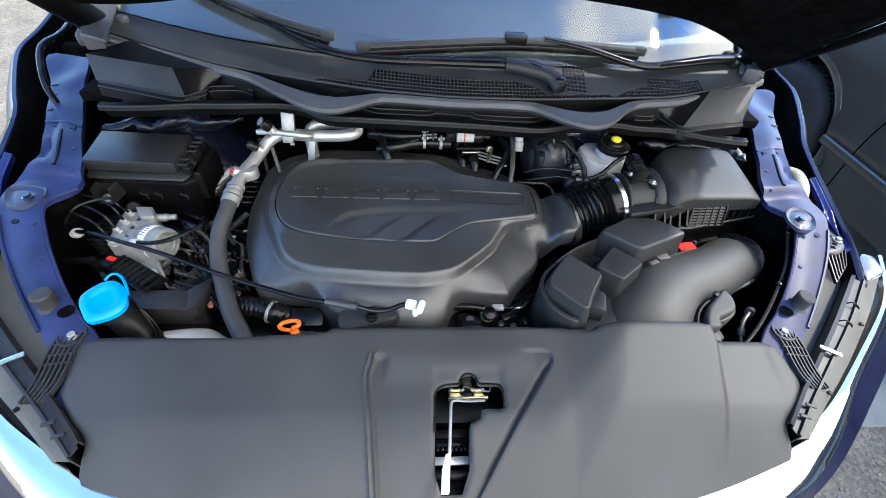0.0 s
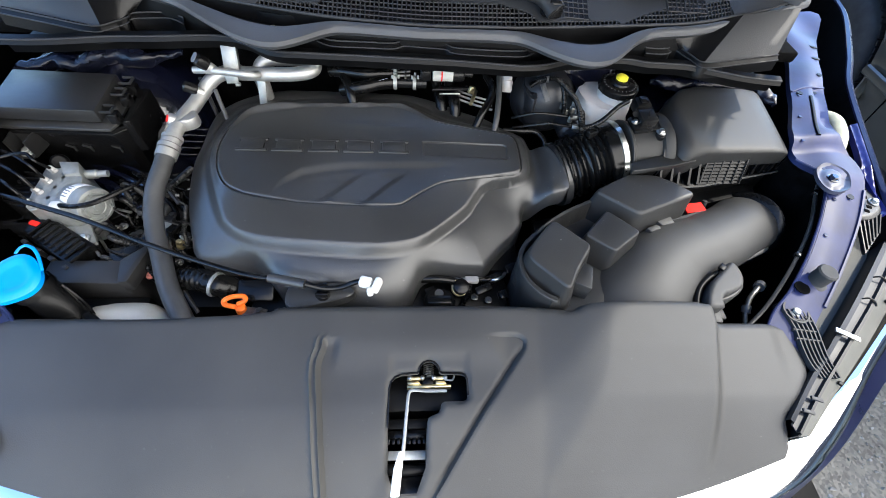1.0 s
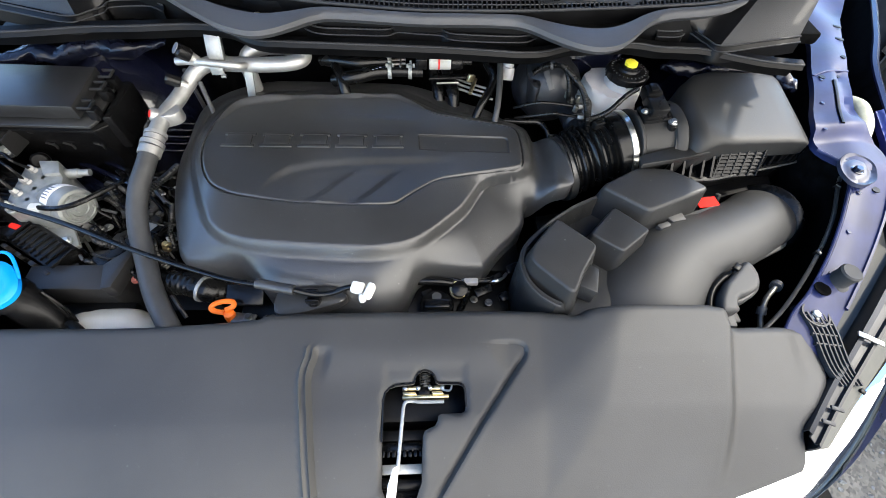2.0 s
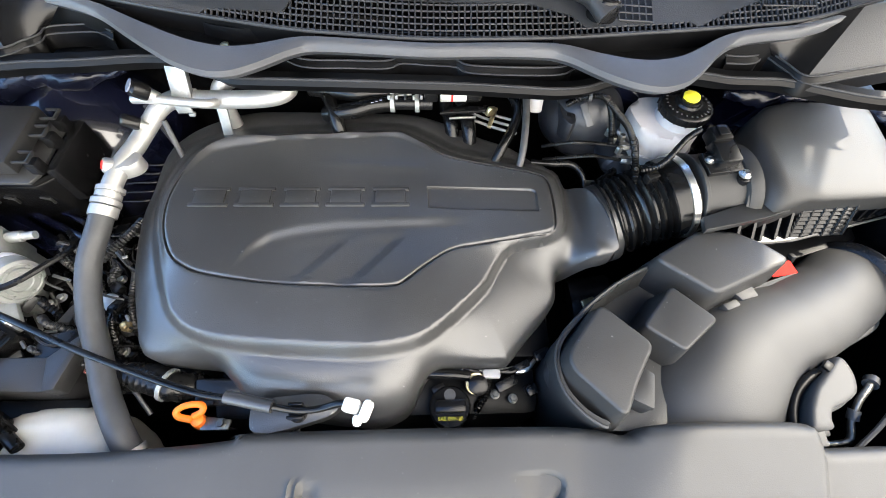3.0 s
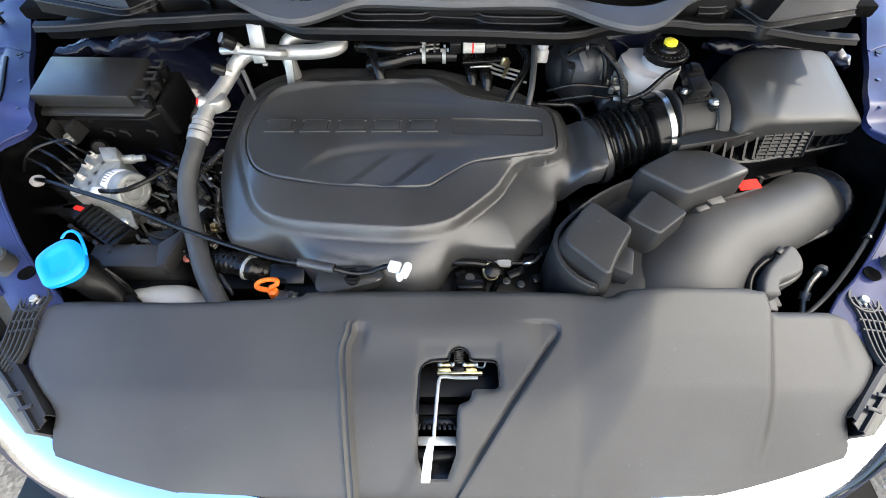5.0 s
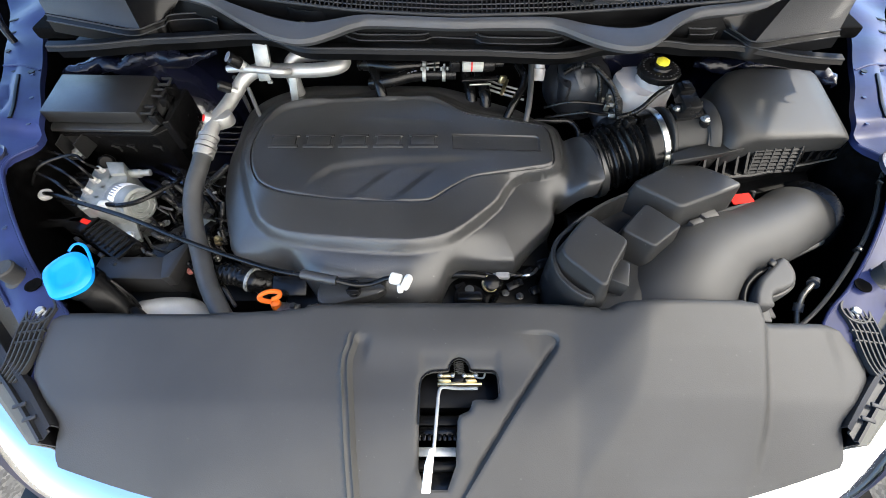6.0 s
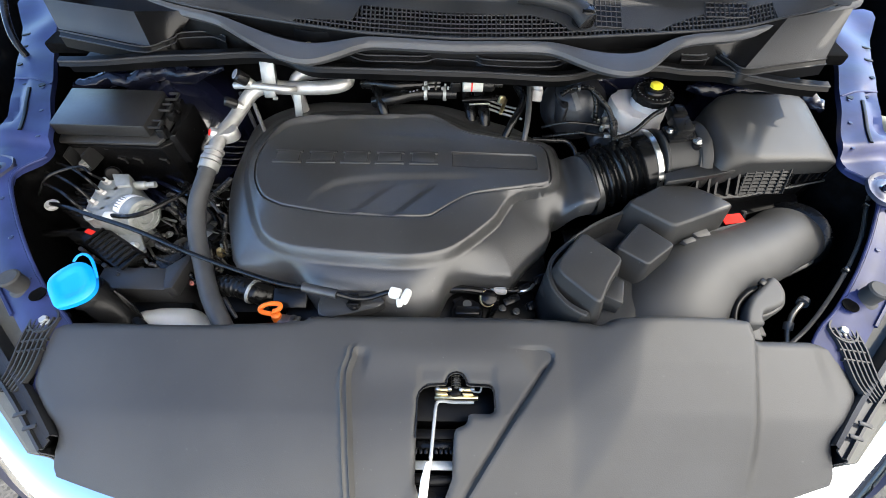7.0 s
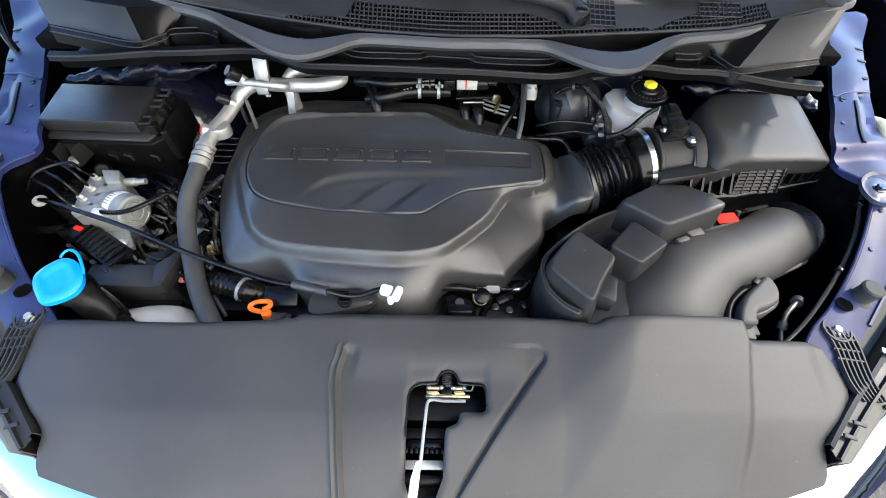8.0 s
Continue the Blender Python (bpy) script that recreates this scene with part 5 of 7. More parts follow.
# tray under the band, down to the rubber seal, near-black for the hood's shade
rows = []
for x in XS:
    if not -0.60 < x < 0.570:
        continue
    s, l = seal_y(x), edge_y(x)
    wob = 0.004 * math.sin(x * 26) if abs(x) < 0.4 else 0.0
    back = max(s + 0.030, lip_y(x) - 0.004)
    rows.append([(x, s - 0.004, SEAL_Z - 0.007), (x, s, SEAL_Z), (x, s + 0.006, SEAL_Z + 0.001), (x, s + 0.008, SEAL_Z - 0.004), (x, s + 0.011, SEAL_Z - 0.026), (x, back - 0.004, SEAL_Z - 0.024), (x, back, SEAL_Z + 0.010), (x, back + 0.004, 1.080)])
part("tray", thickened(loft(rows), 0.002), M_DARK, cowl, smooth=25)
part("seal", tube([(x, seal_y(x) - 0.002, SEAL_Z) for x in XS if -0.60 < x < 0.570][::3], 0.0016, seg=10, per=4), M_COWL, cowl, "grey black rubber edge seal")
# raised beads along the tray, in pairs; their highlights are put in as paler plastic
BEADS = ([(-0.624, 0.438), (-0.545, 0.415), (-0.471, 0.395), (-0.446, 0.411), (-0.434, 0.423), (-0.430, 0.437), (-0.387, 0.443), (-0.371, 0.439), (-0.355, 0.428)],
         [(-0.162, 0.404), (-0.132, 0.383), (-0.080, 0.381), (-0.037, 0.381), (-0.020, 0.390), (0.006, 0.388), (0.041, 0.385), (0.062, 0.374), (0.152, 0.372), (0.179, 0.384), (0.199, 0.397)],
         [(0.364, 0.397), (0.388, 0.396), (0.404, 0.400), (0.417, 0.411), (0.432, 0.383), (0.449, 0.361), (0.515, 0.375), (0.587, 0.392)])
for run in BEADS:
    part("bead", tube([(x, y, 1.0525) for x, y in run], 0.0012, seg=8, per=5), M_COWL, cowl)
    part("bead", tube([(x, y - 0.0065, 1.0470) for x, y in run], 0.0010, seg=8, per=5), M_COWL, cowl)
    # near-black walls carry the shade below the beads
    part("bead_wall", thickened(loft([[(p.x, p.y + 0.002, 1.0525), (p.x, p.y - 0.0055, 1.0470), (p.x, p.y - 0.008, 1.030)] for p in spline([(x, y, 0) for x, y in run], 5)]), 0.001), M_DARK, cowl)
part("bead", tube([(0.364, 0.397, 1.0525), (0.360, 0.407, 1.054), (0.370, 0.417, 1.055), (0.412, 0.419, 1.055), (0.418, 0.411, 1.0535)], 0.0012, seg=8, per=4), M_COWL, cowl)
# end boxes of the tray, with shade put in as darker plastic on some faces
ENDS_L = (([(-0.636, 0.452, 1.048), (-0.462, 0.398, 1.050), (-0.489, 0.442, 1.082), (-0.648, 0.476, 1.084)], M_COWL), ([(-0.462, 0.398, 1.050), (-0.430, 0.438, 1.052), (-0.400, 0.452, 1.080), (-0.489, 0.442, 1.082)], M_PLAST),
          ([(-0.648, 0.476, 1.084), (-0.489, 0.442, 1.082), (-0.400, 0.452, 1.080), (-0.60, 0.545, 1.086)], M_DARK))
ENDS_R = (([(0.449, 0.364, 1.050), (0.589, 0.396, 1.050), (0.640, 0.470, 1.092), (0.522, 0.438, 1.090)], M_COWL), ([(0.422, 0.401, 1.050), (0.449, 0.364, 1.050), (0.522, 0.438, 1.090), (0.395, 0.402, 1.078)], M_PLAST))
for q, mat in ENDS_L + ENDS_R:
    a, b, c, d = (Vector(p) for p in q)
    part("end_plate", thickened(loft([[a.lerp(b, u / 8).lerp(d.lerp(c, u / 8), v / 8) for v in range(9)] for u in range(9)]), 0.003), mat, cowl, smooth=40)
# small vent patches behind the main grille: near-black sheets for shaded openings, crossed by bars
for x0, x1, y0, y1, nx, ny in ((0.217, 0.256, 0.396, 0.452, 5, 7), (0.388, 0.456, 0.424, 0.446, 9, 3)):
    def vent_z(x, y):
        return slope_z(x, y) + 0.0012

    slant = 0.10 if x0 > 0.3 else 0.0
    bm = bmesh.new()
    bm.faces.new([bm.verts.new((x, y + slant * (x - x0), vent_z(x, y + slant * (x - x0)) - 0.0004)) for x, y in ((x0, y0), (x1, y0), (x1, y1), (x0, y1))])
    part("vent", thickened(bm, 0.0006), M_DARK, cowl, smooth=0)
    for k in range(nx + 1):
        x = x0 + (x1 - x0) * k / nx
        o = slant * (x - x0)
        part("vent_bar", tube([(x, y0 + o, vent_z(x, y0 + o)), (x, y1 + o, vent_z(x, y1 + o))], 0.0011, seg=6, straight=True), M_COWL, cowl)
    for k in range(ny + 1):
        y = y0 + (y1 - y0) * k / ny
        part("vent_bar", tube([(x0, y, vent_z(x0, y)), (x1, y + slant * (x1 - x0), vent_z(x1, y + slant * (x1 - x0)))], 0.0011, seg=6, straight=True), M_COWL, cowl)
part("push_pin", lathe([(0.0045, 0), (0.0045, 0.002), (0.002, 0.003)], (-0.211, 0.385, 1.066), None, 12), M_BRASS, cowl, "brass coloured clip")

# hinge covers and hinges at the cowl's ends
def hinge(side):
    h = part("hinge", prism([(side * 0.640, 0.500), (side * 0.672, 0.505), (side * 0.715, 0.620), (side * 0.66, 0.640)], 1.085, 1.105, 0.004), M_HOSE, car, "grey metal hood hinge")
    part("leaf", join(rbox((side * 0.652, 0.545, 1.118), (0.050, 0.100, 0.008), 0.004, (24, 0, -side * 15)), rbox((side * 0.640, 0.505, 1.100), (0.030, 0.030, 0.030), 0.004, (0, 0, -side * 25))), M_BAND, h, "pale grey hinge leaf")
    if side < 0:
        part("cover", prism([(-0.705, 0.605), (-0.632, 0.465), (-0.580, 0.442), (-0.612, 0.53), (-0.645, 0.622)], 1.116, 1.124, 0.003), M_BAND, h, "grey hinge cover")
    part("cap", lathe([(0.011, 0), (0.011, 0.006), (0.008, 0.010), (0, 0.011)], (side * 0.60, 0.545, 1.118), None, 22), M_COWL, h)
    bolt((side * 0.640, 0.508, 1.116), car, 0.007, mat=M_COWL, name="hinge_bolt")


for side in (1, -1):
    hinge(side)
part("drain_hose", tube([(-0.95, 0.86, 1.06), (-0.885, 0.80, 1.055), (-0.835, 0.755, 1.05), (-0.810, 0.69, 1.05), (-0.800, 0.64, 1.05), (-0.795, 0.57, 1.05), (-0.76, 0.49, 1.02), (-0.735, 0.46, 0.985)], 0.0058, seg=14), M_RUBBER, car, "black drain hose")
part("foam_block", tube([(0.716, 0.365, 0.955), (0.724, 0.338, 0.965), (0.712, 0.300, 0.963), (0.688, 0.268, 0.958)], 0.015, seg=18), M_FOAM, car, "pale yellow foam block")

# ---------------------------------------------------------------- windscreen, cabin and wipers
screen = thing("windscreen", (0, 0.55, 1.1), "raked laminated windscreen reflecting blue sky and cloud", "windscreen")


def screen_point(x, v):
    """v metres up the glass from its lower edge."""
    y = lip_y(x) * 0.6 + 0.4 * (0.367 + 0.36 * x * x) + 0.078 + v * 0.86
    return (x, y, slope_z(x, lip_y(x) + 0.078) + 0.006 + v * 0.51 + 0.02 * v * (1 - (x / 0.7) ** 2))


part("glass", thickened(loft([[screen_point(-0.70 + 1.4 * k / 40, v) for k in range(41)] for v in np.linspace(-0.02, 1.15, 24)]), 0.005), M_GLASS, screen)
bpy.data.objects["glass"].visible_shadow = False
for side in (1, -1):
    part("pillar", tube([(side * 0.715, screen_point(0.70, v)[1], screen_point(0.70, v)[2] + 0.005) for v in (-0.02, 0.3, 0.7, 1.15)], 0.045, seg=14, flat=0.8), M_PAINT, screen, "dark blue windscreen pillar")
cabin = thing("dashboard", (0, 1.0, 1.0), "dark dashboard and cabin behind the windscreen", "dashboard")
part("dash_top", rbox((0, 0.95, 1.03), (1.36, 0.80, 0.10), 0.03), M_DASH, cabin)
part("cabin_back", rbox((0, 1.95, 1.2), (1.36, 0.05, 0.86), 0.02), M_DASH, cabin)
part("roof_lining", rbox((0, 2.15, 1.70), (1.1, 0.8, 0.03), 0.02), M_DASH, cabin)
for side in (1, -1):
    part("door_card", rbox((side * 0.73, 1.25, 1.15), (0.03, 1.1, 0.7), 0.01), M_DASH, cabin)


def wiper(arm, blade, hub, label):
    w = thing("wiper", hub, label, "wiper", "wipers")
    part("arm", tube(arm, 0.0085, seg=10, per=6, flat=0.75, radii=[0.013, 0.012, 0.010, 0.009, 0.008, 0.007]), M_PLAST, w)
    part("blade", tube(blade, 0.0085, seg=10, per=6, flat=0.8), M_COWL, w, "grey black blade spoiler")
    part("rubber", tube([(x, y - 0.004, z - 0.010) for x, y, z in blade], 0.004, seg=8, per=6, flat=1.6), M_RUBBER, w)
    for p in (blade[0], blade[-1]):
        part("end_cap", rbox(p, (0.024, 0.018, 0.016), 0.004), M_COWL, w)
    part("hub", lathe([(0.016, 0), (0.017, 0.010), (0.014, 0.020), (0.010, 0.023), (0, 0.0235)], (hub[0], hub[1], hub[2] - 0.006), None, 26), M_PLAST, w)
    return w


w1 = wiper([(0.195, 0.395, 1.112), (0.150, 0.412, 1.128), (0.105, 0.420, 1.128), (-0.020, 0.420, 1.126), (-0.144, 0.424, 1.124), (-0.234, 0.446, 1.130), (-0.318, 0.494, 1.148), (-0.40, 0.546, 1.168), (-0.47, 0.60, 1.19)],
           [(-0.62, 0.685, 1.215), (-0.50, 0.60, 1.188), (-0.404, 0.539, 1.170), (-0.307, 0.492, 1.156), (-0.212, 0.458, 1.146)], (0.195, 0.395, 1.105), "long black wiper arm with blade resting on the windscreen")
part("elbow", tube([(0.20, 0.385, 1.106), (0.180, 0.405, 1.118), (0.135, 0.414, 1.126), (0.100, 0.418, 1.128)], 0.017, seg=14, flat=0.7), M_COWL, w1)
w2 = wiper([(0.606, 0.530, 1.118), (0.535, 0.505, 1.124), (0.450, 0.475, 1.124), (0.367, 0.452, 1.126), (0.264, 0.462, 1.146), (0.175, 0.466, 1.158)],
           [(-0.150, 0.437, 1.138), (-0.025, 0.446, 1.147), (0.115, 0.461, 1.153), (0.242, 0.470, 1.150), (0.368, 0.480, 1.142)], (0.606, 0.53, 1.112), "black wiper arm and blade lying across the windscreen base")
part("bracket", rbox((0.120, 0.462, 1.158), (0.040, 0.022, 0.016), 0.003), M_PLAST, w2)

# ---------------------------------------------------------------- open hood
hood = thing("open_hood", (0, 0.56, 1.10), "open hood seen from below with black lined underside", "hood")
PIVOT, OPEN = Vector((0, 0.585, 1.098)), radians(40)


def hood_point(x, y, h=0.0):
    """A point of the closed hood, swung open about its hinges."""
    d, z = PIVOT.y - y, 0.02 + h
    return (x, PIVOT.y - d * math.cos(OPEN) + z * math.sin(OPEN), PIVOT.z + d * math.sin(OPEN) + z * math.cos(OPEN))


def hood_half(g):
    """Half the hood's width, from the hinges (0) to the tip (1)."""
    return float(np.interp(g, [0, 0.22, 0.36, 0.62, 0.75, 1], [0.665, 0.682, 0.700, 0.728, 0.715, 0.660]))


def hood_rows(h, inset):
    rows = []
    for k in range(41):
        f = -1 + 2 * k / 40
        row = []
        for j in range(13):
            g = j / 12
            half = hood_half(g) - inset
            x = f * half
            rear = lip_y(x) + 0.012 - inset - (0.10 * f ** 6 if f < 0 else 0.0)
            tip = -0.205 + 0.11 * (x / 0.6) ** 2 + inset
            y = rear + (tip - rear) * g
            row.append(hood_point(x, y, h + 0.03 * math.sin(math.pi * g * 0.7) - (0.055 if f > 0 else 0.015) * f ** 4))
        rows.append(row)
    return rows


part("outer_panel", thickened(loft(hood_rows(0.012, 0.0)), 0.003), M_PAINT, hood, "dark blue painted outer panel")
part("inner_panel", thickened(loft(hood_rows(-0.012, 0.012)), 0.003), M_MATT, hood, "black inner lining")
for side in (1, -1):
    part("side_flange", tube([hood_point(side * (hood_half(g) - 0.022), 0.545 + (-0.10 - 0.545) * g, -0.038 + 0.02 * math.sin(math.pi * g * 0.7)) for g in (0, 0.2, 0.4, 0.6, 0.8, 1)], 0.017, seg=10, flat=1.5), M_DARK, hood, "black hood edge")
    part("hinge_arm", tube([(side * 0.668, 0.585, 1.095), (side * 0.668, 0.560, 1.120), (side * 0.665, 0.500, 1.165), (side * 0.660, 0.44, 1.215)], 0.012, seg=10), M_DARK, hood, "black hinge arm")
part("strut", tube([(0.700, 0.570, 1.085), (0.700, 0.500, 1.135), (0.698, 0.420, 1.195), (0.695, 0.33, 1.265)], 0.009, seg=10), M_DARK, hood, "black hood strut")
for y, z in ((0.510, 1.135), (0.440, 1.190)):
    part("strut_bracket", rbox((0.690, y, z), (0.012, 0.016, 0.012), 0.003), M_DULL, hood, "dull metal strut bracket")
part("lining_pad", thickened(loft([r[1:-1] for r in hood_rows(-0.030, 0.10)][3:-3]), 0.01), M_MATT, hood, "black felt pad")

# ---------------------------------------------------------------- neighbouring car
ncar = thing("parked_car", (2.9, 0.2, 0), "dark parked car standing on the concrete beside the minivan", "car")
WY, WZ = 1.76, 0.335


def wheel_cut(y):
    return [(y + 0.40 * math.cos(a), WZ + 0.40 * math.sin(a)) for a in np.linspace(-0.05, math.pi + 0.05, 18)]


side_line = [(-2.05, 0.30), (-2.2, 0.60), (-2.15, 0.95), (2.6, 0.92), (2.7, 0.62), (2.6, 0.30)] + wheel_cut(WY) + [(WY - 0.42, 0.22), (WY - 2.38, 0.22)] + wheel_cut(WY - 2.8)
for mirrored in (False, True):
    bm = sheet(np.array(side_line), lambda P: 1.98 + 0.05 * ((P[:, 1] - 0.6) / 0.35) ** 2 + 0.012 * np.cos((P[:, 1] - 0.3) * 18), 0.08, thick=-0.10, skirt=-0.10)
    for v in bm.verts:
        v.co = Vector((5.70 - v.co.z if mirrored else v.co.z, v.co.x, v.co.y))
    part("side_panel", bm, M_NCAR, ncar)
ROOF = [(-2.2, 0.93), (-2.0, 0.985), (-1.55, 1.03), (-1.0, 1.34), (-0.6, 1.42), (0.1, 1.44), (0.6, 1.38), (1.25, 1.03), (1.9, 0.99), (2.45, 0.95), (2.68, 0.88)]
rows = []
for y, top in ROOF:
    g = (top - 0.95) / 0.49
    half = [(2.025, 0.90), (2.035, 0.93), (2.07, 0.955), (2.09 + 0.20 * max(0, g), max(0.90, top - 0.05)), (2.18 + 0.22 * max(0, g), top - 0.012), (2.85, top)]
    row = [(x, y, min(z, top)) for x, z in half]
    rows.append(row + [(5.70 - x, y, z) for x, y, z in row[-2::-1]])
part("shoulder", thickened(loft(rows), 0.01), M_NCAR, ncar, "dark roof and bonnet")
for x in (2.0, 3.70):
    for y0, y1 in ((-1.2, -0.35), (-0.28, 0.62)):
        lean = 0.20 if x < 2.5 else -0.20
        bm = bmesh.new()
        o = -0.004 if x < 2.5 else 0.004
        bx = (2.075 if x < 2.5 else 3.625) + o
        bm.faces.new([bm.verts.new(p) for p in ((bx, y0 - 0.12, 0.985), (bx, y1 + 0.16, 0.985), (bx + lean * 0.86, y1 - 0.14, 1.29), (bx + lean * 0.86, y0 + 0.12, 1.29))])
        part("window", thickened(bm, 0.006), M_DASH, ncar, "dark side window")
part("seam", tube([(1.975, 1.20, 0.30), (1.965, 1.20, 0.60), (2.02, 1.15, 0.92)], 0.003, seg=6), M_MATT, ncar)
part("moulding", tube([(1.96, -2.4, 0.46), (1.96, 0.0, 0.46), (1.96, 1.38, 0.47)], 0.012, seg=8, flat=1.8), M_NCAR, ncar)
part("under_body", rbox((2.85, 0.2, 0.34), (1.30, 4.5, 0.24), 0.02), M_MATT, ncar)
wheel = part("wheel", lathe([(0.20, 0), (0.20, 0.01), (0.15, 0.02), (0.05, 0.015), (0.0, 0.012)], (2.005, WY, WZ), (-2, WY, WZ), 36), M_CAST, ncar, "silver wheel rim")
tread = lathe([(0.205, 0.0), (0.235, -0.012), (0.285, -0.014), (0.318, 0.0), (0.333, 0.025), (0.335, 0.10), (0.333, 0.19), (0.30, 0.21), (0.205, 0.20)], (1.995, WY, WZ), (3.26, WY, WZ), 64)
part("tyre", tread, M_TYRE, wheel, "black rubber tyre")
blocks = bmesh.new()
for k in range(72):
    a = 2 * math.pi * k / 72
    for j in range(3):
        bmesh.ops.create_cube(blocks, size=1, matrix=Matrix.Translation((2.045 + 0.05 * j, WY + 0.335 * math.cos(a + 0.02 * j), WZ + 0.335 * math.sin(a + 0.02 * j))) @ Euler((a, 0, 0)).to_matrix().to_4x4() @ Matrix.Diagonal((0.042, 0.010, 0.020, 1)))
part("tread", blocks, M_TYRE, wheel, kind="stuff", smooth=0)
part("wheel_liner", loft([[(x, WY + 0.405 * math.cos(a), WZ + 0.405 * math.sin(a)) for a in np.linspace(-0.1, math.pi + 0.1, 20)] for x in (1.99, 2.48)]), M_MATT, ncar)
part("wheel_arch", tube([(2., WY + 0.41 * math.cos(a), WZ + 0.41 * math.sin(a)) for a in np.linspace(0, math.pi, 12)], 0.02, seg=8), M_NCAR, ncar)

# the minivan's cabin shell, roof and front wheels, behind and below the bay
def shell_row(y_base, y_roof):
    prof = [(0.97, 0.30), (1.0, 0.60), (0.99, 0.95), (0.965, 1.03), (0.86, 1.40), (0.76, 1.66), (0.60, 1.73), (0.0, 1.76)]
    row = []
    for x, z in prof:
        y = y_base + (y_roof - y_base) * max(0.0, (z - 1.03) / 0.73)
        row.append((x, y, z))
    return row + [(-x, y, z) for x, y, z in row[-2::-1]]


part("cabin_shell", thickened(loft([shell_row(a, b) for a, b in ((1.02, 1.72), (1.6, 1.9), (2.4, 2.4), (3.4, 3.4), (4.3, 4.2), (4.45, 4.3))]), 0.004), M_PAINT, car, "dark blue doors and roof")
part("tailgate", rbox((0, 4.36, 1.0), (1.75, 0.04, 1.3), 0.02), M_PAINT, car)
for side in (1, -1):
    for y in (0.47, 3.45):
        wheel = part("wheel", lathe([(0.20, 0), (0.20, 0.01), (0.15, 0.02), (0.05, 0.015), (0.0, 0.012)], (side * 0.86, y, 0.335), (side * 2, y, 0.335), 36), M_CAST, car, "silver wheel rim")
        part("tyre", lathe([(0.205, 0.0), (0.30, 0.01), (0.33, 0.03), (0.335, 0.06), (0.335, 0.16), (0.33, 0.18), (0.30, 0.20), (0.205, 0.20)], (side * 0.868, y, 0.335), (0, y, 0.335), 48), M_TYRE, wheel, "black rubber tyre")
rear = part("wheel", lathe([(0.20, 0), (0.20, 0.01), (0.15, 0.02), (0.05, 0.015), (0.0, 0.012)], (2.005, WY - 2.8, WZ), (-2, WY - 2.8, WZ), 36), M_CAST, ncar, "silver wheel rim")
part("tyre", lathe([(0.205, 0.0), (0.285, -0.014), (0.318, 0.0), (0.335, 0.03), (0.335, 0.18), (0.30, 0.21), (0.205, 0.20)], (1.995, WY - 2.8, WZ), (3.26, WY - 2.8, WZ), 48), M_TYRE, rear, "black rubber tyre")

for side in (1, -1):
    for y0, y1 in ((1.75, 2.50), (2.60, 3.35), (3.45, 4.10)):
        bm = bmesh.new()
        bm.faces.new([bm.verts.new((side * x, y, z)) for x, y, z in ((0.956, y0, 1.08), (0.956, y1, 1.08), (0.852, y1, 1.44), (0.852, y0 + (0.25 if y0 < 2 else 0.0), 1.44))])
        part("side_window", thickened(bm, 0.012), M_DASH, car, "dark tinted side window")
    part("door_seam", tube([(side * 1.003, 1.62, 0.35), (side * 1.006, 1.62, 0.62), (side * 0.996, 1.62, 0.95)], 0.003, seg=6), M_DARK, car)
    rear_wheel = part("wheel", lathe([(0.20, 0), (0.20, 0.01), (0.15, 0.02), (0.0, 0.012)], (3.695, (WY, WY - 2.8)[side > 0], WZ), (8, (WY, WY - 2.8)[side > 0], WZ), 36), M_CAST, ncar, "silver wheel rim")
    part("tyre", lathe([(0.205, 0.0), (0.285, -0.014), (0.318, 0.0), (0.335, 0.03), (0.335, 0.18), (0.30, 0.21), (0.205, 0.20)], (3.705, (WY, WY - 2.8)[side > 0], WZ), (0, (WY, WY - 2.8)[side > 0], WZ), 48), M_TYRE, rear_wheel, "black rubber tyre")

# ---------------------------------------------------------------- fuse box and its neighbours
fuse = thing("fuse_box", (-0.54, 0.34, 0.85), "black plastic fuse box with flat hinged lid", "fuse box")
LID = [(-0.614, 0.293), (-0.466, 0.290), (-0.470, 0.382), (-0.626, 0.386)]
part("lid", prism(LID, 0.964, 0.985, 0.0018, top=0.995), M_LID, fuse, "smooth satin black lid")
part("rim", prism([(-0.618, 0.286), (-0.458, 0.283), (-0.452, 0.296), (-0.456, 0.386), (-0.63, 0.390)], 0.952, 0.957, 0.0015), M_COVER, fuse)
rows = [[(-0.612, 0.289, 0.952), (-0.462, 0.286, 0.952), (-0.446, 0.300, 0.952), (-0.446, 0.392, 0.952), (-0.624, 0.392, 0.952)],
        [(-0.608, 0.294, 0.925), (-0.462, 0.291, 0.925), (-0.448, 0.304, 0.925), (-0.448, 0.392, 0.925), (-0.620, 0.392, 0.925)],
        [(-0.600, 0.312, 0.860), (-0.474, 0.310, 0.860), (-0.464, 0.322, 0.860), (-0.464, 0.392, 0.860), (-0.612, 0.392, 0.860)],
        [(-0.596, 0.318, 0.800), (-0.478, 0.316, 0.800), (-0.468, 0.328, 0.800), (-0.468, 0.392, 0.800), (-0.608, 0.392, 0.800)]]
part("body", loft(rows, closed=True), M_PLAST, fuse, smooth=20)
part("lip", prism([(-0.612, 0.2885), (-0.460, 0.2855), (-0.444, 0.300), (-0.450, 0.300), (-0.462, 0.2885), (-0.612, 0.2915)], 0.941, 0.946, 0.001), M_PLAST, fuse)
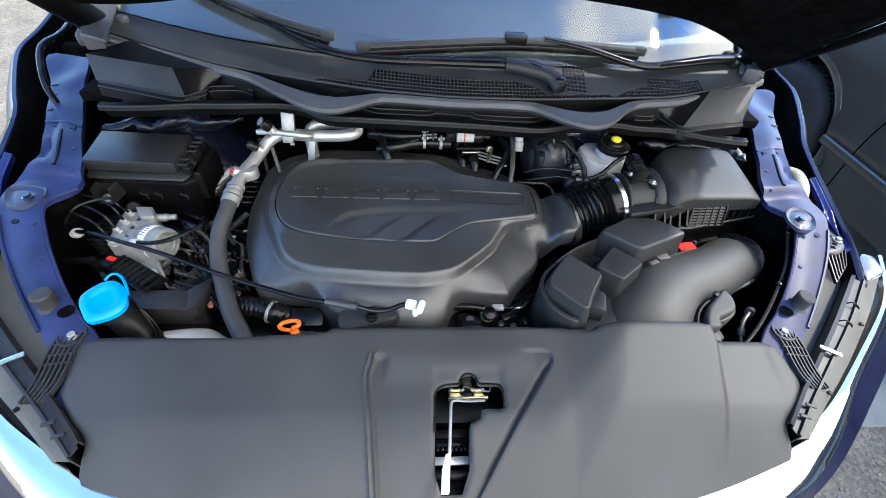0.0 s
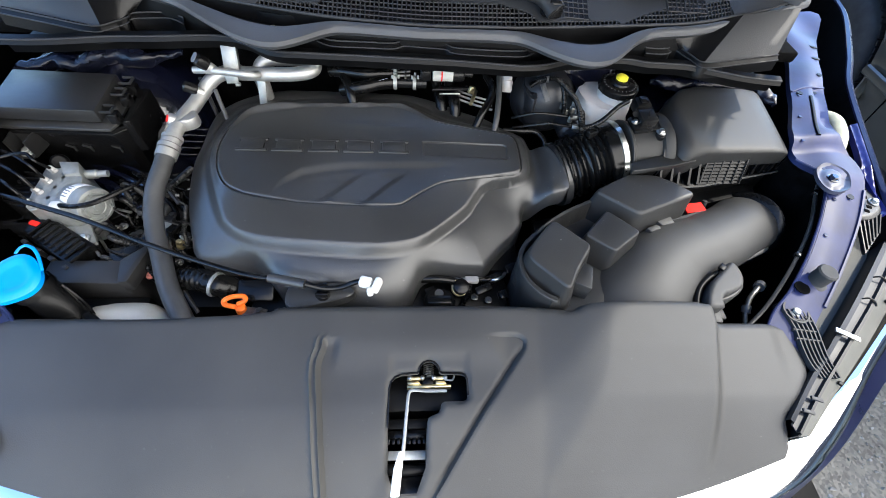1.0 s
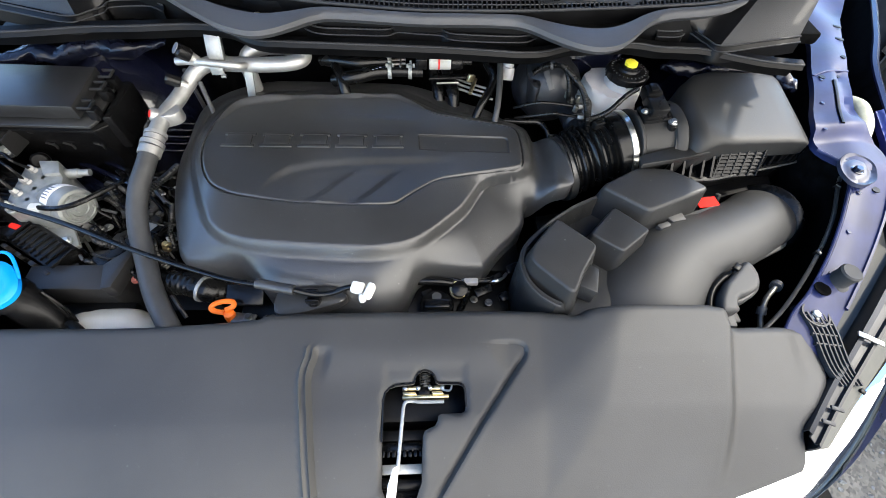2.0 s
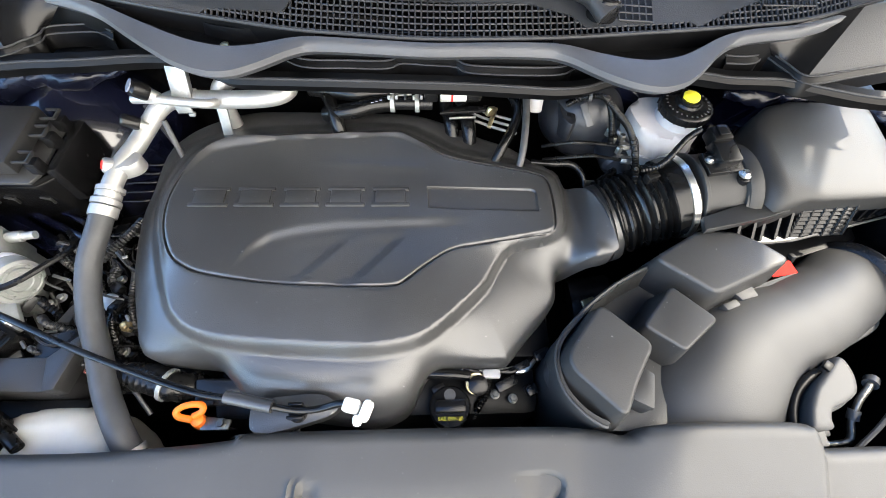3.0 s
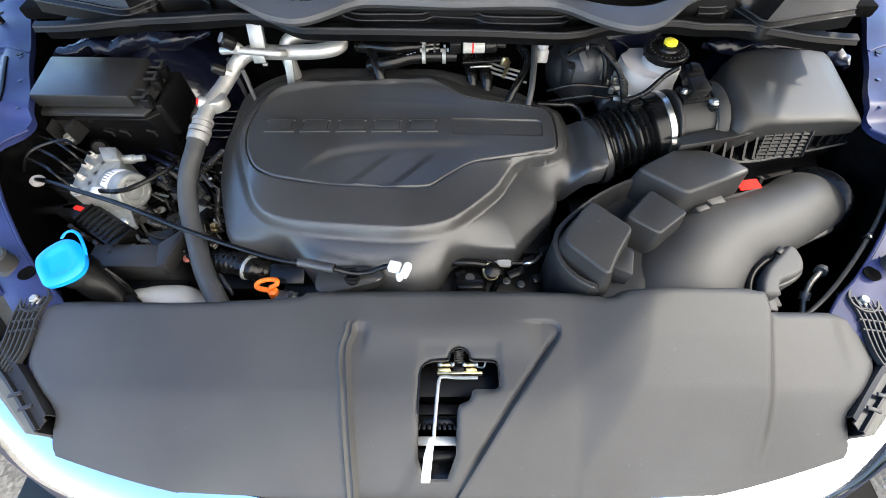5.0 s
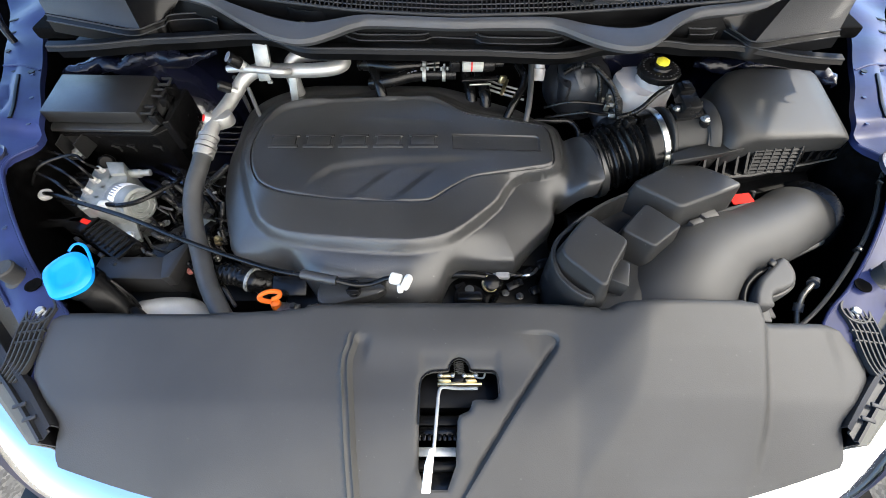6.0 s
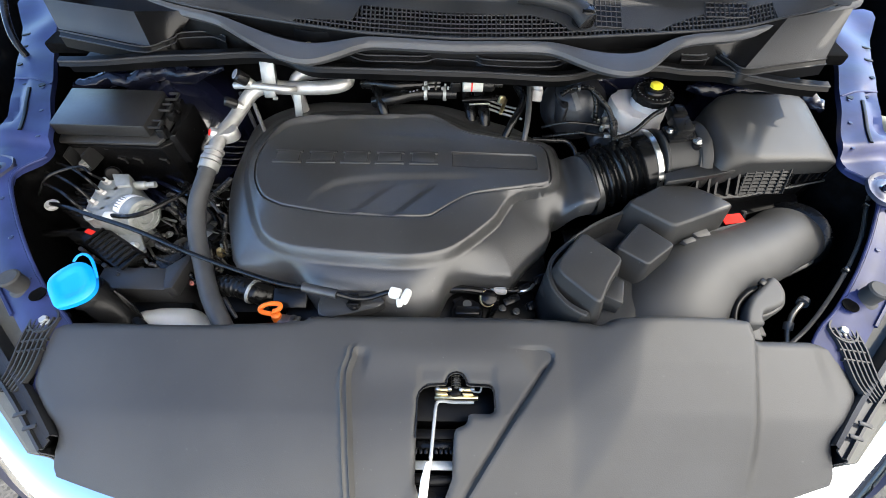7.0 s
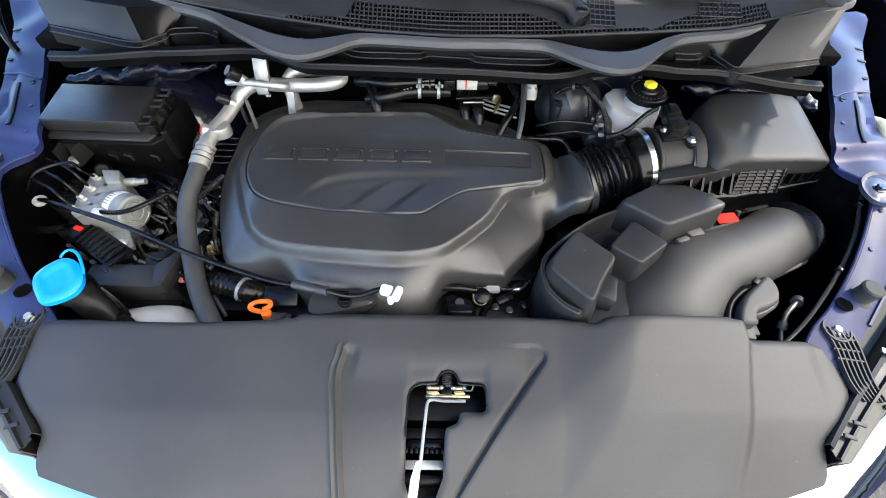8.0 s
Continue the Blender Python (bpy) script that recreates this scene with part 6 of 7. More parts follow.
for y in (0.303, 0.345, 0.374):
    part("latch", rbox((-0.453, y, 0.964), (0.014, 0.014, 0.018), 0.002), M_PLAST, fuse)
    part("latch_hook", join(rbox((-0.457, y - 0.008, 0.979), (0.016, 0.0025, 0.004), 0.0008), rbox((-0.457, y + 0.008, 0.979), (0.016, 0.0025, 0.004), 0.0008), rbox((-0.4485, y, 0.979), (0.0025, 0.018, 0.004), 0.0008)), M_LID, fuse)
part("side_guard", prism([(-0.447, 0.300), (-0.436, 0.303), (-0.434, 0.385), (-0.447, 0.388)], 0.90, 0.958, 0.002), M_PLAST, fuse)
for x in (-0.520, -0.476, -0.545):
    part("slot", rbox((x, 0.2935, 0.914), (0.011, 0.003, 0.0022), 0.0006, (0, 25, 0)), M_LID, fuse)
    part("slot", rbox((x + 0.0055, 0.2935, 0.909), (0.0022, 0.003, 0.010), 0.0006), M_LID, fuse)
foot = part("foot", join(prism([(-0.603, 0.262), (-0.580, 0.262), (-0.576, 0.294), (-0.608, 0.294)], 0.914, 0.919, 0.002), rbox((-0.6065, 0.280, 0.930), (0.003, 0.030, 0.030), 0.001, (0, 0, 6)), rbox((-0.5765, 0.280, 0.930), (0.003, 0.030, 0.030), 0.001, (0, 0, -6)), rbox((-0.5915, 0.2925, 0.934), (0.034, 0.003, 0.026), 0.001)), M_LID, fuse, "black plastic mounting ear")
bolt((-0.5915, 0.272, 0.919), foot, 0.0066, mat=M_ZINC)
part("grommet", lathe([(0.011, 0), (0.012, 0.002), (0.012, 0.010), (0.009, 0.013), (0, 0.0135)], (-0.560, 0.275, 0.898), (-0.545, 0.255, 0.915), 20), M_DARK, fuse)

# ---------------------------------------------------------------- brake modulator
absu = thing("brake_modulator", (-0.52, 0.20, 0.82), "silver brake pressure modulator with round motor and steel lines", "brake unit")
block = part("block", prism([(-0.555, 0.242), (-0.508, 0.246), (-0.494, 0.222), (-0.482, 0.170), (-0.500, 0.164), (-0.546, 0.166), (-0.550, 0.195)], 0.835, 0.916, 0.0018), M_ZINC, absu)
part("block_step", prism([(-0.538, 0.252), (-0.510, 0.252), (-0.498, 0.228), (-0.520, 0.226)], 0.86, 0.921, 0.0015), M_ZINC, block)
motor = part("motor", lathe([(0.026, 0), (0.0275, 0.003), (0.0275, 0.038), (0.026, 0.042), (0.022, 0.0435), (0.021, 0.042), (0.0175, 0.042), (0.0165, 0.0445), (0.0125, 0.0445), (0.0115, 0.043), (0.0065, 0.043), (0.0055, 0.046), (0, 0.0465)], (-0.508, 0.199, 0.893), (-0.451, 0.177, 0.900), 44), M_ZINC, absu, "round silver motor can")
for k in range(6):
    a = 2 * math.pi * k / 6 + 0.4
    u, w = Vector((0.36, 0.93, 0.0)), Vector((-0.11, 0.04, 0.99))
    part("rivet", lathe([(0.0022, 0), (0.0018, 0.0012), (0, 0.0014)], Vector((-0.4673, 0.1833, 0.8980)) + 0.0192 * (math.cos(a) * u + math.sin(a) * w), Vector((-0.4103, 0.1613, 0.905)) + 0.0192 * (math.cos(a) * u + math.sin(a) * w), 10), M_ZINC, motor)
part("label", lathe([(0.0277, 0), (0.0279, 0.0005), (0.0279, 0.013), (0.0277, 0.0135)], (-0.4985, 0.1953, 0.8942), (-0.4415, 0.1733, 0.9012), 44), M_LABEL, motor, "white paper label")
for k in range(5):
    a = 1.35 + 0.16 * k
    u, w = Vector((0.36, 0.93, 0.0)), Vector((-0.11, 0.04, 0.99))
    p = Vector((-0.4925, 0.1930, 0.8949)) + 0.0280 * (math.cos(a) * u + math.sin(a) * w)
    part("label_bar", rbox(tuple(p), (0.009, 0.0016, 0.0008), 0, (0, 0, -21)), M_INK, motor)
part("ribbed_module", prism([(-0.594, 0.248), (-0.560, 0.242), (-0.560, 0.174), (-0.587, 0.182)], 0.83, 0.905, 0.002), M_PLAST, absu, "black control module")
for k in range(7):
    part("module_rib", rbox((-0.576, 0.240 - 0.0095 * k, 0.9065), (0.030, 0.0035, 0.005), 0.001, (0, 0, -10)), M_PLAST, absu)
PORTS = [(-0.538, 0.236), (-0.536, 0.214), (-0.538, 0.193), (-0.538, 0.171)]
RUNS = ([(-0.545, 0.229, 0.942), (-0.556, 0.236, 0.950), (-0.578, 0.232, 0.950), (-0.604, 0.216, 0.946), (-0.622, 0.20, 0.925)], [(-0.548, 0.220, 0.944), (-0.584, 0.240, 0.948), (-0.628, 0.255, 0.944), (-0.655, 0.262, 0.920)],
        [(-0.556, 0.203, 0.944), (-0.600, 0.225, 0.947), (-0.641, 0.240, 0.944), (-0.668, 0.248, 0.92)], [(-0.552, 0.179, 0.940), (-0.574, 0.193, 0.943), (-0.608, 0.209, 0.940), (-0.640, 0.220, 0.915)])
for (x, y), run in zip(PORTS, RUNS):
    part("union", lathe([(0.0062, 0), (0.0062, 0.006), (0.0046, 0.007), (0.0046, 0.013), (0.0026, 0.015)], (x, y, 0.911), (x - 0.012, y + 0.004, 0.932), 6), M_ALU, absu, smooth=25)
    part("brake_line", tube([(x - 0.004, y + 0.001, 0.921)] + run, 0.0023, seg=8, per=6), M_PLAST, absu, "dark coated steel line")
    part("boss", lathe([(0.009, 0), (0.009, 0.002), (0.008, 0.003)], (x + 0.001, y, 0.911), None, 16), M_ZINC, absu)
for x, y, z in ((-0.522, 0.224, 0.912), (-0.524, 0.204, 0.912), (-0.524, 0.184, 0.912)):
    part("plug", lathe([(0.0042, 0), (0.0042, 0.003), (0.003, 0.004)], (x, y, z), None, 12), M_ZINC, absu)
part("port", lathe([(0.007, 0), (0.007, 0.020), (0.005, 0.022), (0.005, 0.035)], (-0.508, 0.240, 0.905), (-0.47, 0.245, 0.905), 16), M_ZINC, absu)
part("bracket", prism([(-0.565, 0.172), (-0.515, 0.150), (-0.478, 0.126), (-0.462, 0.136), (-0.486, 0.170), (-0.53, 0.19)], 0.868, 0.876, 0.002), M_ZINC, absu, "grey metal bracket")
for x, y in ((-0.522, 0.160), (-0.480, 0.140)):
    bolt((x, y, 0.877), absu, 0.0055)
part("motor_lead", tube([(-0.500, 0.168, 0.918), (-0.470, 0.160, 0.926), (-0.446, 0.166, 0.928), (-0.424, 0.190, 0.925), (-0.412, 0.222, 0.915), (-0.44, 0.252, 0.90)], 0.0035, seg=8), M_RUBBER, absu)
part("lead_clip", rbox((-0.506, 0.169, 0.916), (0.014, 0.010, 0.010), 0.002), M_WHITE, absu)

# harness holder under the modulator with a red tag
holder = thing("wiring_holder", (-0.56, 0.15, 0.82), "black plastic wiring holder with a red tag", "wiring holder")
part("body", rbox((-0.518, 0.140, 0.872), (0.128, 0.040, 0.028), 0.004, (0, 0, -31)), M_PLAST, holder)
part("cover", rbox((-0.503, 0.133, 0.8875), (0.070, 0.024, 0.006), 0.002, (0, 0, -31)), M_LID, holder)
part("head", rbox((-0.556, 0.160, 0.878), (0.040, 0.034, 0.022), 0.004, (0, 0, -14)), M_PLAST, holder)
part("arm", rbox((-0.590, 0.160, 0.884), (0.070, 0.012, 0.010), 0.003, (0, 0, 6)), M_PLAST, holder)
part("tag", rbox((-0.546, 0.157, 0.8905), (0.016, 0.008, 0.004), 0.0015, (0, 0, -20)), M_RED, holder, "bright red tag")
for k in range(9):
    part("rib", rbox((-0.536 + 0.0095 * k, 0.150 - 0.0058 * k, 0.8915), (0.0030, 0.032, 0.005), 0.001, (0, 0, -31)), M_PLAST, holder)
for k in range(4):
    part("clip", rbox((-0.548 + 0.024 * k, 0.128 - 0.014 * k, 0.880), (0.010, 0.006, 0.016), 0.0015, (0, 0, -31)), M_LID, holder)

# ---------------------------------------------------------------- washer filler
washer = thing("washer_filler", (-0.46, 0.03, 0.85), "bright blue washer filler cap on a black neck", "filler cap")
CAP = smooth_loop([(-0.508, 0.034), (-0.509, 0.046), (-0.499, 0.060), (-0.485, 0.069), (-0.469, 0.066), (-0.455, 0.049), (-0.452, 0.032), (-0.462, 0.018), (-0.486, 0.008), (-0.499, 0.020)], 5)
capz = lambda P: 0.936 + 0.18 * (P[:, 1] - 0.04) - 0.10 * (P[:, 0] + 0.475) + 0.003 * ease(seg_distance(P, CAP) / 0.006) - 0.0022 * ease((seg_distance(P, CAP) - 0.010) / 0.003)
part("cap", sheet(CAP, capz, 0.004, thick=0.006), M_BLUE, washer, "bright blue snap cap", smooth=50)
part("tab", tube([(-0.492, 0.071, 0.940), (-0.489, 0.079, 0.942), (-0.482, 0.082, 0.942), (-0.471, 0.076, 0.941), (-0.460, 0.061, 0.938), (-0.455, 0.050, 0.934)], 0.0020, seg=8, flat=0.6), M_BLUE, washer)
part("neck", tube([(-0.476, 0.040, 0.926), (-0.468, 0.036, 0.900), (-0.457, 0.026, 0.872), (-0.448, 0.010, 0.846), (-0.442, -0.012, 0.81)], 0.022, seg=24, radii=[0.020, 0.021, 0.022, 0.022, 0.022]), M_PLAST, washer)
part("neck_ring", tube([(-0.474, 0.039, 0.918), (-0.471, 0.0375, 0.909)], 0.0235, seg=28, straight=True), M_PLAST, washer)
for k in range(2):
    part("neck_rib", tube([(-0.450 + 0.006 * k, 0.048 - 0.004 * k, 0.905), (-0.437 + 0.006 * k, 0.034, 0.876), (-0.428 + 0.006 * k, 0.016, 0.850)], 0.0018, seg=6), M_PLAST, washer)

# black tray with pocket in front of the modulator
tray = thing("relay_tray", (-0.43, 0.08, 0.82), "plain black plastic tray with a stepped pocket", "tray")
part("wall", prism([(-0.500, 0.062), (-0.395, 0.060), (-0.386, 0.074), (-0.392, 0.098), (-0.500, 0.098)], 0.80, 0.886, 0.003), M_LID, tray)
part("wing", prism([(-0.408, 0.096), (-0.382, 0.122), (-0.376, 0.116), (-0.386, 0.062), (-0.398, 0.060)], 0.865, 0.889, 0.002), M_LID, tray)
part("shelf", prism([(-0.50, 0.018), (-0.372, 0.016), (-0.372, 0.060), (-0.50, 0.060)], 0.80, 0.850, 0.003), M_DARK, tray)
part("box", rbox((-0.415, 0.114, 0.862), (0.046, 0.034, 0.026), 0.003, (0, 0, 12)), M_PLAST, tray)

# coolant reserve tank
tank = thing("coolant_tank", (-0.38, 0.01, 0.80), "milky white coolant reserve tank with black overflow spout", "coolant tank")
TK = smooth_loop([(-0.470, -0.030), (-0.466, 0.012), (-0.452, 0.042), (-0.420, 0.052), (-0.374, 0.053), (-0.348, 0.040), (-0.322, 0.018), (-0.298, -0.03)], 5)
part("body", sheet(TK, lambda P: 0.842 + 0.022 * np.sqrt(np.clip(seg_distance(P, TK) / 0.022, 0, 1)), 0.005, thick=0.01, skirt=0.07), M_MILK, tank, smooth=60)
part("spout", tube([(-0.437, 0.026, 0.868), (-0.424, 0.018, 0.872), (-0.410, 0.008, 0.872)], 0.0062, seg=14), M_RUBBER, tank, "black ribbed spout")

# ---------------------------------------------------------------- air conditioning pipe and hose
acp = thing("ac_pipe", (-0.33, 0.40, 0.90), "bare aluminium air conditioning pipe with capped ports and grey hose", "pipe")
part("bend", tube([(-0.375, 0.268, 0.938), (-0.373, 0.290, 0.945), (-0.366, 0.318, 0.952), (-0.356, 0.345, 0.956), (-0.346, 0.372, 0.963), (-0.332, 0.392, 0.974), (-0.312, 0.400, 0.981), (-0.285, 0.401, 0.983)], 0.0112, seg=20), M_ALU, acp)
part("loop", tube([(-0.300, 0.400, 0.982), (-0.25, 0.397, 0.983), (-0.205, 0.398, 0.984), (-0.180, 0.404, 0.985), (-0.170, 0.416, 0.986), (-0.178, 0.429, 0.988), (-0.200, 0.433, 0.990), (-0.236, 0.431, 0.990), (-0.256, 0.426, 0.985), (-0.264, 0.418, 0.972), (-0.262, 0.414, 0.95), (-0.258, 0.41, 0.88)], 0.0112, seg=20, per=10), M_ALU, acp)
part("thin_pipe", tube([(-0.348, 0.380, 0.997), (-0.325, 0.377, 1.000), (-0.29, 0.374, 0.999), (-0.262, 0.374, 0.996), (-0.252, 0.384, 0.990)], 0.0055, seg=14), M_ALU, acp)
part("port", lathe([(0.008, 0), (0.008, 0.016), (0.006, 0.018)], (-0.318, 0.380, 0.998), (-0.34, 0.372, 1.03), 18), M_ALU, acp)
part("port_cap", lathe([(0.0095, 0), (0.0105, 0.003), (0.0105, 0.016), (0.008, 0.019), (0, 0.0195)], (-0.323, 0.378, 1.008), (-0.345, 0.370, 1.032), 20), M_PLAST, acp, "black ribbed port cap")
part("cap_disc", lathe([(0.0082, 0), (0.0078, 0.0012), (0, 0.0014)], (-0.3357, 0.3734, 1.0224), (-0.357, 0.3654, 1.0464), 20), M_INK, acp, "dull blue grey disc")
part("port", lathe([(0.006, 0), (0.006, 0.012), (0.005, 0.013)], (-0.342, 0.366, 0.966), (-0.37, 0.36, 0.985), 18), M_ALU, acp)
part("port_cap", lathe([(0.0075, 0), (0.0085, 0.003), (0.0085, 0.018), (0.006, 0.020), (0, 0.0205)], (-0.349, 0.3645, 0.972), (-0.375, 0.358, 0.990), 20), M_PLAST, acp, "black ribbed port cap")
part("knuckle", prism(smooth_loop([(-0.374, 0.306), (-0.368, 0.322), (-0.355, 0.331), (-0.344, 0.327), (-0.343, 0.314), (-0.355, 0.304)], 4), 0.940, 0.960, 0.003), M_ALU, acp)
part("knuckle_boss", lathe([(0.0095, 0), (0.0095, 0.016), (0.008, 0.018)], (-0.368, 0.314, 0.950), (-0.400, 0.300, 0.975), 20), M_ALU, acp)
part("red_dot", lathe([(0.0056, 0), (0.0052, 0.0014), (0, 0.0016)], (-0.3813, 0.3082, 0.9604), (-0.4133, 0.2942, 0.9854), 18), M_RED, acp, "red sealing dot")
for a, b, r in (((-0.3742, 0.2815, 0.9418), (-0.3738, 0.2865, 0.9435), 0.0150), ((-0.3755, 0.2735, 0.9395), (-0.3745, 0.2795, 0.9415), 0.0138), ((-0.3768, 0.2655, 0.9368), (-0.3758, 0.2715, 0.9388), 0.0158), ((-0.3785, 0.2520, 0.9325), (-0.3770, 0.2635, 0.9362), 0.0150)):
    part("crimp", tube([a, b], r, seg=24, straight=True), M_ALU, acp)
part("hose", tube([(-0.378, 0.262, 0.936), (-0.380, 0.235, 0.928), (-0.384, 0.205, 0.918), (-0.382, 0.175, 0.907), (-0.372, 0.140, 0.898), (-0.358, 0.105, 0.886), (-0.335, 0.058, 0.881), (-0.308, 0.018, 0.877), (-0.29, -0.01, 0.86), (-0.28, -0.03, 0.84)], 0.0128, seg=24), M_HOSE, acp, "grey ribbed rubber hose")
for k in range(3):
    a, b = (-0.2985 + 0.0048 * k, 0.0045 - 0.0075 * k, 0.8700 - 0.0045 * k), (-0.2953 + 0.0048 * k, -0.0005 - 0.0075 * k, 0.8670 - 0.0045 * k)
    part("hose_ferrule", tube([a, b], 0.0150, seg=24, straight=True), M_ALU, acp, "bright crimped ferrule")
part("bracket", join(rbox((-0.297, 0.4035, 1.010), (0.021, 0.003, 0.066), 0.001, (-35, 0, 3)), rbox((-0.286, 0.407, 1.010), (0.003, 0.010, 0.056), 0.001, (-35, 0, 3)), rbox((-0.297, 0.384, 0.982), (0.019, 0.003, 0.016), 0.001, (-10, 0, 3)), rbox((-0.290, 0.383, 0.972), (0.008, 0.006, 0.004), 0.001, (0, 0, 3))), M_CAST, acp, "bare stamped bracket")
part("stay", rbox((-0.258, 0.388, 0.95), (0.013, 0.004, 0.06), 0.001, (-10, 8, 0)), M_CAST, acp)
for a, b in (((-0.355, 0.40, 0.97), (-0.37, 0.43, 0.70)), ((-0.312, 0.345, 0.92), (-0.328, 0.378, 0.965))):
    part("stay", tube([a, b], 0.0035, seg=8, straight=True), M_HOSE, acp)

# ---------------------------------------------------------------- wire with white plug across the bay
wire = thing("hood_switch_wire", (-0.3, 0.09, 0.88), "thin black sheathed wire ending in a white plug", "wire")
part("sheath", tube([(-0.594, 0.183, 0.925), (-0.565, 0.172, 0.934), (-0.518, 0.156, 0.934), (-0.442, 0.131, 0.932), (-0.339, 0.089, 0.931), (-0.229, 0.051, 0.931), (-0.180, 0.041, 0.931)], 0.0034, seg=10), M_RUBBER, wire)
part("collar", tube([(-0.186, 0.043, 0.931), (-0.140, 0.033, 0.931)], 0.0062, seg=14, straight=True), M_COVER, wire, "black rubber collar")
part("lead", tube([(-0.140, 0.033, 0.931), (-0.118, 0.030, 0.926), (-0.098, 0.031, 0.926), (-0.078, 0.034, 0.934), (-0.068, 0.033, 0.938)], 0.0034, seg=10), M_RUBBER, wire)
part("grommet", lathe([(0.0095, 0), (0.0095, 0.003), (0.006, 0.004), (0.006, 0.007), (0, 0.0075)], (-0.596, 0.184, 0.920), (-0.59, 0.18, 0.95), 24), M_TANK, wire, "white round grommet")
plug = part("plug", join(rbox((-0.064, 0.031, 0.939), (0.016, 0.013, 0.012), 0.003, (0, 0, -14)), rbox((-0.050, 0.026, 0.940), (0.010, 0.020, 0.013), 0.004, (0, 0, -20)), rbox((-0.058, 0.018, 0.938), (0.008, 0.010, 0.010), 0.003, (0, 0, 8))), M_WHITE, wire, "white plastic plug")

# ---------------------------------------------------------------- dipstick and oil filler
dip = thing("oil_dipstick", (-0.245, 0.04, 0.84), "orange oil dipstick handle with finger loop", "dipstick")
part("loop", tube([(-0.243, 0.032, 0.872), (-0.257, 0.035, 0.872), (-0.261, 0.040, 0.873), (-0.255, 0.045, 0.874), (-0.244, 0.047, 0.875), (-0.235, 0.046, 0.875), (-0.233, 0.040, 0.874), (-0.242, 0.035, 0.873)], 0.0036, seg=10, flat=0.8), M_ORANGE, dip)
part("stem", lathe([(0.0070, 0), (0.0074, 0.010), (0.0066, 0.016), (0.004, 0.018)], (-0.238, 0.030, 0.855), (-0.238, 0.033, 0.88), 20), M_ORANGE, dip)
part("tube", tube([(-0.238, 0.030, 0.858), (-0.236, 0.032, 0.82), (-0.23, 0.05, 0.70)], 0.005, seg=10), M_STEEL, dip)
bolt((-0.214, 0.028, 0.866), dip, 0.0042, mat=M_DULL, name="stay_bolt")
part("stay", prism([(-0.236, 0.022), (-0.206, 0.022), (-0.204, 0.032), (-0.232, 0.036)], 0.862, 0.866, 0.001), M_DULL, dip)

oil = thing("oil_filler_cap", (0.032, 0.038, 0.84), "black oil filler cap with yellow lettering", "filler cap")
part("cap", lathe([(0.021, 0), (0.023, 0.003), (0.023, 0.012), (0.021, 0.0145), (0.0, 0.0148)], (0.032, 0.040, 0.856), None, 40), M_PLAST, oil)
part("grip", rbox((0.032, 0.040, 0.8735), (0.034, 0.014, 0.008), 0.003), M_PLAST, oil)
part("ring", lathe([(0.0065, 0), (0.0065, 0.0012), (0.005, 0.0014)], (0.032, 0.0525, 0.8702), None, 22), M_HOSE, oil)
part("neck", lathe([(0.020, 0), (0.020, 0.04)], (0.032, 0.040, 0.818), None, 24), M_CAST, oil)
text = bpy.data.curves.new("lettering", "FONT")
text.body, text.size, text.align_x, text.extrude = "SAE 0W-20", 0.0058, "CENTER", 0.0003
letters = new("lettering", text)
dg = bpy.context.evaluated_depsgraph_get()
lm = bpy.data.meshes.new_from_object(letters.evaluated_get(dg))
bpy.data.objects.remove(letters)
bm = bmesh.new()
bm.from_mesh(lm)
part("lettering", moved(bm, pose(0.032, 0.0255, 0.8710)), M_YELLOW, oil, "yellow printed lettering", smooth=0)

# ---------------------------------------------------------------- brake booster, master cylinder, reservoir
boost = thing("brake_booster", (0.25, 0.45, 0.85), "dark grey brake booster with master cylinder", "brake booster")
part("shell", lathe([(0.115, 0), (0.118, 0.010), (0.110, 0.016), (0.104, 0.050), (0.085, 0.075), (0.045, 0.085), (0.045, 0.092), (0, 0.093)], (0.285, 0.520, 0.935), (0.268, 0.40, 0.935), 48), M_TOWER, boost)
part("front_shell", lathe([(0.060, 0), (0.062, 0.006), (0.056, 0.012), (0.052, 0.040), (0.042, 0.056), (0.022, 0.064), (0, 0.0645)], (0.236, 0.440, 0.930), (0.224, 0.36, 0.950), 40), M_SHELL, boost, "dark grey pressed shell")
flange = part("flange", prism(smooth_loop([(0.196, 0.452), (0.188, 0.420), (0.190, 0.386), (0.199, 0.372), (0.207, 0.384), (0.203, 0.420), (0.208, 0.452)], 4), 0.935, 0.968, 0.002), M_SHELL, boost)
for x, y in ((0.197, 0.436), (0.195, 0.412), (0.198, 0.390)):
    part("hole", lathe([(0.0032, 0), (0.0032, 0.0014)], (x, y, 0.9675), None, 14), M_DARK, flange)
part("label", rbox((0.216, 0.377, 0.9795), (0.009, 0.030, 0.0012), 0.0003, (38, -16, 12)), M_HOSE, boost, "dull grey label")
part("rear_disc", lathe([(0.060, 0), (0.060, 0.004), (0.050, 0.008), (0.012, 0.010), (0, 0.010)], (0.306, 0.470, 0.955), (0.300, 0.40, 0.985), 40), M_SHELL, boost, "dark grey booster disc")
part("cylinder", lathe([(0.020, 0), (0.020, 0.05), (0.016, 0.055), (0.016, 0.075), (0.010, 0.078)], (0.262, 0.395, 0.925), (0.272, 0.32, 0.921), 24), M_SHELL, boost, "cast master cylinder")
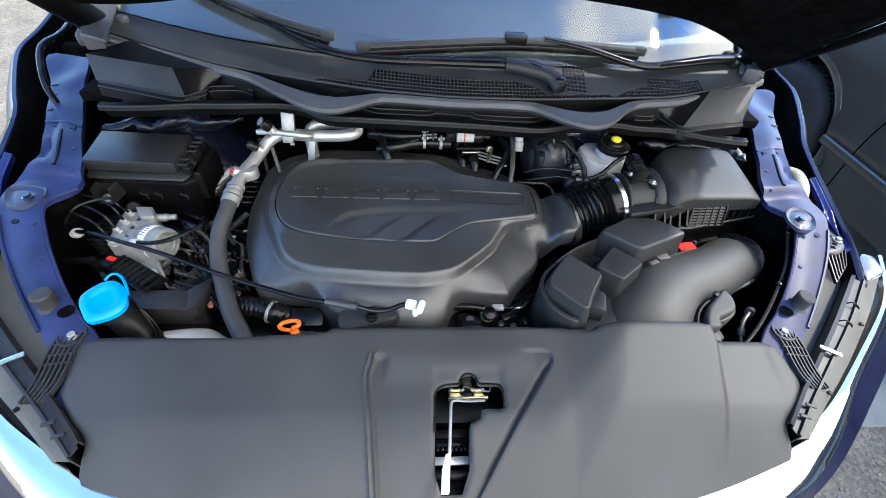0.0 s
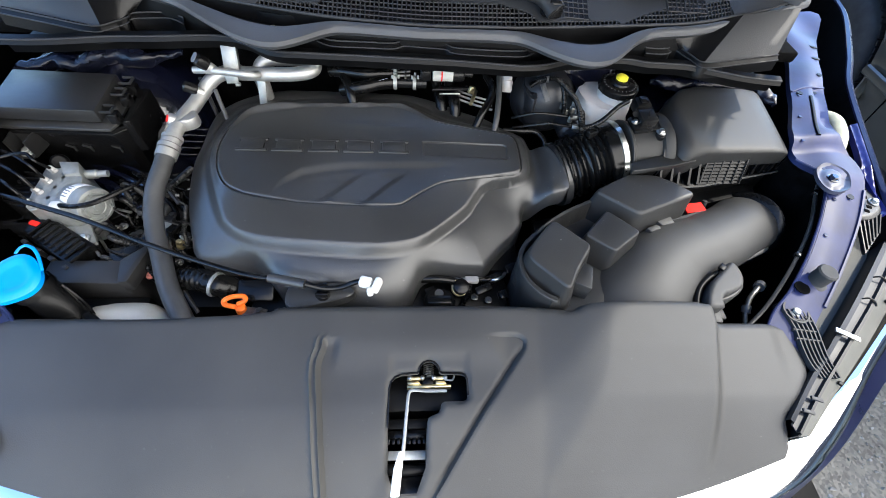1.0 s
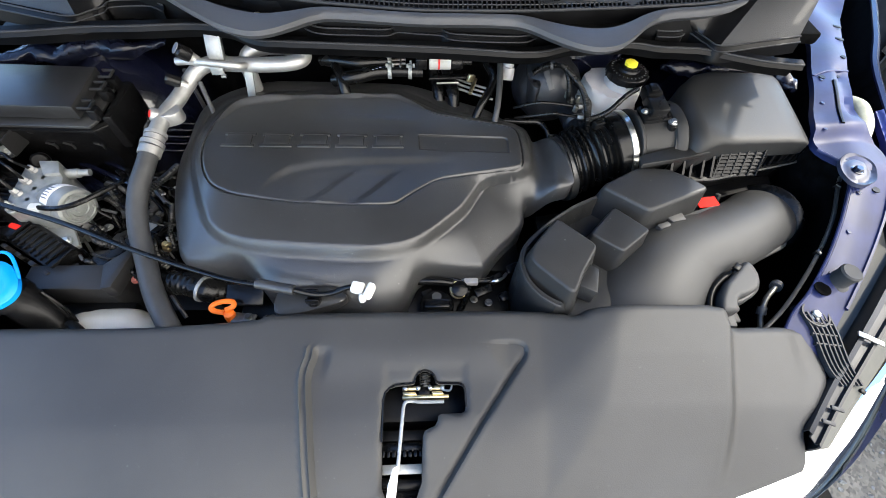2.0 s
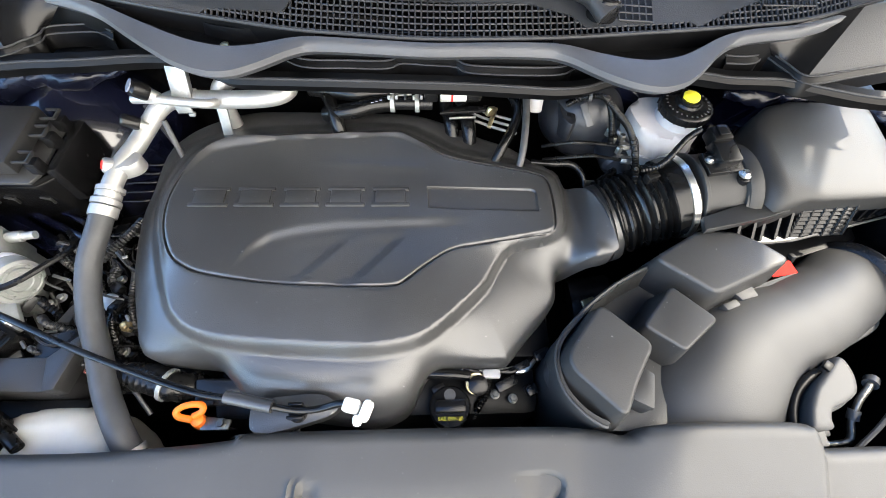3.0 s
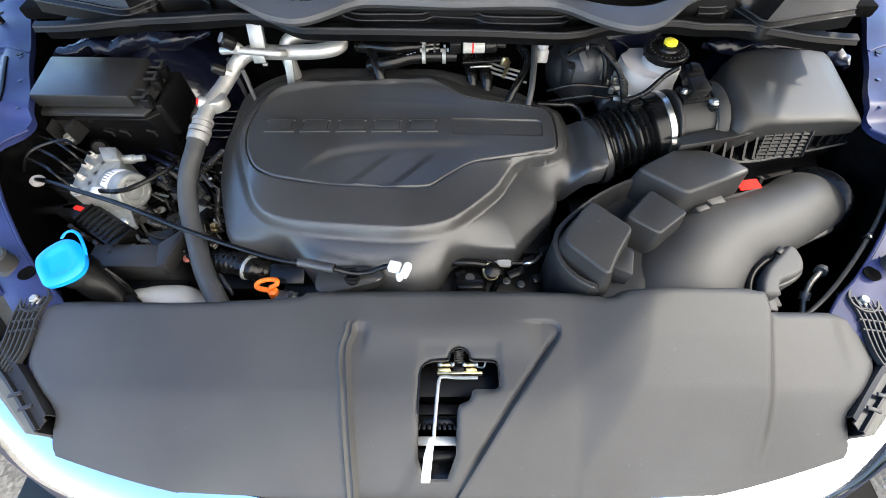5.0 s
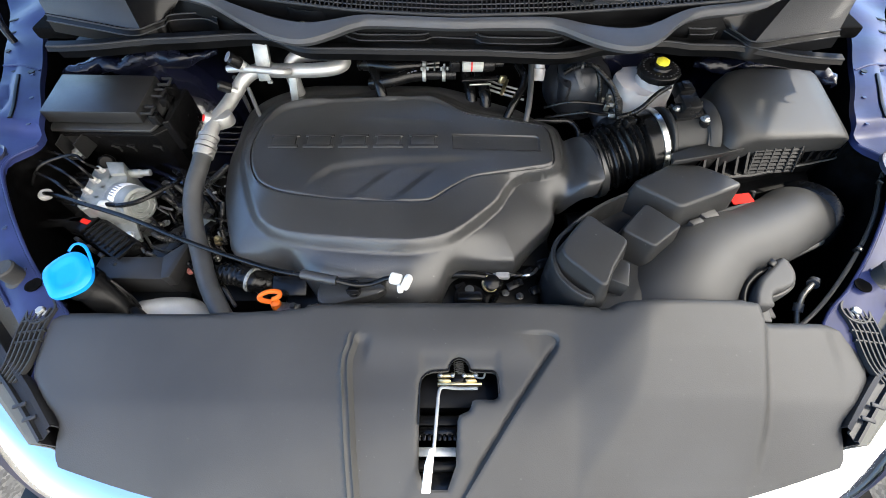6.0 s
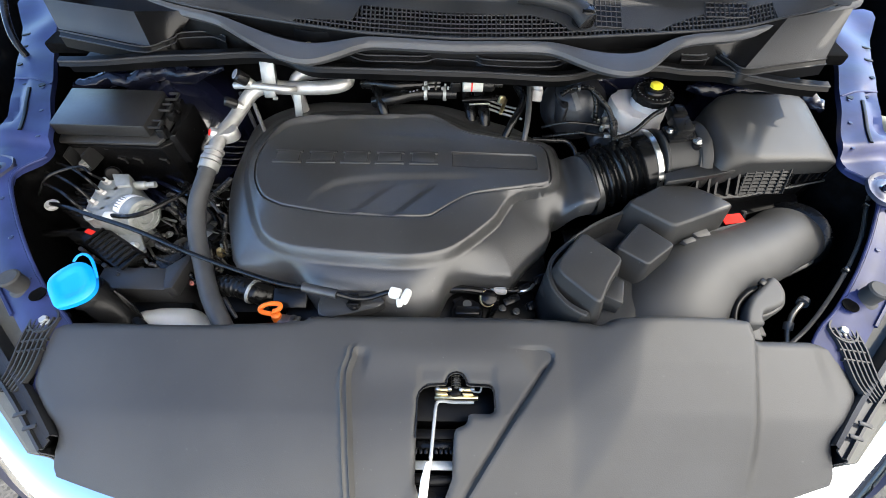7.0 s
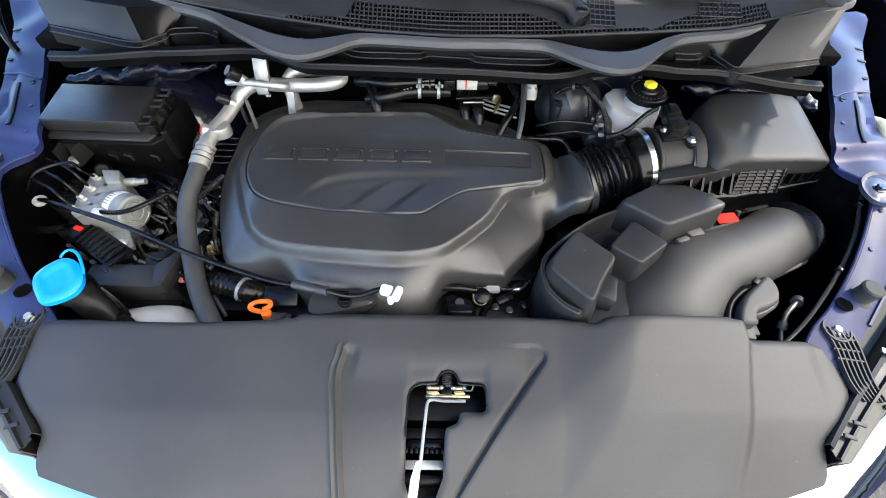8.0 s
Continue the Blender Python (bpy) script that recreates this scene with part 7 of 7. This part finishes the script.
for k, (y, z) in enumerate(((0.352, 0.956), (0.334, 0.950))):
    part("union", lathe([(0.0055, 0), (0.0055, 0.010), (0.004, 0.012)], (0.272, y - 0.008, z), (0.20, y, z), 6), M_DULL, boost)
    part("brake_line", tube([(0.266, y - 0.008, z), (0.235, y - 0.002, z), (0.200 + 0.02 * k, y, z), (0.165, y + 0.012, z - 0.02)], 0.0024, seg=8), M_RUBBER, boost)
for x, y, z in ((0.252, 0.352, 0.962), (0.258, 0.338, 0.958), (0.247, 0.362, 0.966), (0.262, 0.352, 0.966)):
    part("stud", lathe([(0.0045, 0), (0.0045, 0.008), (0.003, 0.010)], (x, y, z - 0.006), None, 6), M_DULL, boost)

resv = thing("brake_fluid_reservoir", (0.32, 0.37, 0.93), "milky brake fluid reservoir with black cap and yellow button", "fluid tank")
RS = smooth_loop([(0.272, 0.372), (0.276, 0.398), (0.300, 0.408), (0.345, 0.404), (0.362, 0.388), (0.362, 0.360), (0.350, 0.338), (0.318, 0.326), (0.284, 0.338)], 5)
part("tank", prism(RS, 0.925, 0.984, 0.008, top=0.95, seg=4), M_TANK, resv)
part("tank_seam", prism(offset_loop(RS, 0.0020), 0.946, 0.950, 0.001), M_TANK, resv)
part("neck", lathe([(0.032, 0), (0.029, 0.02), (0.029, 0.034)], (0.331, 0.367, 0.965), None, 36), M_TANK, resv)
cap_prof = [(0.0300, 0), (0.0315, 0.001), (0.0315, 0.010), (0.0290, 0.0125), (0.0225, 0.0135), (0.0165, 0.0138), (0.0150, 0.0165), (0.0130, 0.0170), (0.0130, 0.0195), (0.0105, 0.0200)]
rc = part("cap", lathe(cap_prof, (0.331, 0.367, 0.996), None, 48), M_PLAST, resv, "black screw cap")
part("button", lathe([(0.0100, 0), (0.0100, 0.004), (0.0085, 0.005), (0, 0.0052)], (0.331, 0.367, 1.0155), None, 8), M_YELLOW, rc, "yellow eight sided button")
for k in range(14):
    a = 2 * math.pi * k / 14
    part("grip_rib", rbox((0.331 + 0.0317 * math.cos(a), 0.367 + 0.0317 * math.sin(a), 1.0015), (0.0022, 0.0022, 0.010), 0.0005, (0, 0, math.degrees(a))), M_PLAST, rc)
tick = bmesh.new()
for k in range(26):
    a = 2 * math.pi * k / 26
    bmesh.ops.create_cube(tick, size=1, matrix=pose(0.331 + 0.0255 * math.cos(a), 0.367 + 0.0255 * math.sin(a), 1.0091, 0, 0, math.degrees(a)) @ Matrix.Diagonal((0.0024, 0.0016, 0.0006, 1)))
part("embossed_bars", tick, M_HOSE, rc, kind="stuff", smooth=0)

loom = thing("wiring_loom", (0.27, 0.38, 0.90), "ribbed black wiring conduit looping past the reservoir", "wiring")
part("conduit", tube([(0.196, 0.402, 0.975), (0.210, 0.399, 0.988), (0.236, 0.397, 0.992), (0.249, 0.372, 0.991), (0.260, 0.335, 0.988), (0.260, 0.292, 0.975), (0.262, 0.27, 0.95)], 0.0040, seg=10, ribs=0.0006, pitch=0.003), M_RUBBER, loom)
part("conduit", tube([(0.244, 0.398, 0.990), (0.246, 0.372, 0.984), (0.244, 0.350, 0.975), (0.243, 0.338, 0.965)], 0.0038, seg=10, ribs=0.0006, pitch=0.003), M_RUBBER, loom)
part("conduit", tube([(0.262, 0.382, 0.972), (0.278, 0.358, 0.966), (0.274, 0.322, 0.962), (0.265, 0.292, 0.955)], 0.0036, seg=10, ribs=0.0006, pitch=0.003), M_RUBBER, loom)
part("conduit", tube([(0.256, 0.275, 0.990), (0.268, 0.272, 0.998), (0.285, 0.283, 1.000), (0.315, 0.312, 1.002), (0.335, 0.325, 1.004)], 0.0034, seg=10, ribs=0.0006, pitch=0.003), M_RUBBER, loom)
part("band", tube([(0.219, 0.3985, 0.990), (0.223, 0.3980, 0.9905)], 0.0055, seg=10, straight=True), M_HOSE, loom)
part("tie", rbox((0.268, 0.268, 0.985), (0.016, 0.010, 0.012), 0.002, (0, 0, 20)), M_PLAST, loom)

# ---------------------------------------------------------------- hoses and valve along the firewall
heat = thing("heater_hoses", (-0.03, 0.42, 0.92), "black rubber heater hoses with spring clamps", "hose")
part("hose", tube([(-0.137, 0.462, 0.990), (-0.132, 0.443, 0.970), (-0.123, 0.421, 0.965), (-0.112, 0.393, 0.952), (-0.106, 0.375, 0.925)], 0.0090, seg=20), M_RUBBER, heat)
part("hose", tube([(-0.150, 0.440, 0.968), (-0.116, 0.430, 0.972), (-0.089, 0.424, 0.973), (-0.066, 0.427, 0.973), (-0.036, 0.429, 0.973)], 0.0108, seg=20), M_RUBBER, heat)
part("hose", tube([(-0.128, 0.410, 0.950), (-0.109, 0.403, 0.958), (-0.086, 0.404, 0.962), (-0.063, 0.410, 0.965), (-0.036, 0.413, 0.966)], 0.0108, seg=20), M_RUBBER, heat)
part("hose", tube([(0.033, 0.446, 0.955), (0.036, 0.434, 0.942), (0.043, 0.408, 0.932), (0.047, 0.380, 0.90)], 0.0100, seg=18), M_RUBBER, heat)
part("hose", tube([(0.057, 0.446, 0.957), (0.060, 0.432, 0.946), (0.067, 0.394, 0.936), (0.069, 0.370, 0.90)], 0.0100, seg=18), M_RUBBER, heat)
for k in range(10):
    part("print_mark", rbox((-0.104 + 0.0058 * k, 0.3965 + 0.0011 * k, 0.9655 + 0.0012 * k), (0.0035, 0.0012, 0.0008), 0, (40, 0, 8)), M_INK, heat)
for x, y, z in ((-0.0405, 0.429, 0.973), (-0.0405, 0.413, 0.966), (-0.0075, 0.413, 0.966)):
    c = part("spring_clamp", lathe([(0.0112, 0), (0.0118, 0.0004), (0.0118, 0.0056), (0.0112, 0.0060)], (x, y, z), (x + 0.05, y, z), 26), M_ZINC, heat, "bright spring clamp")
    for dx, dy in ((-0.004, -0.004), (0.006, -0.003), (0.001, 0.005)):
        part("ear", rbox((x + 0.003 + dx, y + dy, z + 0.0125), (0.0035, 0.003, 0.006), 0.0006), M_ZINC, c)
part("joint_tube", tube([(-0.034, 0.413, 0.966), (0.016, 0.413, 0.966)], 0.0088, seg=18, straight=True), M_PLAST, heat)
part("cross_link", rbox((-0.020, 0.424, 0.977), (0.003, 0.034, 0.003), 0.001), M_DULL, heat)
for y in (0.419, 0.430):
    part("link", tube([(-0.034, y, 0.974), (-0.012, y, 0.976)], 0.0022, seg=8, straight=True), M_DULL, heat)

valve = thing("purge_valve", (0.05, 0.41, 0.96), "white and black solenoid valve with red striped label", "valve")
part("body", lathe([(0.011, 0), (0.012, 0.001), (0.012, 0.034), (0.011, 0.035)], (0.026, 0.412, 0.985), (0.10, 0.414, 0.985), 26), M_MILK, valve)
part("stripe", lathe([(0.0121, 0), (0.0122, 0.0001), (0.0122, 0.0024), (0.0121, 0.0025)], (0.040, 0.4125, 0.985), (0.10, 0.414, 0.985), 26), M_RED, valve, "thin red stripe")
part("end", lathe([(0.0115, 0), (0.0125, 0.001), (0.0125, 0.016), (0.010, 0.020), (0.005, 0.021), (0.005, 0.034)], (0.060, 0.413, 0.985), (0.10, 0.414, 0.985), 22), M_PLAST, valve)
part("plug", rbox((0.014, 0.414, 0.983), (0.018, 0.018, 0.018), 0.002), M_PLAST, valve)
part("plug_rib", rbox((0.008, 0.414, 0.9935), (0.004, 0.018, 0.004), 0.001), M_DARK, valve)
part("shelf", prism([(0.025, 0.392), (0.090, 0.398), (0.092, 0.408), (0.040, 0.404)], 0.964, 0.968, 0.001), M_PLAST, valve, "black bracket")
part("shelf_edge", rbox((0.056, 0.390, 0.962), (0.036, 0.0025, 0.003), 0.0008, (0, 0, 4)), M_STEEL, valve)
part("clip", rbox((0.094, 0.398, 0.966), (0.012, 0.006, 0.012), 0.001, (0, 20, 30)), M_BRASS, valve, "yellow zinc clip")
part("hose", tube([(0.106, 0.458, 0.985), (0.119, 0.441, 0.972), (0.131, 0.408, 0.965), (0.124, 0.378, 0.960), (0.108, 0.350, 0.950), (0.092, 0.328, 0.92)], 0.0065, seg=14), M_RUBBER, valve)

lines = thing("fuel_lines", (0.14, 0.38, 0.90), "white speckled black fuel line and metal pipes", "pipe")
part("line", tube([(0.148, 0.470, 0.99), (0.146, 0.455, 0.985), (0.143, 0.420, 0.975), (0.140, 0.388, 0.970), (0.134, 0.345, 0.955), (0.128, 0.32, 0.93)], 0.0048, seg=12), M_SPECK, lines)
part("cup", lathe([(0.010, 0), (0.011, 0.002), (0.011, 0.018), (0.009, 0.020), (0.009, 0.034), (0.006, 0.036)], (0.156, 0.412, 0.955), (0.158, 0.43, 0.99), 20), M_TANK, lines, "milky plastic connector")
part("cup_top", lathe([(0.0095, 0), (0.0095, 0.022), (0.007, 0.024)], (0.158, 0.43, 0.985), (0.160, 0.445, 1.01), 16), M_PLAST, lines)
for k in range(3):
    part("pipe", tube([(0.076, 0.444 - 0.013 * k, 0.932), (0.104, 0.432 - 0.013 * k, 0.930), (0.136, 0.424 - 0.013 * k, 0.926)], 0.0020, seg=8), M_ZINC, lines)
part("strap", rbox((0.102, 0.419, 0.936), (0.006, 0.032, 0.005), 0.001, (20, 0, -22)), M_BRASS, lines, "olive pipe strap")
part("bent_pipe", tube([(0.150, 0.345, 0.925), (0.180, 0.340, 0.928), (0.205, 0.338, 0.928), (0.218, 0.325, 0.922), (0.222, 0.308, 0.91)], 0.0045, seg=10), M_RUBBER, lines)
part("fitting", rbox((0.226, 0.310, 0.918), (0.014, 0.012, 0.012), 0.002), M_DULL, lines)
part("side_hose", tube([(0.230, 0.305, 0.915), (0.250, 0.318, 0.925), (0.262, 0.328, 0.925), (0.27, 0.345, 0.91)], 0.0075, seg=12), M_RUBBER, lines)

# ---------------------------------------------------------------- engine mass under everything, its deep shade put in as near-black colour
eng = thing("engine_block", (-0.05, 0.25, 0.43), "engine and gearbox castings, near-black for shade deep in the bay", "engine")
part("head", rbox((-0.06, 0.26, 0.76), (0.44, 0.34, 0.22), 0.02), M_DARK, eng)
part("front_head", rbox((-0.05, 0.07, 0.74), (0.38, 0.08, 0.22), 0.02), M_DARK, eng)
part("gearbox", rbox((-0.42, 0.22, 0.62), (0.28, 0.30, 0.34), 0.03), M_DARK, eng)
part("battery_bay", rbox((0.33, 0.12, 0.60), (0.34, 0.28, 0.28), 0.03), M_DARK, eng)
part("throttle", lathe([(0.040, 0), (0.040, 0.05), (0.030, 0.06)], (0.20, 0.17, 0.83), (0.24, 0.17, 0.84), 24), M_DARK, eng)
part("coil_cover", rbox((-0.225, 0.062, 0.862), (0.050, 0.030, 0.012), 0.003, (20, 0, 0)), M_PLAST, eng, "black coil cover")
part("ignition_bracket", prism([(-0.165, 0.018), (-0.13, 0.012), (-0.12, 0.03), (-0.16, 0.04)], 0.87, 0.876, 0.002), M_PLAST, eng)
part("lug", rbox((0.205, 0.150, 0.885), (0.018, 0.020, 0.004), 0.002, (20, 0, 20)), M_BRASS, eng)
# fittings beside the oil filler
part("injector", lathe([(0.008, 0), (0.008, 0.02), (0.011, 0.022), (0.011, 0.034), (0.006, 0.036)], (0.062, 0.070, 0.845), (0.064, 0.06, 0.88), 18), M_PLAST, eng)
part("injector_ring", lathe([(0.012, 0), (0.0125, 0.001), (0.0125, 0.006), (0.012, 0.007)], (0.0625, 0.067, 0.860), (0.064, 0.06, 0.88), 20), M_BRASS, eng)
part("rail", tube([(0.0, 0.076, 0.872), (0.03, 0.074, 0.875), (0.055, 0.072, 0.872)], 0.006, seg=12), M_PLAST, eng)
part("plug", rbox((0.080, 0.074, 0.872), (0.020, 0.010, 0.008), 0.002), M_TANK, eng, "milky connector")
part("conduit", tube([(0.078, 0.070, 0.868), (0.074, 0.055, 0.860), (0.066, 0.044, 0.850), (0.060, 0.035, 0.83)], 0.0045, seg=10, ribs=0.0008, pitch=0.0035), M_RUBBER, eng)

for k in range(5):
    part("fuel_pipe", tube([(0.035 + 0.012 * k, 0.088 - 0.006 * (k % 2), 0.868 - 0.003 * k), (0.07 + 0.012 * k, 0.078, 0.866), (0.115 + 0.006 * k, 0.082 + 0.004 * k, 0.860)], 0.0026, seg=8), (M_PLAST, M_STEEL, M_RUBBER)[k % 3], eng)
for x, y, z, w in ((0.098, 0.066, 0.858, 0.026), (0.118, 0.084, 0.862, 0.018), (0.142, 0.098, 0.866, 0.020), (0.020, 0.060, 0.862, 0.016), (0.128, 0.060, 0.852, 0.014)):
    part("connector", rbox((x, y, z), (w, 0.012, 0.012), 0.002, (10, 0, 25)), M_PLAST, eng)
for x, y in ((0.105, 0.050), (0.150, 0.075), (0.085, 0.055)):
    bolt((x, y, 0.855), eng, 0.0038, mat=M_DULL)

# coolant neck and pipes beside the grey hose
neck = thing("coolant_neck", (-0.33, 0.10, 0.80), "black coolant hose with steel clamp beside the engine cover", "hose")
part("hose", tube([(-0.345, 0.075, 0.862), (-0.325, 0.080, 0.866), (-0.300, 0.076, 0.868), (-0.275, 0.068, 0.866), (-0.255, 0.07, 0.85)], 0.0160, seg=20, ribs=0.0007, pitch=0.008), M_RUBBER, neck)
part("clamp", tube([(-0.283, 0.0705, 0.8672), (-0.279, 0.0692, 0.8668)], 0.0182, seg=24, straight=True), M_ZINC, neck)
part("sensor", lathe([(0.007, 0), (0.007, 0.008), (0.005, 0.010), (0.005, 0.016), (0.003, 0.018)], (-0.352, 0.140, 0.860), (-0.345, 0.135, 0.89), 6), M_BRASS, neck, "brass sensor")
part("silver_cap", lathe([(0.011, 0), (0.012, 0.001), (0.012, 0.005), (0.009, 0.006), (0, 0.0065)], (-0.385, 0.172, 0.858), (-0.38, 0.165, 0.89), 24), M_ALU, neck)
part("bracket", prism([(-0.345, 0.170), (-0.322, 0.168), (-0.320, 0.190), (-0.338, 0.200)], 0.870, 0.876, 0.001), M_CAST, neck)

# painted frame members under the harness
for a, b, w in (((-0.600, 0.320, 0.845), (-0.432, 0.222, 0.845), 0.022), ((-0.560, 0.320, 0.850), (-0.440, 0.262, 0.850), 0.010), ((-0.520, 0.322, 0.852), (-0.446, 0.286, 0.852), 0.008), ((-0.600, 0.290, 0.835), (-0.455, 0.205, 0.835), 0.012)):
    d = Vector(b) - Vector(a)
    part("frame_member", rbox(tuple((Vector(a) + Vector(b)) / 2), (d.length, w, 0.014), 0.003, (18, 0, math.degrees(math.atan2(d.y, d.x)))), M_TOWER, car, "glossy dark blue frame member")

# tangle of harness, brackets and pipes between modulator and engine
rng = random.Random(11)
harness = thing("engine_harness", (-0.45, 0.2, 0.78), "tangle of black wiring conduits beside the modulator", "wiring")
for k in range(16):
    x0, y0 = rng.uniform(-0.50, -0.36), rng.uniform(0.24, 0.30)
    pts = [(x0, y0, rng.uniform(0.82, 0.87))]
    for j in range(4):
        pts.append((pts[-1][0] + rng.uniform(0.0, 0.045), pts[-1][1] + rng.uniform(-0.055, -0.01), rng.uniform(0.80, 0.865)))
    rib = rng.random() < 0.35
    part("conduit", tube(pts, rng.uniform(0.0022, 0.0065), seg=8, per=6, ribs=0.0008 if rib else 0.0, pitch=0.004), rng.choice((M_RUBBER, M_RUBBER, M_PLAST, M_HOSE)), harness)
for k in range(14):
    x, y = rng.uniform(-0.48, -0.33), rng.uniform(0.08, 0.28)
    part("connector", rbox((x, y, rng.uniform(0.80, 0.86)), (rng.uniform(0.012, 0.03), rng.uniform(0.010, 0.022), 0.016), 0.002, (rng.uniform(-25, 25), rng.uniform(-25, 25), rng.uniform(0, 180))), rng.choice((M_PLAST, M_DARK, M_PLAST, M_HOSE)), harness)
for k in range(9):
    x, y = rng.uniform(-0.47, -0.33), rng.uniform(0.07, 0.27)
    bolt((x, y, rng.uniform(0.84, 0.868)), harness, 0.0045, mat=rng.choice((M_DULL, M_CAST)))
for k in range(5):
    y = 0.30 + 0.016 * k
    part("pipe", tube([(-0.425, y, 0.885), (-0.40, y + 0.006, 0.89), (-0.37, y + 0.012, 0.885), (-0.345, y + 0.03, 0.88)], 0.0014, seg=6), M_RUBBER, harness)
for k in range(5):
    y = 0.365 + 0.014 * k
    part("pipe", tube([(-0.335, y, 0.90), (-0.29, y + 0.006, 0.90), (-0.25, y + 0.018, 0.895), (-0.20, y + 0.02, 0.89)], 0.0015, seg=6), M_PLAST, harness)
# more of the tangle: brackets, ribbed conduits, clips and thin pipes
for k in range(22):
    x, y = rng.uniform(-0.49, -0.34), rng.uniform(0.09, 0.29)
    d, n = rng.uniform(-1.2, -0.2), rng.uniform(0.03, 0.07)
    z = rng.uniform(0.825, 0.872)
    part("conduit", tube([(x, y, z), (x + n * 0.4 * math.cos(d), y + n * 0.4 * math.sin(d), z + 0.008), (x + n * math.cos(d), y + n * math.sin(d), z - 0.01)], rng.uniform(0.0022, 0.0050), seg=8, per=5, ribs=0.0007 if k % 2 else 0.0, pitch=0.0036), (M_RUBBER, M_PLAST, M_COVER)[k % 3], harness)
for k in range(16):
    x, y = rng.uniform(-0.49, -0.34), rng.uniform(0.07, 0.29)
    part("connector", rbox((x, y, rng.uniform(0.83, 0.872)), (rng.uniform(0.010, 0.026), rng.uniform(0.006, 0.016), 0.010), 0.0015, (rng.uniform(-30, 30), rng.uniform(-30, 30), rng.uniform(0, 180))), (M_PLAST, M_COVER, M_LID)[k % 3], harness)
for k in range(8):
    x, y = rng.uniform(-0.48, -0.35), rng.uniform(0.08, 0.28)
    part("stay", rbox((x, y, rng.uniform(0.84, 0.87)), (rng.uniform(0.02, 0.045), 0.004, 0.002), 0.0005, (0, rng.uniform(-15, 15), rng.uniform(-50, 10))), (M_CAST, M_PLAST)[k % 2], harness)
for pts, r in (([(-0.402, 0.222, 0.880), (-0.390, 0.234, 0.886), (-0.378, 0.250, 0.888), (-0.372, 0.282, 0.880)], 0.0048), ([(-0.470, 0.255, 0.868), (-0.440, 0.238, 0.874), (-0.415, 0.212, 0.872), (-0.405, 0.180, 0.862)], 0.0040),
               ([(-0.452, 0.150, 0.868), (-0.436, 0.140, 0.874), (-0.420, 0.136, 0.872), (-0.400, 0.128, 0.864)], 0.0042), ([(-0.360, 0.205, 0.872), (-0.352, 0.180, 0.876), (-0.350, 0.160, 0.870), (-0.340, 0.135, 0.862)], 0.0034)):
    part("conduit", tube(pts, r, seg=10, per=8, ribs=0.0009, pitch=0.0038), M_LID, harness)
for k in range(12):
    x, y = rng.uniform(-0.47, -0.345), rng.uniform(0.10, 0.28)
    d, n, z = rng.uniform(-1.1, -0.3), rng.uniform(0.025, 0.05), rng.uniform(0.86, 0.878)
    part("wire", tube([(x, y, z), (x + n * 0.5 * math.cos(d), y + n * 0.5 * math.sin(d), z + 0.005), (x + n * math.cos(d + 0.3), y + n * math.sin(d + 0.3), z - 0.004)], 0.0014, seg=6, per=5), (M_LID, M_PLAST, M_HOSE)[k % 3], harness)
# pale clips added at random to stand for glints among the wiring
for k in range(9):
    x, y = rng.uniform(-0.46, -0.345), rng.uniform(0.09, 0.27)
    part("clip", rbox((x, y, rng.uniform(0.866, 0.880)), (rng.uniform(0.006, 0.012), 0.0035, 0.003), 0.0006, (rng.uniform(-20, 20), rng.uniform(-20, 20), rng.uniform(-60, 20))), (M_ZINC, M_DULL, M_TANK)[k % 3], harness)
part("pink_plug", rbox((-0.383, 0.092, 0.856), (0.008, 0.012, 0.008), 0.002, (0, 0, 15)), material("faded_pink_plastic", (0.45, 0.16, 0.14), 0.5, spread=0.3, scale=120), harness, "faded pink connector")
part("red_plug", rbox((-0.437, 0.122, 0.862), (0.008, 0.012, 0.008), 0.002), M_RED, harness, "small red connector")

# cable along the right rail, with clips, and the washer pipe below it
rcab = thing("hood_cable", (0.55, 0.10, 0.85), "black hood release cable clipped along the inner rail", "cable")
part("cable", tube([(0.676, 0.270, 0.960), (0.640, 0.215, 0.952), (0.619, 0.185, 0.948), (0.591, 0.135, 0.938), (0.556, 0.088, 0.925), (0.516, 0.044, 0.912), (0.478, 0.008, 0.900), (0.440, -0.02, 0.885)], 0.0027, seg=8), M_COVER, rcab)
for x, y, z in ((0.619, 0.185, 0.948), (0.553, 0.085, 0.924)):
    part("clip", rbox((x, y, z), (0.010, 0.009, 0.009), 0.002, (0, 0, 35)), M_PLAST, rcab)
part("pipe", tube([(0.504, 0.054, 0.888), (0.494, 0.046, 0.890), (0.481, 0.034, 0.886), (0.474, 0.016, 0.874), (0.466, -0.004, 0.866), (0.43, -0.006, 0.864)], 0.0036, seg=12), M_DULL, rcab, "steel pipe with joints")
for a, b, r in (((0.508, 0.057, 0.887), (0.501, 0.051, 0.889), 0.0075), ((0.4765, 0.026, 0.881), (0.474, 0.017, 0.875), 0.0060)):
    part("joint", tube([a, b], r, seg=14, straight=True), M_HOSE, rcab)
part("drop_wire", tube([(0.43, 0.02, 0.87), (0.442, 0.01, 0.86), (0.438, -0.006, 0.85)], 0.0016, seg=6), M_HOSE, rcab)
